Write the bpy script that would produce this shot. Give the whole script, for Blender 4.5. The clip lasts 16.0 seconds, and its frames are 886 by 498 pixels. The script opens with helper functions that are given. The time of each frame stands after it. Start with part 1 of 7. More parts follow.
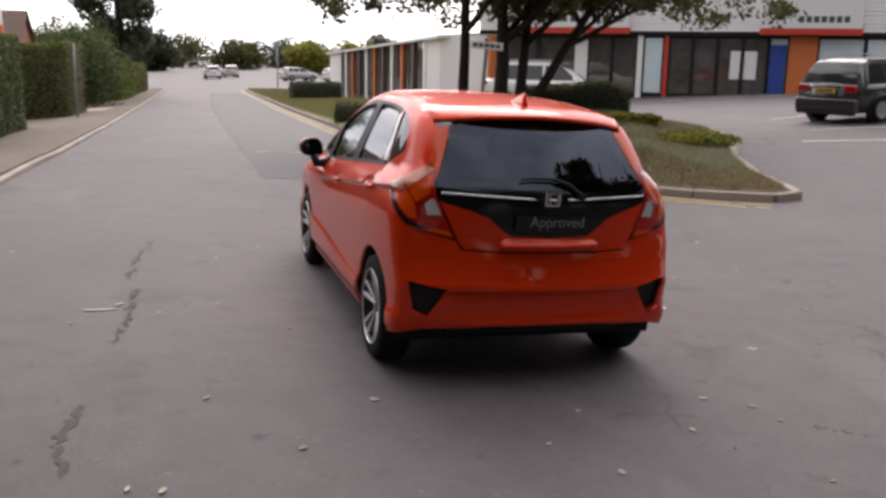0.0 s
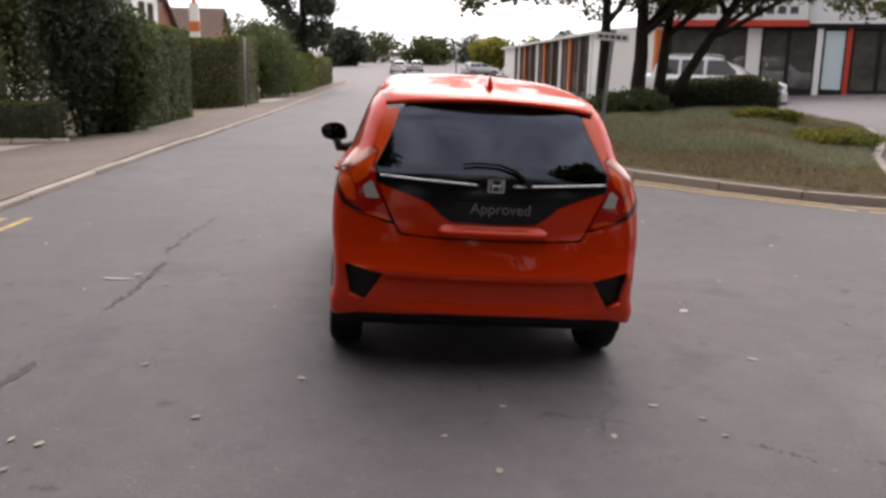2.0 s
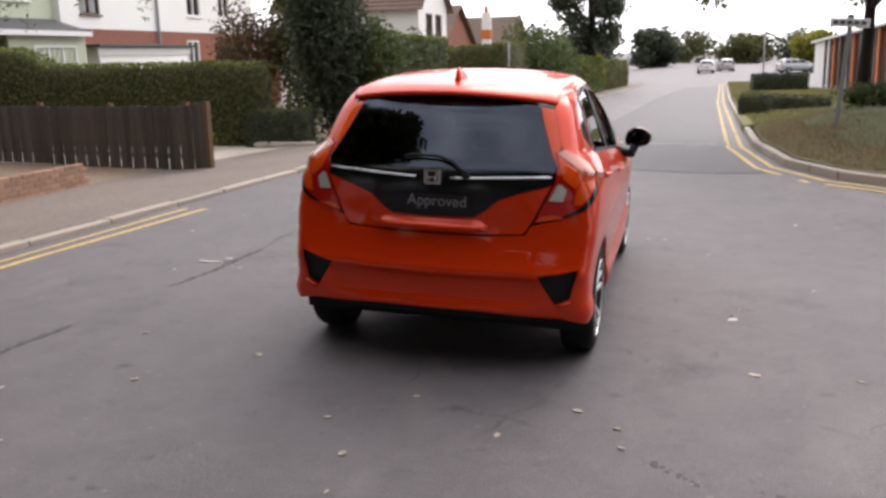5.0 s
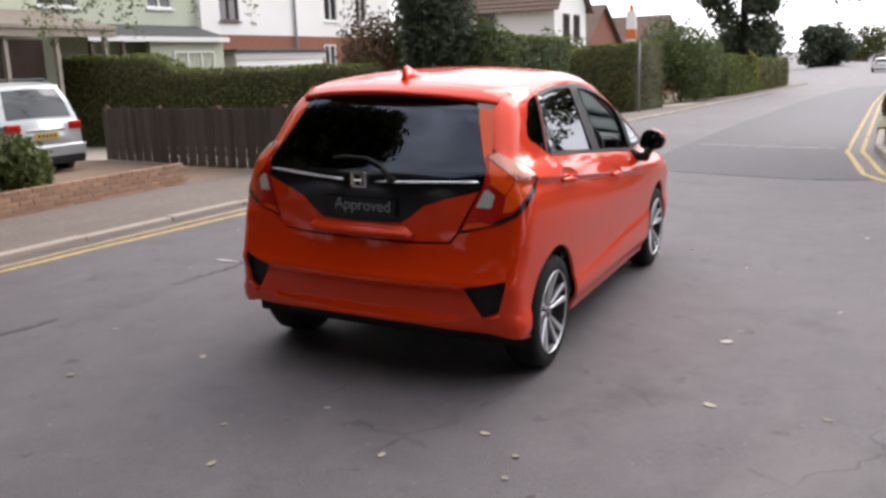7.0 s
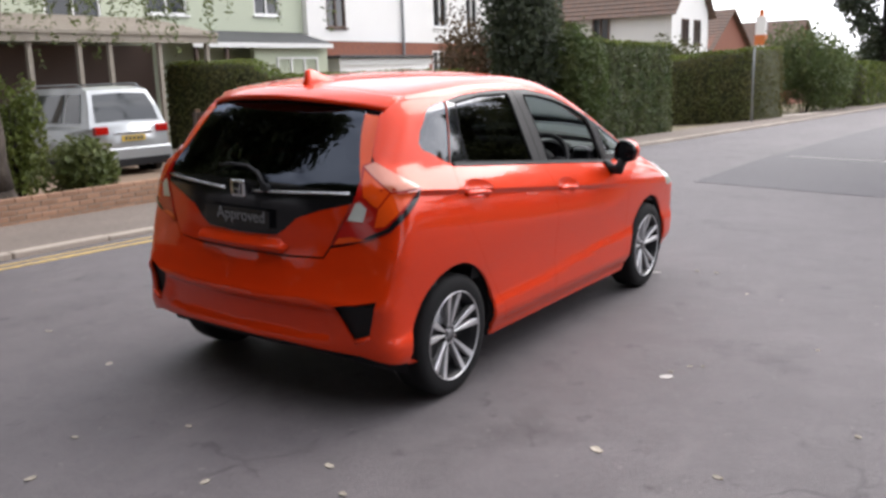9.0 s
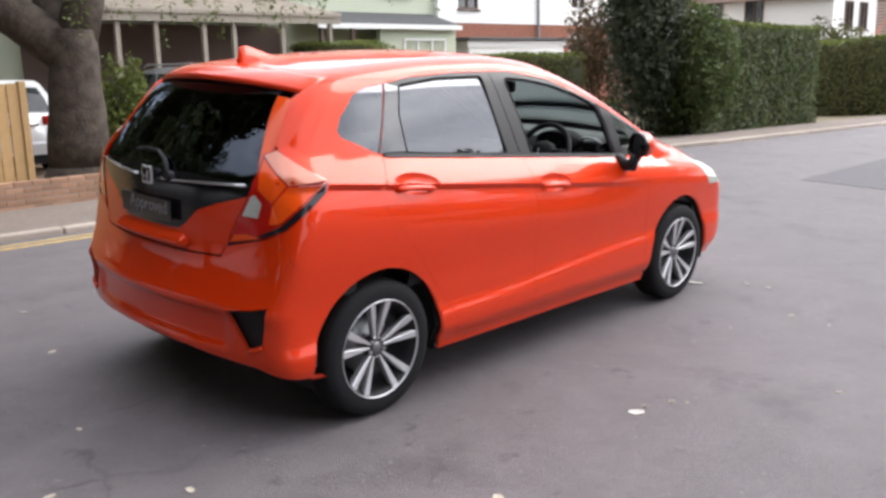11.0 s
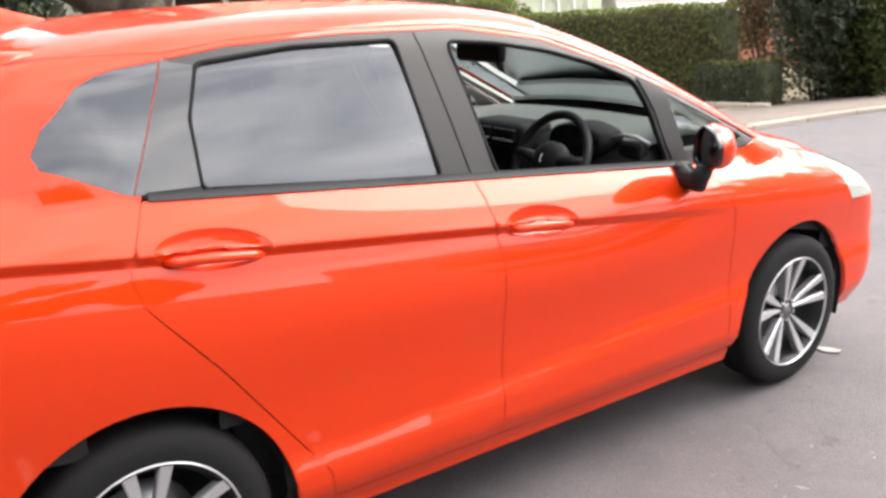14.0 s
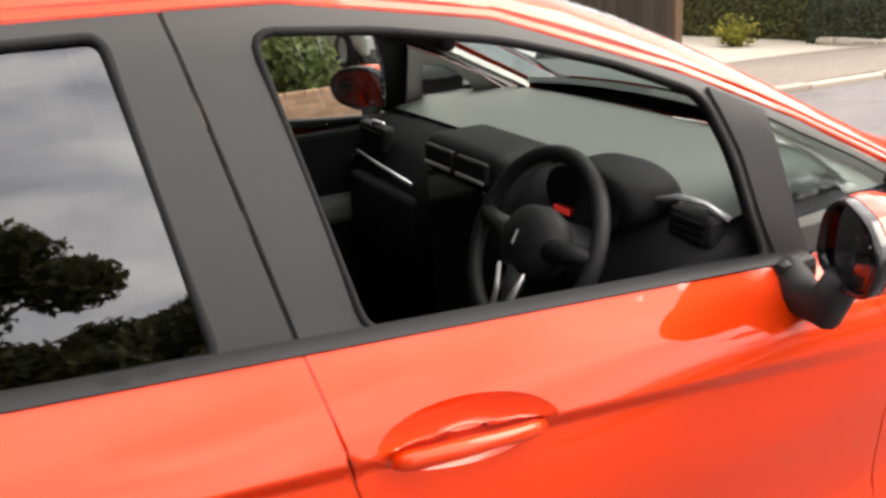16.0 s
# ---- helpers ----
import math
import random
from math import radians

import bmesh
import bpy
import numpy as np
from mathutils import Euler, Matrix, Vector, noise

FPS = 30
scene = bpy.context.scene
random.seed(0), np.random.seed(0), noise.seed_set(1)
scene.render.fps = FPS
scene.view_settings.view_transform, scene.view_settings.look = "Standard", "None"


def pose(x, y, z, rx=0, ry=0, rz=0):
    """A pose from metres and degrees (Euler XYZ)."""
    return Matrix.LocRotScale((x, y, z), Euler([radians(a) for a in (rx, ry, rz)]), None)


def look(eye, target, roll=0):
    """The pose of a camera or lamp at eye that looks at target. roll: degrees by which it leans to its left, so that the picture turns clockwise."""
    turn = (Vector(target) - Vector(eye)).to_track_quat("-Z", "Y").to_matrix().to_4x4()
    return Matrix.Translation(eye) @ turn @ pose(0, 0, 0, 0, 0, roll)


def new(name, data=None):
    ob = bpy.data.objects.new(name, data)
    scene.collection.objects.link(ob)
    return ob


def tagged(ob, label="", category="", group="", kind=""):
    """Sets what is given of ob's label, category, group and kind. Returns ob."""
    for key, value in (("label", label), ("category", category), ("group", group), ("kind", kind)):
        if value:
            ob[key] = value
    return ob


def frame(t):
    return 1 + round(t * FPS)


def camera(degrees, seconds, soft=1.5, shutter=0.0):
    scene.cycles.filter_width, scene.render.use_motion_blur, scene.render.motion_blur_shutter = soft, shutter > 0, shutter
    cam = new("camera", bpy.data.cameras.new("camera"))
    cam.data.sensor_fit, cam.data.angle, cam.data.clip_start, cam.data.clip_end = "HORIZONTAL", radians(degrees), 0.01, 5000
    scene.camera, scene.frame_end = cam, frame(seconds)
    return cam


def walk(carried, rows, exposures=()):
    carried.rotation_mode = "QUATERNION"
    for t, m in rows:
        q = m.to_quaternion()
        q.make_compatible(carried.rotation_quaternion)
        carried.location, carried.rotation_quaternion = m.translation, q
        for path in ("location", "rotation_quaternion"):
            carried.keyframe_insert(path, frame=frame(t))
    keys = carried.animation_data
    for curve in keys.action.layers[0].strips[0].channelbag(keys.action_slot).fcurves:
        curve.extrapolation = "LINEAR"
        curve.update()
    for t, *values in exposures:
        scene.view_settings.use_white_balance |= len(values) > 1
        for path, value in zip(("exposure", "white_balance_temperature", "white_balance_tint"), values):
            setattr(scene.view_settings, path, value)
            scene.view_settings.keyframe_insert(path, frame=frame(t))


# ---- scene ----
cam = camera(53.1, 16.0, soft=3.0)

PATH = [
    (0, (-1.969, -4.882, 1.675), (-1.371, -3.016, 1.28), 3.4),
    (0.5, (-1.668, -4.94, 1.688), (-1.198, -3.037, 1.29), 3.3),
    (1, (-1.337, -4.996, 1.676), (-0.974, -3.072, 1.266), 2.0),
    (1.5, (-1.007, -5.056, 1.679), (-0.751, -3.118, 1.255), 2.9),
    (2, (-0.699, -5.049, 1.672), (-0.504, -3.105, 1.244), 3.6),
    (2.5, (-0.397, -5.058, 1.683), (-0.309, -3.108, 1.249), 2.6),
    (3, (-0.07, -5.068, 1.686), (-0.114, -3.117, 1.247), 3.3),
    (3.5, (0.25, -5.016, 1.676), (0.113, -3.066, 1.253), 2.4),
    (4, (0.561, -4.992, 1.698), (0.273, -3.058, 1.282), 1.9),
    (4.5, (0.89, -4.985, 1.697), (0.496, -3.073, 1.265), 1.5),
    (7, (2.204, -4.328, 1.676), (1.377, -2.562, 1.229), 0.2),
    (7.5, (2.388, -4.14, 1.688), (1.547, -2.379, 1.25), 0.5),
    (8.5, (2.865, -3.7, 1.672), (1.866, -2.024, 1.233), 0.4),
    (11, (3.526, -2.439, 1.633), (2.181, -1.036, 1.162), 0.6),
    (11.5, (3.544, -2.1, 1.628), (2.143, -0.764, 1.126), 0.9),
    (12, (3.435, -1.762, 1.565), (1.989, -0.466, 1.087), 0.4),
    (12.5, (3.318, -1.444, 1.604), (1.847, -0.178, 1.121), -0.8),
    (13.5, (2.933, -0.784, 1.514), (1.354, 0.33, 1.0), -1.6),
    (14, (2.728, -0.481, 1.546), (1.153, 0.622, 0.998), -1.9),
    (14.5, (2.508, -0.138, 1.56), (0.959, 0.981, 0.973), -1.4),
    (15, (2.28, 0.171, 1.56), (0.681, 1.2, 0.941), -1.0),
    (15.5, (1.983, 0.433, 1.559), (0.386, 1.458, 0.929), -1.5),
    (16, (1.715, 0.703, 1.545), (0.068, 1.595, 0.848), -2.7),
]
TILT = pose(0, 0, 0, 0, 2.5, 0)  # the road leans to its right under the car
walk(cam, [(t, TILT @ look(eye, target, roll)) for t, eye, target, roll in PATH],
     exposures=[(0, 0.05, 6800, 18), (1.5, 0.1, 6800, 18), (2.5, 0.22, 6750, 17), (3.5, 0.36, 6700, 16), (7.5, 0.45, 6450, 15), (8.5, 0.52, 6400, 14), (11, 0.88, 6350, 13), (12, 1.1, 6350, 13), (13, 1.32, 6450, 12), (14, 1.46, 6750, 12), (15, 1.48, 7050, 12), (16, 1.42, 7200, 12)])

# ---- light ----
world = bpy.data.worlds.new("world")
scene.world = world
world.use_nodes = True
wn, wl = world.node_tree.nodes, world.node_tree.links
wn.clear()
sky = wn.new("ShaderNodeTexSky")
sky.sky_type, sky.sun_disc = "NISHITA", False
sky.sun_elevation, sky.sun_rotation = radians(40.5), radians(13)
sky.air_density, sky.dust_density = 1.0, 4.0
coord = wn.new("ShaderNodeTexCoord")
stretch = wn.new("ShaderNodeMapping")
stretch.inputs["Scale"].default_value = (1.1, 1.6, 3.4)
cloud = wn.new("ShaderNodeTexNoise")
cloud.inputs["Scale"].default_value, cloud.inputs["Detail"].default_value = 2.2, 7
cloud.inputs["Roughness"].default_value, cloud.inputs["Distortion"].default_value = 0.55, 0.5
shade = wn.new("ShaderNodeValToRGB")
shade.color_ramp.elements[0].position, shade.color_ramp.elements[0].color = 0.36, (8.0, 8.3, 9.0, 1)
shade.color_ramp.elements[1].position, shade.color_ramp.elements[1].color = 0.66, (16.0, 16.0, 16.0, 1)
cover = wn.new("ShaderNodeMix")
cover.data_type = "RGBA"
cover.inputs["Factor"].default_value = 0.9
back = wn.new("ShaderNodeBackground")
back.inputs["Strength"].default_value = 0.078
out = wn.new("ShaderNodeOutputWorld")
wl.new(coord.outputs["Generated"], stretch.inputs["Vector"])
wl.new(stretch.outputs["Vector"], cloud.inputs["Vector"])
wl.new(cloud.outputs["Fac"], shade.inputs["Fac"])
wl.new(sky.outputs["Color"], cover.inputs["A"])
height = wn.new("ShaderNodeSeparateXYZ")
overhead = wn.new("ShaderNodeMapRange")
overhead.inputs["To Min"].default_value, overhead.inputs["To Max"].default_value = 1.25, 1.1
deep = wn.new("ShaderNodeVectorMath")
deep.operation = "SCALE"
wl.new(coord.outputs["Generated"], height.inputs["Vector"])
wl.new(height.outputs["Z"], overhead.inputs["Value"])
wl.new(shade.outputs["Color"], deep.inputs[0])
# the cloud is thin and bright round the hidden sun and heavier opposite
SUN_WAY = Vector((-0.17, -0.74, -0.65)).normalized()
towards = wn.new("ShaderNodeVectorMath")
towards.operation = "DOT_PRODUCT"
towards.inputs[1].default_value = -SUN_WAY
glow = wn.new("ShaderNodeMapRange")
glow.inputs["From Min"].default_value, glow.inputs["From Max"].default_value = -0.5, 1.0
glow.inputs["To Min"].default_value, glow.inputs["To Max"].default_value = 0.48, 1.9
bright = wn.new("ShaderNodeMath")
bright.operation = "MULTIPLY"
wl.new(coord.outputs["Generated"], towards.inputs[0])
wl.new(towards.outputs["Value"], glow.inputs["Value"])
wl.new(glow.outputs["Result"], bright.inputs[0])
wl.new(overhead.outputs["Result"], bright.inputs[1])
wl.new(bright.outputs["Value"], deep.inputs["Scale"])
wl.new(deep.outputs["Vector"], cover.inputs["B"])
wl.new(cover.outputs["Result"], back.inputs["Color"])
wl.new(back.outputs["Background"], out.inputs["Surface"])
sun = new("sun", bpy.data.lights.new("sun", "SUN"))
sun.data.energy, sun.data.angle, sun.data.color = 1.5, radians(40), (1.0, 0.96, 0.9)
sun.matrix_world = look((0, 0, 30), Vector((0, 0, 30)) + SUN_WAY)

# ---- materials ----
def mat(name, colour, rough=0.6, metal=0.0, coat=0.0, spec=0.5, vary=0.0, scale=8.0, bump=0.0, bump_scale=60.0, second=None,
        island=0.0, piece=0.0, big=0.0, big_scale=0.6, mid=0.0, mid_scale=3.0, alpha=1.0, glass=0.0):
    """A surface with grain (vary, bump), broad stains (big) and, where asked, a tint of its own for each piece."""
    m = bpy.data.materials.new(name)
    m.use_nodes = True
    n, l = m.node_tree.nodes, m.node_tree.links
    b = n["Principled BSDF"]
    b.inputs["Base Color"].default_value = (*colour, 1)
    b.inputs["Roughness"].default_value, b.inputs["Metallic"].default_value = rough, metal
    b.inputs["Coat Weight"].default_value, b.inputs["Coat Roughness"].default_value = coat, 0.03
    b.inputs["Specular IOR Level"].default_value = spec
    b.inputs["Transmission Weight"].default_value = glass
    if vary or second or island or piece or big or bump:
        tc = n.new("ShaderNodeTexCoord")
        where = tc.outputs["Object"]
    if vary or second or island or piece or big:
        last = None
        def mul(factor_out, lo, hi, prev):
            ramp = n.new("ShaderNodeMapRange")
            ramp.inputs["To Min"].default_value, ramp.inputs["To Max"].default_value = lo, hi
            l.new(factor_out, ramp.inputs["Value"])
            mx = n.new("ShaderNodeMix")
            mx.data_type, mx.blend_type = "RGBA", "MULTIPLY"
            mx.inputs["Factor"].default_value = 1.0
            if prev is None:
                mx.inputs["A"].default_value = (*colour, 1)
            else:
                l.new(prev, mx.inputs["A"])
            comb = n.new("ShaderNodeCombineColor")
            for k in ("Red", "Green", "Blue"):
                l.new(ramp.outputs["Result"], comb.inputs[k])
            l.new(comb.outputs["Color"], mx.inputs["B"])
            return mx.outputs["Result"]
        if second:
            nz = n.new("ShaderNodeTexNoise")
            nz.inputs["Scale"].default_value, nz.inputs["Detail"].default_value = scale * 0.6, 6
            l.new(where, nz.inputs["Vector"])
            rp = n.new("ShaderNodeMapRange")
            rp.inputs["From Min"].default_value, rp.inputs["From Max"].default_value = 0.38, 0.62
            l.new(nz.outputs["Fac"], rp.inputs["Value"])
            mx = n.new("ShaderNodeMix")
            mx.data_type = "RGBA"
            mx.inputs["A"].default_value, mx.inputs["B"].default_value = (*colour, 1), (*second, 1)
            l.new(rp.outputs["Result"], mx.inputs["Factor"])
            last = mx.outputs["Result"]
        if vary:
            nz = n.new("ShaderNodeTexNoise")
            nz.inputs["Scale"].default_value, nz.inputs["Detail"].default_value = scale, 8
            nz.inputs["Roughness"].default_value = 0.7
            l.new(where, nz.inputs["Vector"])
            last = mul(nz.outputs["Fac"], 1 - vary, 1 + vary, last)
        if big:
            nz = n.new("ShaderNodeTexNoise")
            nz.inputs["Scale"].default_value, nz.inputs["Detail"].default_value = big_scale, 4
            l.new(where, nz.inputs["Vector"])
            last = mul(nz.outputs["Fac"], 1 - big, 1 + big, last)
        if mid:
            nz = n.new("ShaderNodeTexNoise")
            nz.inputs["Scale"].default_value, nz.inputs["Detail"].default_value = mid_scale, 9
            nz.inputs["Roughness"].default_value = 0.75
            l.new(where, nz.inputs["Vector"])
            last = mul(nz.outputs["Fac"], 1 - mid, 1 + mid, last)
        if island:
            g = n.new("ShaderNodeNewGeometry")
            last = mul(g.outputs["Random Per Island"], 1 - island, 1 + island, last)
        if piece:
            g = n.new("ShaderNodeObjectInfo")
            last = mul(g.outputs["Random"], 1 - piece, 1 + piece, last)
        l.new(last, b.inputs["Base Color"])
    if bump:
        nz = n.new("ShaderNodeTexNoise")
        nz.inputs["Scale"].default_value, nz.inputs["Detail"].default_value = bump_scale, 5
        l.new(where, nz.inputs["Vector"])
        bp = n.new("ShaderNodeBump")
        bp.inputs["Strength"].default_value, bp.inputs["Distance"].default_value = bump, 0.02
        l.new(nz.outputs["Fac"], bp.inputs["Height"])
        l.new(bp.outputs["Normal"], b.inputs["Normal"])
    return m


def thin_glass(name, tint, clear, gloss=0.12, sheen=(0.92, 0.95, 1.0)):
    """A thin pane: tinted see-through, with a mirror gloss that grows at a flat angle."""
    m = bpy.data.materials.new(name)
    m.use_nodes = True
    n, l = m.node_tree.nodes, m.node_tree.links
    n.clear()
    o = n.new("ShaderNodeOutputMaterial")
    tr, gl, mx, fr = (n.new(k) for k in ("ShaderNodeBsdfTransparent", "ShaderNodeBsdfGlossy", "ShaderNodeMixShader", "ShaderNodeFresnel"))
    tr.inputs["Color"].default_value = (*[c * clear for c in tint], 1)
    gl.inputs["Roughness"].default_value = 0.015
    gl.inputs["Color"].default_value = (*sheen, 1)
    fr.inputs["IOR"].default_value = 1.5 + gloss * 2
    l.new(fr.outputs["Fac"], mx.inputs["Fac"])
    l.new(tr.outputs["BSDF"], mx.inputs[1])
    l.new(gl.outputs["BSDF"], mx.inputs[2])
    l.new(mx.outputs["Shader"], o.inputs["Surface"])
    return m


PAINT = mat("orange_red_paint", (0.68, 0.038, 0.003), rough=0.42, metal=0.22, coat=0.75, spec=0.05, vary=0.03, scale=400)
TRIM = mat("black_gloss_trim", (0.008, 0.008, 0.010), rough=0.16, spec=0.35, coat=0.15)
BLACK = mat("black_plastic", (0.012, 0.012, 0.014), rough=0.55, spec=0.3, vary=0.15, scale=90, bump=0.05, bump_scale=300)
FRAME = mat("satin_window_frame", (0.024, 0.023, 0.023), rough=0.45, spec=0.35, vary=0.08, scale=40)
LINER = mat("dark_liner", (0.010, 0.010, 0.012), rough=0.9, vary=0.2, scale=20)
RUBBER = mat("tyre_rubber", (0.009, 0.009, 0.010), rough=0.8, spec=0.25, vary=0.25, scale=60, bump=0.15, bump_scale=180)
ALLOY = mat("machined_alloy", (0.66, 0.66, 0.68), rough=0.36, metal=0.75, vary=0.08, scale=120)
GUN = mat("dark_wheel_paint", (0.009, 0.009, 0.011), rough=0.4, vary=0.1, scale=50)
CHROME = mat("chrome", (0.75, 0.76, 0.78), rough=0.08, metal=1.0)
STEEL = mat("brake_steel", (0.25, 0.25, 0.26), rough=0.4, metal=0.9, vary=0.2, scale=40)
RED_LENS = mat("red_lens", (0.42, 0.010, 0.006), rough=0.1, spec=0.3, coat=0.4)
AMBER = mat("orange_lens", (0.74, 0.075, 0.006), rough=0.14, spec=0.3, coat=0.3, vary=0.12, scale=90)
# red lens paled in its base colour for the sky mirrored on the top facet
SKY_SHEEN_LENS = mat("red_lens_with_sky_sheen", (0.62, 0.20, 0.12), rough=0.08, coat=1.0, vary=0.1, scale=50)
GLOSS = mat("gloss_black_glazing_panel", (0.012, 0.013, 0.016), rough=0.05, coat=0.9)
MIRROR = mat("mirror_glass", (0.07, 0.07, 0.08), rough=0.03, metal=1.0)
CLEAR = mat("clear_lens", (0.46, 0.48, 0.44), rough=0.12, coat=1.0, vary=0.2, scale=60)
PRIVACY = thin_glass("privacy_glass", (0.5, 0.52, 0.55), 0.05, 0.18)
REAR_PRIVACY = thin_glass("rear_privacy_glass", (0.45, 0.50, 0.60), 0.04, 0.05, (0.70, 0.80, 1.0))
WINDOW = thin_glass("window_glass", (0.86, 0.93, 0.9), 0.9, 0.05)
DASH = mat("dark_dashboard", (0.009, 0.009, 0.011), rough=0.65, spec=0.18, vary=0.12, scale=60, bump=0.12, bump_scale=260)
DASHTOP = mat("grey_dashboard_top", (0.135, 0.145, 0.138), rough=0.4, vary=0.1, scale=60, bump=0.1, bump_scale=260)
CLOTH = mat("black_seat_cloth", (0.02, 0.02, 0.022), rough=0.95, vary=0.2, scale=120, bump=0.2, bump_scale=200)
HEAD = mat("pale_headliner", (0.66, 0.65, 0.62), rough=0.9, vary=0.06, scale=50)
WHITE = mat("white_print", (0.21, 0.21, 0.22), rough=0.5)
SCREEN = mat("dark_screen", (0.01, 0.01, 0.013), rough=0.08, coat=0.5)
LIT_RED = mat("lit_red_display", (0.5, 0.02, 0.02), rough=0.3)
LIT_RED.node_tree.nodes["Principled BSDF"].inputs["Emission Color"].default_value = (1.0, 0.06, 0.05, 1)
LIT_RED.node_tree.nodes["Principled BSDF"].inputs["Emission Strength"].default_value = 0.10

# ---- shapes ----
def link(name, bm, material, parent=None, label="", smooth=False):
    me = bpy.data.meshes.new(name)
    bm.normal_update()
    bm.to_mesh(me)
    bm.free()
    me.materials.append(material)
    if smooth:
        me.polygons.foreach_set("use_smooth", [True] * len(me.polygons))
    ob = new(name, me)
    if parent is not None:
        ob.parent = parent
    return tagged(ob, label)


def part(name, bm, material, parent, label="", smooth=False):
    return link(name, bm, material, parent, label, smooth)


def thing(name, label, category, m=None, group="", kind=""):
    ob = new(name)
    ob.empty_display_size = 0.2
    if m is not None:
        ob.matrix_basis = m
    return tagged(ob, label, category, group, kind)


def box(x0, y0, z0, x1, y1, z1, bevel=0.0, bm=None, segments=2):
    own = bm is None
    bm = bm or bmesh.new()
    r = bmesh.ops.create_cube(bm, size=1.0, matrix=Matrix.LocRotScale(((x0 + x1) / 2, (y0 + y1) / 2, (z0 + z1) / 2), None, (abs(x1 - x0), abs(y1 - y0), abs(z1 - z0))))
    if bevel:
        edges = list({e for v in r["verts"] for e in v.link_edges})
        bmesh.ops.bevel(bm, geom=edges, offset=bevel, segments=segments, affect="EDGES", profile=0.5)
    return bm


def rod(a, b, r0, r1=None, n=12, bm=None, caps=True):
    bm = bm or bmesh.new()
    a, b = Vector(a), Vector(b)
    m = Matrix.Translation((a + b) / 2) @ (b - a).to_track_quat("Z", "Y").to_matrix().to_4x4()
    bmesh.ops.create_cone(bm, cap_ends=caps, segments=n, radius1=r0, radius2=r0 if r1 is None else r1, depth=(b - a).length, matrix=m)
    return bm


def tube(points, radius, n=8, bm=None):
    """A round bar along points; radius may be a list."""
    bm = bm or bmesh.new()
    pts = [Vector(p) for p in points]
    rad = radius if isinstance(radius, (list, tuple)) else [radius] * len(pts)
    rings = []
    for i, p in enumerate(pts):
        d = (pts[min(i + 1, len(pts) - 1)] - pts[max(i - 1, 0)]).normalized()
        q = before.rotation_difference(d) @ q if rings else d.to_track_quat("Z", "Y")
        before = d
        rings.append([bm.verts.new(p + q @ Vector((math.cos(2 * math.pi * k / n) * rad[i], math.sin(2 * math.pi * k / n) * rad[i], 0))) for k in range(n)])
    for a, b in zip(rings, rings[1:]):
        for k in range(n):
            bm.faces.new((a[k], a[(k + 1) % n], b[(k + 1) % n], b[k]))
    bm.faces.new(rings[0][::-1])
    bm.faces.new(rings[-1])
    return bm


def lathe(profile, n=48, axis="X", bm=None):
    """Turns (radius, along) pairs round an axis."""
    bm = bm or bmesh.new()
    rings = []
    for r, a in profile:
        ring = []
        for k in range(n):
            c, s = math.cos(2 * math.pi * k / n) * r, math.sin(2 * math.pi * k / n) * r
            ring.append(bm.verts.new((a, c, s) if axis == "X" else (c, s, a)))
        rings.append(ring)
    for p, q in zip(rings, rings[1:]):
        for k in range(n):
            bm.faces.new((p[k], p[(k + 1) % n], q[(k + 1) % n], q[k]))
    bmesh.ops.recalc_face_normals(bm, faces=bm.faces)
    return bm


def slab(poly, z0, z1, bm=None):
    """A flat polygon with thickness."""
    bm = bm or bmesh.new()
    lo = [bm.verts.new((x, y, z0)) for x, y in poly]
    hi = [bm.verts.new((x, y, z1)) for x, y in poly]
    bm.faces.new(lo[::-1])
    bm.faces.new(hi)
    for i in range(len(poly)):
        j = (i + 1) % len(poly)
        bm.faces.new((lo[i], lo[j], hi[j], hi[i]))
    bmesh.ops.recalc_face_normals(bm, faces=bm.faces)
    return bm


def writing(name, text, size, material, parent, m, depth=0.002):
    cu = bpy.data.curves.new(name, "FONT")
    cu.body, cu.size, cu.extrude, cu.align_x, cu.align_y = text, size, depth, "CENTER", "CENTER"
    tmp = new(name + "_line", cu)
    me = bpy.data.meshes.new_from_object(tmp.evaluated_get(bpy.context.evaluated_depsgraph_get()))
    bpy.data.objects.remove(tmp)
    bpy.data.curves.remove(cu)
    me.materials.clear()
    me.materials.append(material)
    ob = new(name, me)
    ob.parent = parent
    ob.matrix_basis = m
    return ob

# ---- the car's body surface ----
def mix(a, b, k):
    return a + (b - a) * k


def ease(a, b, v):
    k = min(1.0, max(0.0, (v - a) / (b - a)))
    return k * k * (3 - 2 * k)


def curve(pts, v):
    """A smooth line through (v, value) pairs."""
    if v <= pts[0][0]:
        return pts[0][1]
    for i in range(len(pts) - 1):
        (a, p), (b, q) = pts[i], pts[i + 1]
        if v <= b:
            m0 = (q - pts[i - 1][1]) / (b - pts[i - 1][0]) if i > 0 else (q - p) / (b - a)
            m1 = (pts[i + 2][1] - p) / (pts[i + 2][0] - a) if i + 2 < len(pts) else (q - p) / (b - a)
            h, k = b - a, (v - a) / (b - a)
            k2, k3 = k * k, k * k * k
            return (2 * k3 - 3 * k2 + 1) * p + (k3 - 2 * k2 + k) * h * m0 + (3 * k2 - 2 * k3) * q + (k3 - k2) * h * m1
    return pts[-1][1]


def crease_z(y):
    return 1.02 - 0.105 * (y - 0.04)


def belt_z(y):
    return 1.126 - 0.088 * (y - 0.085)


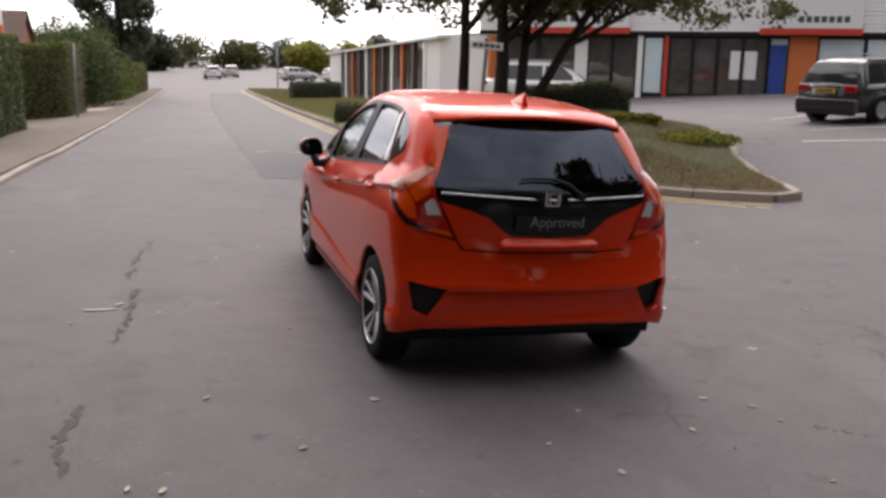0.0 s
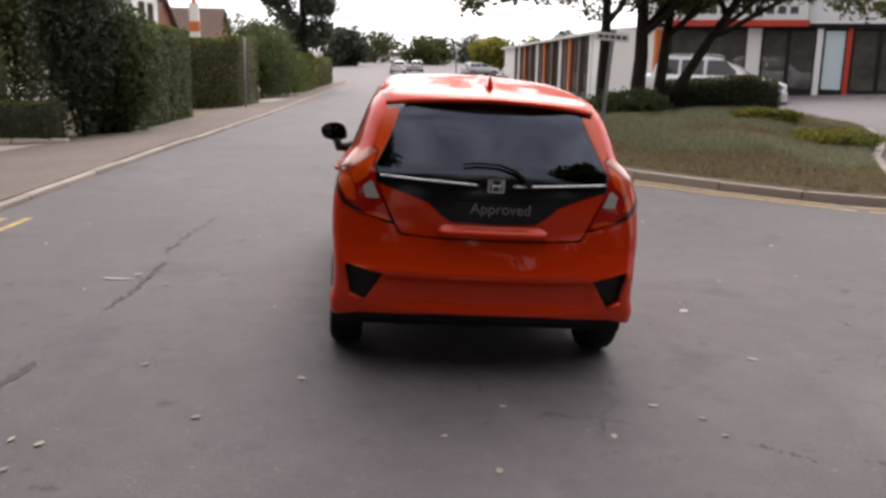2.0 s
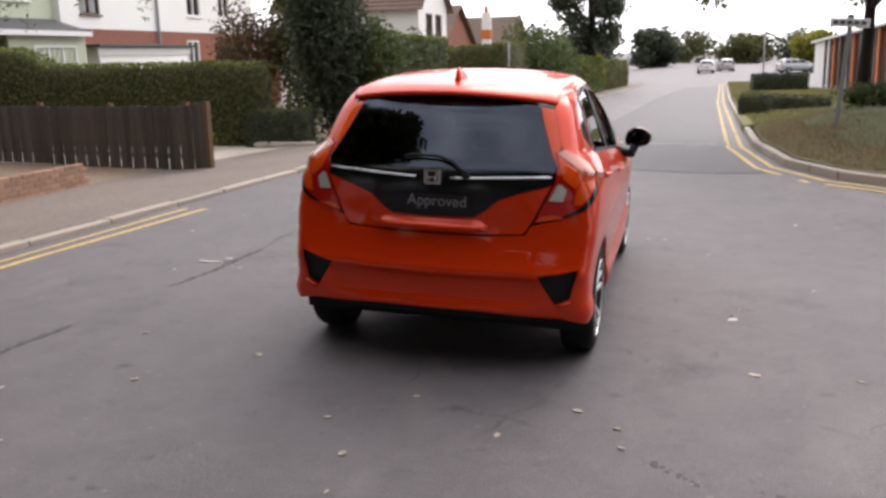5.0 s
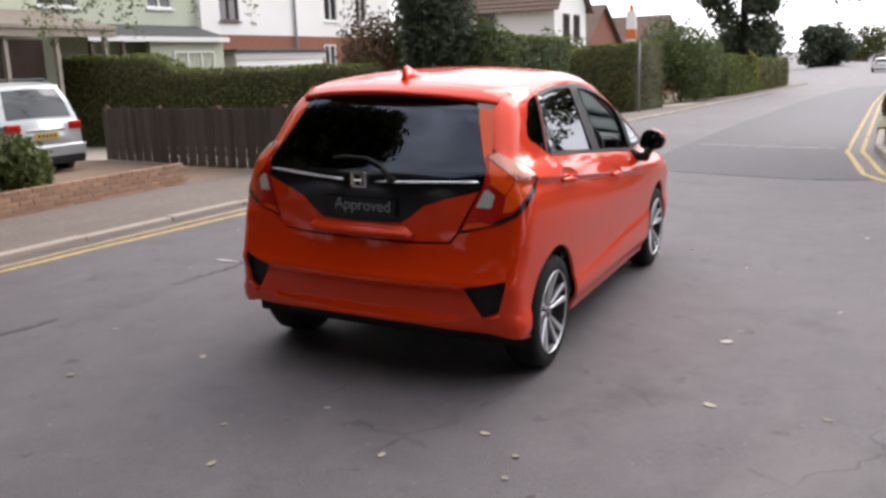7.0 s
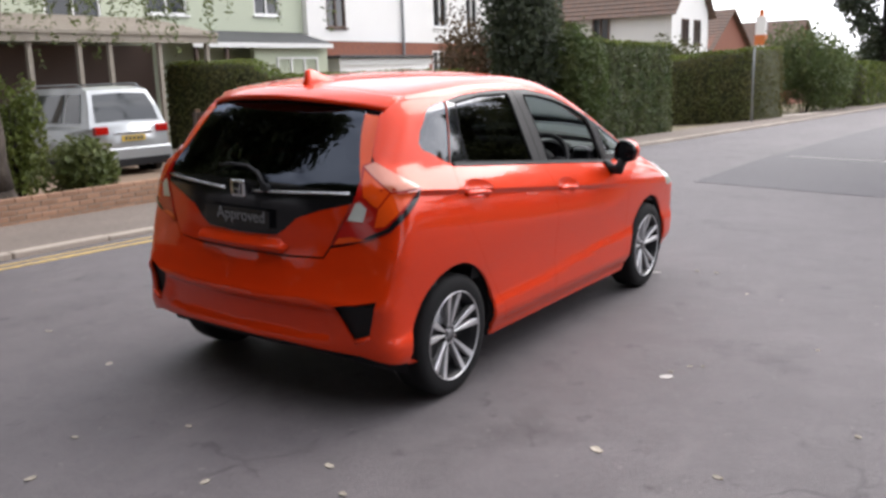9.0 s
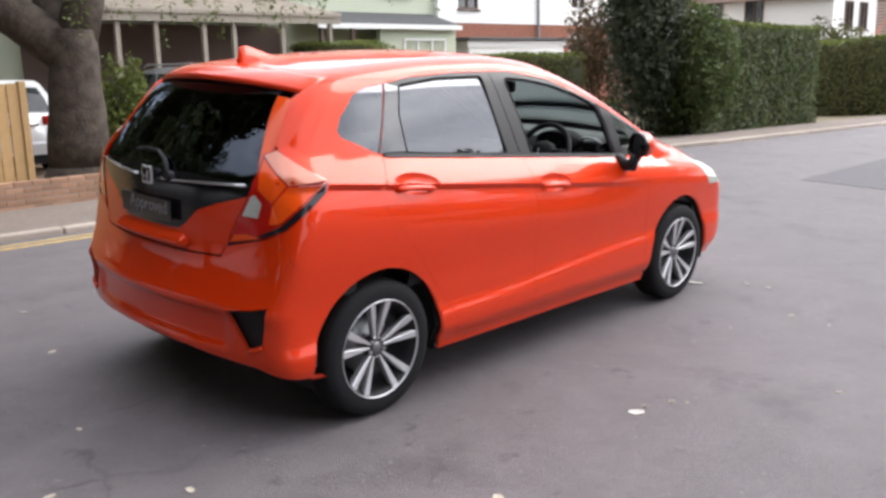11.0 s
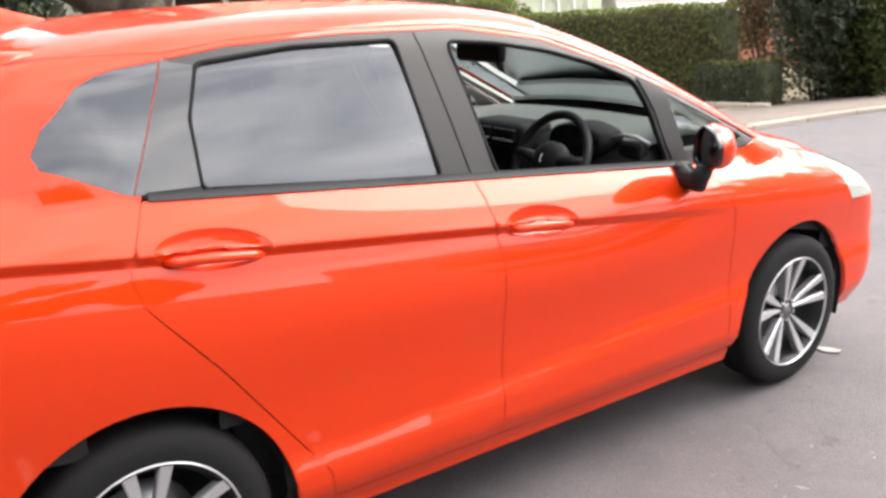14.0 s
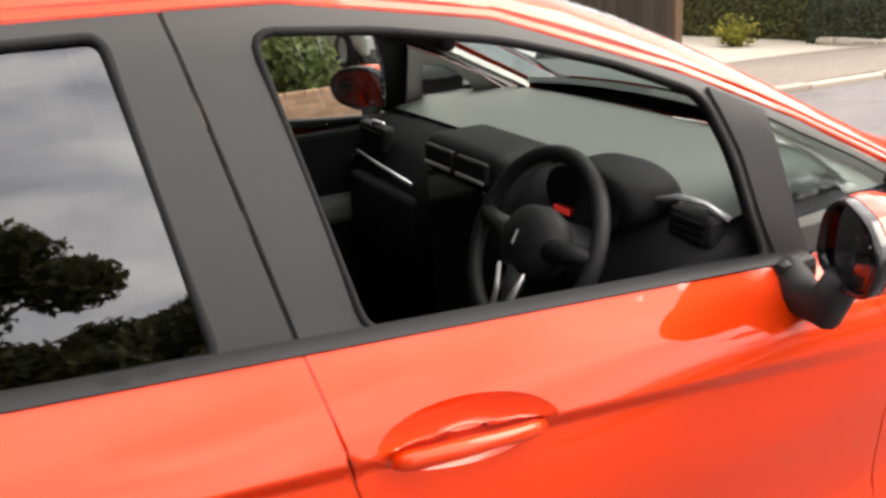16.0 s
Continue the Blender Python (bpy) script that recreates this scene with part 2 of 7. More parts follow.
def half_width(y, z):
    zc, zb = crease_z(y), belt_z(y)
    fade = 1 - ease(1.3, 2.2, y)
    d = z - zc
    ledge = 0.365 + 0.075 * ease(0.5, 2.0, y)
    low = 0.847 - 0.05 * ease(0.33, 0.20, z) - 0.015 * ease(0.78, 0.52, z) + 0.017 * ease(ledge + 0.065, ledge, z)
    if z >= zb:
        x = 0.748 - 0.33 * (z - zb) - 0.16 * (z - zb) ** 2
    elif d >= 0:
        k = d / (zb - zc)
        x = mix(mix(0.845, 0.832, fade), 0.748, mix(k * k, k * (0.75 + 0.25 * k), fade))
    elif d > -0.024:
        x = mix(0.845, mix(0.832, 0.814, -d / 0.024), fade)
    else:
        k = min(1.0, (-d - 0.024) / 0.2)
        x = mix(0.845, mix(0.814, low, 1 - (1 - k) ** 2.2), fade) if z > 0.5 else low
        x = min(x, low)
    if y < 0.2:
        x -= mix(0.03, 0.11, ease(0.95, 1.15, z)) * ((0.2 - y) / 0.8) ** 2
    if y > 2.1:
        x -= 0.07 * ((y - 2.1) / 1.2) ** 2
    return x


REAR = [(0.20, -0.575), (0.30, -0.625), (0.36, -0.645), (0.50, -0.650), (0.555, -0.664), (0.585, -0.650), (0.64, -0.630), (0.70, -0.612), (0.80, -0.60), (0.92, -0.60), (1.03, -0.592), (1.08, -0.57), (1.20, -0.48), (1.30, -0.40), (1.40, -0.315), (1.47, -0.25), (1.6, -0.12)]
FRONT = [(0.18, 3.26), (0.30, 3.35), (0.45, 3.39), (0.60, 3.385), (0.72, 3.33), (0.82, 3.20), (0.9, 3.0)]
ROOF = [(-0.7, 1.31), (-0.3, 1.465), (0.0, 1.51), (0.4, 1.54), (0.8, 1.55), (1.15, 1.54), (1.45, 1.495), (1.8, 1.375), (2.2, 1.185), (2.5, 1.045), (2.8, 0.965), (3.1, 0.875), (3.3, 0.76), (3.45, 0.62)]


def soft_max(a, b, k):
    h = max(k - abs(a - b), 0.0)
    return max(a, b) + h * h / (4 * k)


def shell(x, y, z):
    """Negative inside the car's body."""
    x = abs(x)
    side = x - half_width(y, z)
    rear = curve(REAR, z) + mix(0.20, 0.26, ease(0.7, 1.0, z)) * x * x - y
    front = y - curve(FRONT, z) + 0.28 * x * x
    roof = (z - curve(ROOF, y) + 0.11 * x * x) * 0.9
    return soft_max(soft_max(soft_max(side, rear, mix(0.07, 0.12, ease(0.75, 1.0, z))), front, 0.16), roof, 0.10)


def meet(o, d, reach=1.6):
    """The place where a line from inside the body comes out of it."""
    a, b = 0.0, reach
    for _ in range(30):
        m = (a + b) / 2
        if shell(o[0] + d[0] * m, o[1] + d[1] * m, o[2] + d[2] * m) < 0:
            a = m
        else:
            b = m
    return (o[0] + d[0] * a, o[1] + d[1] * a, o[2] + d[2] * a)


def around(x, y):
    """The place along the body's belt, from the middle of the tail, of a point at the tail's corner."""
    return 0.45 + 0.65 * math.degrees(math.atan2(x - 0.45, 0.05 - y)) / 90


def along(y, z):
    """The same for a point on the side."""
    if y > 2.75:
        return 3.80 + 0.65 * math.degrees(math.atan2(y - 2.75, half_width(y, z) - 0.2)) / 90
    return y + 1.05 if y >= 0.05 else around(half_width(y, z), y)


def belt(p, z):
    s, p = (1, p) if p >= 0 else (-1, -p)
    if p <= 0.45:
        q = meet((p, 0.05, z), (0, -1, 0))
    elif p < 1.10:
        a = (p - 0.45) / 0.65 * math.pi / 2
        q = meet((0.45, 0.05, z), (math.sin(a), -math.cos(a), 0))
    elif p <= 3.80:
        q = meet((0.45 if p < 2.6 else 0.2, p - 1.05, z), (1, 0, 0))
    elif p < 4.45:
        a = (p - 3.80) / 0.65 * math.pi / 2
        q = meet((0.2, 2.75, z), (math.cos(a), math.sin(a), 0))
    else:
        q = meet((max(0.0, 4.65 - p), 2.75, z), (0, 1, 0))
    return (s * q[0], q[1], q[2])


def deck(x, y):
    return meet((x, y, 0.6), (0, 0, 1))


def rim(x, y):
    """A point of the upper surface, as a place on the belt."""
    z = deck(x, y)[2]
    if y > 2.75:
        return (3.80 + 0.65 * math.degrees(math.atan2(y - 2.75, x - 0.2)) / 90, z)
    return (y + 1.05 if y >= 0.05 else around(x, y), z)


def outward(q):
    e = 0.003
    g = Vector([shell(*(q[k] + (e if k == i else 0) for k in range(3))) - shell(*(q[k] - (e if k == i else 0) for k in range(3))) for i in range(3)])
    return g.normalized()


def inside(pt, poly):
    x, y, hit = pt[0], pt[1], False
    for i in range(len(poly)):
        (x1, y1), (x2, y2) = poly[i], poly[i - 1]
        if (y1 > y) != (y2 > y) and x < (x2 - x1) * (y - y1) / (y2 - y1) + x1:
            hit = not hit
    return hit


def shrunk(poly, d):
    area = sum(poly[i - 1][0] * poly[i][1] - poly[i][0] * poly[i - 1][1] for i in range(len(poly)))
    s = 1 if area > 0 else -1
    res = []
    for i, p in enumerate(poly):
        a, b = Vector(poly[i - 1]), Vector(poly[(i + 1) % len(poly)])
        v = Vector(p)
        n1 = (v - a).normalized()
        n2 = (b - v).normalized()
        n = Vector((-(n1.y + n2.y), n1.x + n2.x))
        k = max(0.35, (1 + n1.dot(n2)) / 2) if n.length else 1
        res.append(tuple(v + s * d / math.sqrt(k) * n.normalized()) if n.length > 1e-6 else tuple(v))
    return res


def finer(poly, step):
    res = []
    for i, p in enumerate(poly):
        a, b = Vector(p), Vector(poly[(i + 1) % len(poly)])
        k = max(1, int((b - a).length / step + 0.5))
        res += [tuple(a.lerp(b, j / k)) for j in range(k)]
    return res


from mathutils.geometry import delaunay_2d_cdt


def sheet(poly, holes, step, lines=()):
    """Triangles that fill a polygon with holes, with edges along the lines."""
    poly = finer(poly, step)
    holes = [finer(h, step) for h in holes]
    pts, edges = [], []
    for loop in (poly, *holes):
        o = len(pts)
        pts += [Vector(p) for p in loop]
        edges += [(o + i, o + (i + 1) % len(loop)) for i in range(len(loop))]
    for line in lines:
        o = None
        for a, b in zip(line, line[1:]):
            k = max(1, int(math.dist(a, b) / step + 0.5))
            for j in range(k + 1 if b == line[-1] else k):
                c = (mix(a[0], b[0], j / k), mix(a[1], b[1], j / k))
                if not inside(c, poly) or any(inside(c, h) for h in holes):
                    o = None
                    continue
                pts.append(Vector(c))
                if o is not None:
                    edges.append((o, len(pts) - 1))
                o = len(pts) - 1
    edge_pts = [tuple(p) for p in pts]
    x0, x1 = min(p[0] for p in poly), max(p[0] for p in poly)
    y0, y1 = min(p[1] for p in poly), max(p[1] for p in poly)
    arr = np.array(edge_pts)
    for i in range(int((x1 - x0) / step) + 2):
        for j in range(int((y1 - y0) / (step * 0.8)) + 2):
            c = (x0 + (i + 0.5 * (j % 2)) * step, y0 + j * step * 0.8)
            if inside(c, poly) and not any(inside(c, h) for h in holes) and np.min(np.sum((arr - c) ** 2, axis=1)) > (step * 0.45) ** 2:
                pts.append(Vector(c))
    v, _, f, *_ = delaunay_2d_cdt(pts, edges, [], 0, 1e-6)
    keep = []
    for t in f:
        c = (sum(v[k].x for k in t) / 3, sum(v[k].y for k in t) / 3)
        if inside(c, poly) and not any(inside(c, h) for h in holes):
            keep.append(t)
    return v, keep


def panel(name, poly, material, parent, mapper=None, holes=(), step=0.045, gap=0.0025, proud=0.0, rim_depth=0.018, both=False, label="", own_normals=True, lines=()):
    """A pressed panel on the body's surface, with its edge turned in. both: also its mirror image, as an object of its own."""
    mapper = mapper or belt
    v, f = sheet(shrunk(poly, gap) if gap else list(poly), [shrunk(h, -gap) for h in holes], step, lines)
    used = sorted({k for t in f for k in t})
    at = {k: i for i, k in enumerate(used)}
    lift = proud if callable(proud) else (lambda p, z: proud)
    place = [mapper(v[k].x, v[k].y) for k in used]
    normal = [outward(q) for q in place]
    co = [Vector(q) + n * lift(v[k].x, v[k].y) for q, n, k in zip(place, normal, used)]
    if callable(proud):
        def shaped(p, z):
            q = mapper(p, z)
            return Vector(q) + outward(q) * lift(p, z)
        e = 0.002
        for i, k in enumerate(used):
            p, z = v[k].x, v[k].y
            n = (shaped(p + e, z) - shaped(p - e, z)).cross(shaped(p, z + e) - shaped(p, z - e))
            if n.length > 1e-12:
                normal[i] = n.normalized() if n.dot(normal[i]) > 0 else -n.normalized()
    tris = []
    for t in f:
        a, b, c = (at[k] for k in t)
        n = (co[b] - co[a]).cross(co[c] - co[a])
        tris.append((a, b, c) if n.dot(normal[a]) > 0 else (a, c, b))
    count = {}
    for t in tris:
        for i in range(3):
            e = (t[i], t[(i + 1) % 3])
            count[e] = 1
    border = [e for e in count if (e[1], e[0]) not in count]
    verts, faces, nor = list(co), list(tris), list(normal)
    inner = {}
    for a, b in border:
        for k in (a, b):
            if k not in inner:
                inner[k] = (len(verts), len(verts) + 1)
                verts += [co[k].copy(), co[k] - normal[k] * rim_depth]
                nor += [normal[k], normal[k]]
        faces.append((b, a, inner[a][1], inner[b][1]))
    made = []
    for s in ((1, -1) if both else (1,)):
        me = bpy.data.meshes.new(name)
        fs = faces if s == 1 else [tuple(reversed(q)) for q in faces]
        me.from_pydata([(p[0] * s, p[1], p[2]) for p in verts], [], fs)
        me.materials.append(material)
        me.polygons.foreach_set("use_smooth", [len(p.vertices) == 3 for p in me.polygons])
        if own_normals:
            me.normals_split_custom_set_from_vertices([(n[0] * s, n[1], n[2]) for n in nor])
        ob = new(name, me)
        ob.parent = parent
        made.append(tagged(ob, label))
    return made if both else made[0]


CAR = thing("hatchback_car", "bright orange-red five-door hatchback standing on the grey road", "car", TILT.copy())
S = along
# seams of the side, as (y, z)
REAR_SEAM = [(0.086, 1.127), (0.03, 1.02), (0.02, 0.966), (0.037, 0.907), (0.2, 0.709), (0.455, 0.36), (0.47, 0.275)]
MID_SEAM = [(1.035, 0.27), (1.044, 0.395), (1.051, 0.593), (1.06, 0.80), (1.042, 0.905), (1.019, 1.043)]
FRONT_SEAM = [(2.09, 0.26), (2.10, 0.55), (2.10, 0.78), (2.05, 0.89), (1.97, 0.962)]
RAIL = [(0.614, 0.219), (0.594, 0.383), (0.576, 0.712), (0.563, 1.096), (0.575, 1.417), (0.612, 1.757), (0.642, 2.013), (0.69, 2.40)]
RAILB = [rim(x, y) for x, y in RAIL]


def on_side(pts):
    return [(S(y, z), z) for y, z in pts]


def arch(cy, r, a0, a1, n=22):
    return [(S(cy + r * math.cos(math.radians(mix(a0, a1, i / n))), 0.30 + r * math.sin(math.radians(mix(a0, a1, i / n)))), 0.30 + r * math.sin(math.radians(mix(a0, a1, i / n)))) for i in range(n + 1)]


CREASE = [[(S(y, crease_z(y) - d), crease_z(y) - d) for y in (-0.25, -0.1, 0.0, 0.1, 0.5, 1.0, 1.3, 1.6, 1.9, 2.1)] for d in (-0.03, -0.005, 0.005, 0.019, 0.029, 0.055, 0.085)]
LAMP = [(0.497, 0.812), (0.535, 0.92), (0.572, 1.03), (0.582, 1.10), (0.578, 1.165), (0.62, 1.182), (0.806, 1.064), (0.795, 1.016), (0.69, 0.885), (0.63, 0.848)]
STRIP = [(0.582, 1.10), (0.507, 1.385), (0.600, 1.376), (0.608, 1.20), (0.606, 1.176), (0.58, 1.165)]
VENT = [(0.515, 0.548), (0.65, 0.588), (0.63, 0.43), (0.58, 0.40)]

# painted panels
QGLASS = [(0.072, 1.137), (-0.045, 1.19), (-0.108, 1.215), (-0.12, 1.245), (-0.088, 1.298), (0.0, 1.38), (0.096, 1.412), (0.202, 1.424), (0.140, 1.286)]
quarter = [RAILB[0], *on_side([(0.149, 1.286)]), *on_side(REAR_SEAM[:-1]), *on_side([(0.47, 0.25)]), *on_side([(0.362, 0.25)]), *arch(0, 0.365, 0, 146),
           (0.70, 0.80), (0.63, 0.848), (0.69, 0.885), (0.795, 1.016), (0.806, 1.064), (0.62, 1.182), (0.608, 1.20), (0.600, 1.376), *[rim(x, y) for x, y in ((0.572, -0.15), (0.596, -0.04), (0.607, 0.06), (0.611, 0.14))]]
panel("quarter_panel", quarter, PAINT, CAR, holes=[on_side(QGLASS)], both=True, step=0.035, gap=0.0007, lines=CREASE)
panel("quarter_window", on_side(QGLASS), PRIVACY, CAR, both=True, proud=-0.004, gap=0.001, label="dark tinted quarter window")
def cup_edge(y, z):
    return [(S(y, z) + 0.138 * math.cos(2 * math.pi * k / 28), z + 0.046 * math.sin(2 * math.pi * k / 28) - 0.105 * 0.138 * math.cos(2 * math.pi * k / 28)) for k in range(28)]


def bowl(y, z, s):
    """The smooth scoop behind a door handle."""
    bm = bmesh.new()
    rings = []
    for r in (1.0, 0.97, 0.92, 0.84, 0.72, 0.58, 0.42, 0.25):
        ring = []
        for k in range(40):
            t = 2 * math.pi * k / 40
            p, q = S(y, z) + 0.1402 * r * math.cos(t), z + 0.0482 * r * math.sin(t) - 0.105 * 0.1402 * r * math.cos(t)
            c = Vector(belt(p, q))
            c -= outward(c) * (0.019 * max(0.0, 1 - r ** 3) + 0.0004)
            ring.append(bm.verts.new((c.x * s, c.y, c.z)))
        rings.append(ring)
    for a, b in zip(rings, rings[1:]):
        for k in range(40):
            bm.faces.new((a[k], a[(k + 1) % 40], b[(k + 1) % 40], b[k]))
    bm.faces.new(rings[-1])
    bmesh.ops.recalc_face_normals(bm, faces=bm.faces)
    if bm.faces[0].normal.x * s < 0:
        bmesh.ops.reverse_faces(bm, faces=bm.faces)
    return part("handle_cup", bm, PAINT, CAR, "", True)


for y, z in ((0.215, 1.003), (1.215, 0.898)):
    for s in (1, -1):
        bowl(y, z, s)
rear_door = on_side([*REAR_SEAM, *MID_SEAM])
panel("rear_door", rear_door, PAINT, CAR, holes=[cup_edge(0.215, 1.003)], both=True, step=0.03, lines=CREASE)
front_door = on_side([*reversed(MID_SEAM), *FRONT_SEAM])
panel("front_door", front_door, PAINT, CAR, holes=[cup_edge(1.215, 0.898)], both=True, step=0.03, lines=CREASE)
sill = on_side([(0.38, 0.205), (0.38, 0.245), (0.475, 0.262), (1.035, 0.262), (2.08, 0.252), (2.14, 0.25), (2.14, 0.20)])
panel("side_sill", sill, PAINT, CAR, both=True, gap=0.001)
# window frames and glass
def rounded(poly, r):
    """The polygon with its corners rounded off."""
    out = []
    for a, b, c in zip(poly[-1:] + poly[:-1], poly, poly[1:] + poly[:1]):
        a, b, c = Vector(a), Vector(b), Vector(c)
        p, q = b + (a - b).normalized() * min(r, (a - b).length * 0.45), b + (c - b).normalized() * min(r, (c - b).length * 0.45)
        out += [tuple(p * (1 - k) ** 2 + b * 2 * k * (1 - k) + q * k * k) for k in (0.0, 0.25, 0.5, 0.75, 1.0)]
    return out


R_GLASS = rounded([(0.232, 1.13), (0.238, 1.29), (0.285, 1.412), (0.55, 1.436), (0.868, 1.436), (0.915, 1.062)], 0.02)
F_GLASS = rounded([(1.112, 1.04), (1.045, 1.424), (1.23, 1.408), (1.43, 1.374), (1.62, 1.322), (1.785, 1.258), (1.825, 1.15), (1.838, 1.05), (1.857, 0.976)], 0.035)
rear_frame = [(S(0.092, 1.13), 1.13), (S(0.152, 1.286), 1.286), *[(p, z - 0.012) for p, z in RAILB[:3]], (S(0.9405, 1.457), 1.457), *on_side([(1.0155, 1.047)])]
panel("rear_door_frame", rear_frame, FRAME, CAR, holes=[on_side(R_GLASS)], both=True, proud=-0.003, gap=0.001, label="satin black window frame")
panel("rear_door_window", on_side(R_GLASS), PRIVACY, CAR, both=True, proud=-0.008, gap=0.0, label="dark tinted rear side window")
front_frame = [*on_side([(1.0215, 1.044)]), (S(0.9445, 1.457), 1.457), *[(p, z - 0.012) for p, z in RAILB[3:7]], (RAILB[7][0] - 0.03, RAILB[7][1] - 0.012), (S(2.30, 0.985), 0.985), *on_side([(1.97, 0.965)])]
TRI = [(1.95, 1.01), (1.93, 1.20), (2.0, 1.165), (2.14, 1.10), (2.29, 1.018), (2.22, 0.998)]
panel("front_door_frame", front_frame, FRAME, CAR, holes=[on_side(F_GLASS), on_side(TRI)], both=True, proud=-0.003, gap=0.001, label="satin black window frame")
panel("corner_window", on_side(TRI), WINDOW, CAR, both=True, proud=-0.008, gap=0.0)
left_window = panel("front_door_window", on_side(F_GLASS), WINDOW, CAR, proud=-0.01, gap=0.0)
for vert in left_window.data.vertices:
    vert.co.x *= -1
left_window.data.flip_normals()
panel("divider_panel", on_side([(0.100, 1.142), (0.158, 1.286), (0.222, 1.418), (0.278, 1.408), (0.233, 1.29), (0.227, 1.138)]), GLOSS, CAR, both=True, gap=0.0, proud=0.0005, rim_depth=0.003, label="gloss black divider beside the quarter window")
panel("divider_edge", on_side([(0.074, 1.139), (0.142, 1.286), (0.204, 1.424), (0.222, 1.419), (0.156, 1.286), (0.097, 1.137)]), GLOSS, CAR, both=True, gap=0.0, proud=0.0045, rim_depth=0.006, label="gloss black edge strip")
panel("mirror_sail", on_side([(1.802, 1.262), (1.842, 1.15), (1.856, 1.05), (1.876, 0.972), (1.955, 0.980), (1.945, 1.01), (1.922, 1.21)]), BLACK, CAR, both=True, gap=0.0, proud=0.003, rim_depth=0.006, label="black panel between the front side windows")
for s in (1, -1):
    for nm, outline in (("rear_window_seal", R_GLASS), ("front_window_seal", F_GLASS)):
        pts = []
        for y, z in outline + outline[:1]:
            q = Vector(belt(S(y, z), z))
            q -= outward(q) * 0.004
            pts.append((q.x * s, q.y, q.z))
        part(nm, tube(pts, 0.0065, 6), RUBBER, CAR, "black rubber window seal", True)
# painted strip over the windows
strip = [*[(p, z - 0.010) for p, z in RAILB[:8]], *reversed(RAILB[:8])]
panel("door_top", strip, PAINT, CAR, both=True, gap=0.0006, step=0.03, rim_depth=0.01)
weather = on_side([(y, belt_z(y) - 0.004) for y in (0.10, 0.5, 1.0, 1.5, 1.95)] + [(y, belt_z(y) + 0.016) for y in (1.95, 1.5, 1.0, 0.5, 0.10)])
panel("weather_strip", weather, BLACK, CAR, both=True, gap=0.0, proud=0.006, rim_depth=0.012)
# tail
bumper_half = [(0.0, 0.742), (0.30, 0.742), (0.47, 0.75), (0.492, 0.80), (0.63, 0.848), (0.70, 0.80), *arch(0, 0.365, 146, 186, 8), (0.80, 0.250), (0.60, 0.325), (0.3, 0.350), (0.0, 0.355)]
bumper = bumper_half + [(-p, z) for p, z in reversed(bumper_half[1:-1])]
LEDGE = lambda p, z: -0.016 * ease(0.545, 0.515, z) * ease(0.375, 0.41, z) * ease(0.53, 0.49, abs(p))
panel("rear_bumper", bumper, PAINT, CAR, holes=[VENT, [(-p, z) for p, z in VENT]], step=0.032, gap=0.0007, proud=LEDGE, lines=[[(-0.52, z + 0.02), (-0.3, z), (0.3, z), (0.52, z + 0.02)] for z in (0.54, 0.525, 0.51, 0.40, 0.38)])
panel("bumper_vent", VENT, BLACK, CAR, both=True, gap=-0.002, proud=-0.03, label="black honeycomb bumper vent")
panel("bumper_lower", [(-0.56, 0.325), (0.0, 0.347), (0.56, 0.325), (0.50, 0.25), (0.0, 0.26), (-0.50, 0.25)], BLACK, CAR, proud=-0.07, label="black lower bumper valance")
low_edge = [(0.562, 1.01), (0.45, 0.965), (0.34, 0.925), (0.27, 0.865), (0.22, 0.835), (0.0, 0.828)]
gate_half = [(0.0, 0.75), (0.30, 0.75), (0.465, 0.757), (0.490, 0.812), (0.528, 0.92), (0.560, 1.005)] + low_edge[1:]
gate = gate_half + [(-p, z) for p, z in reversed(gate_half[1:-1])]
tailgate = panel("tailgate", gate, PAINT, CAR, step=0.035, gap=0.001)
ledge_half = [(0.0, 0.826), (0.24, 0.826), (0.30, 0.79), (0.27, 0.756), (0.0, 0.756)]
LIP = lambda p, z: 0.004 + 0.034 * ease(0.30, 0.26, abs(p)) * ease(0.826, 0.782, z) * ease(0.757, 0.770, z)
panel("plate_ledge", ledge_half + [(-p, z) for p, z in reversed(ledge_half[1:-1])], PAINT, CAR, step=0.013, gap=0.0, proud=LIP, label="rounded ledge under the plate")
black_half = [(0.0, 1.078), (0.30, 1.072), (0.565, 1.055)] + low_edge
panel("tailgate_trim", black_half + [(-p, z) for p, z in reversed(black_half[1:-1])], TRIM, CAR, gap=0.001, label="gloss black panel under the rear window")
glass_half = [(0.0, 1.08), (0.30, 1.074), (0.568, 1.058), (0.580, 1.10), (0.505, 1.387), (0.3, 1.41), (0.0, 1.416)]
panel("rear_window", glass_half + [(-p, z) for p, z in reversed(glass_half[1:-1])], REAR_PRIVACY, CAR, gap=0.001, proud=-0.004, label="dark tinted rear window")
panel("window_header", [(-0.49, 1.378), (-0.3, 1.400), (0.0, 1.406), (0.3, 1.400), (0.49, 1.378), (0.48, 1.425), (0.3, 1.440), (0.0, 1.446), (-0.3, 1.440), (-0.48, 1.425)], LINER, CAR, gap=0.0, proud=-0.012, rim_depth=0.004, label="black edge under the spoiler")
panel("pillar_lens", STRIP, AMBER, CAR, both=True, gap=0.003, label="orange-red reflector strip beside the rear window")
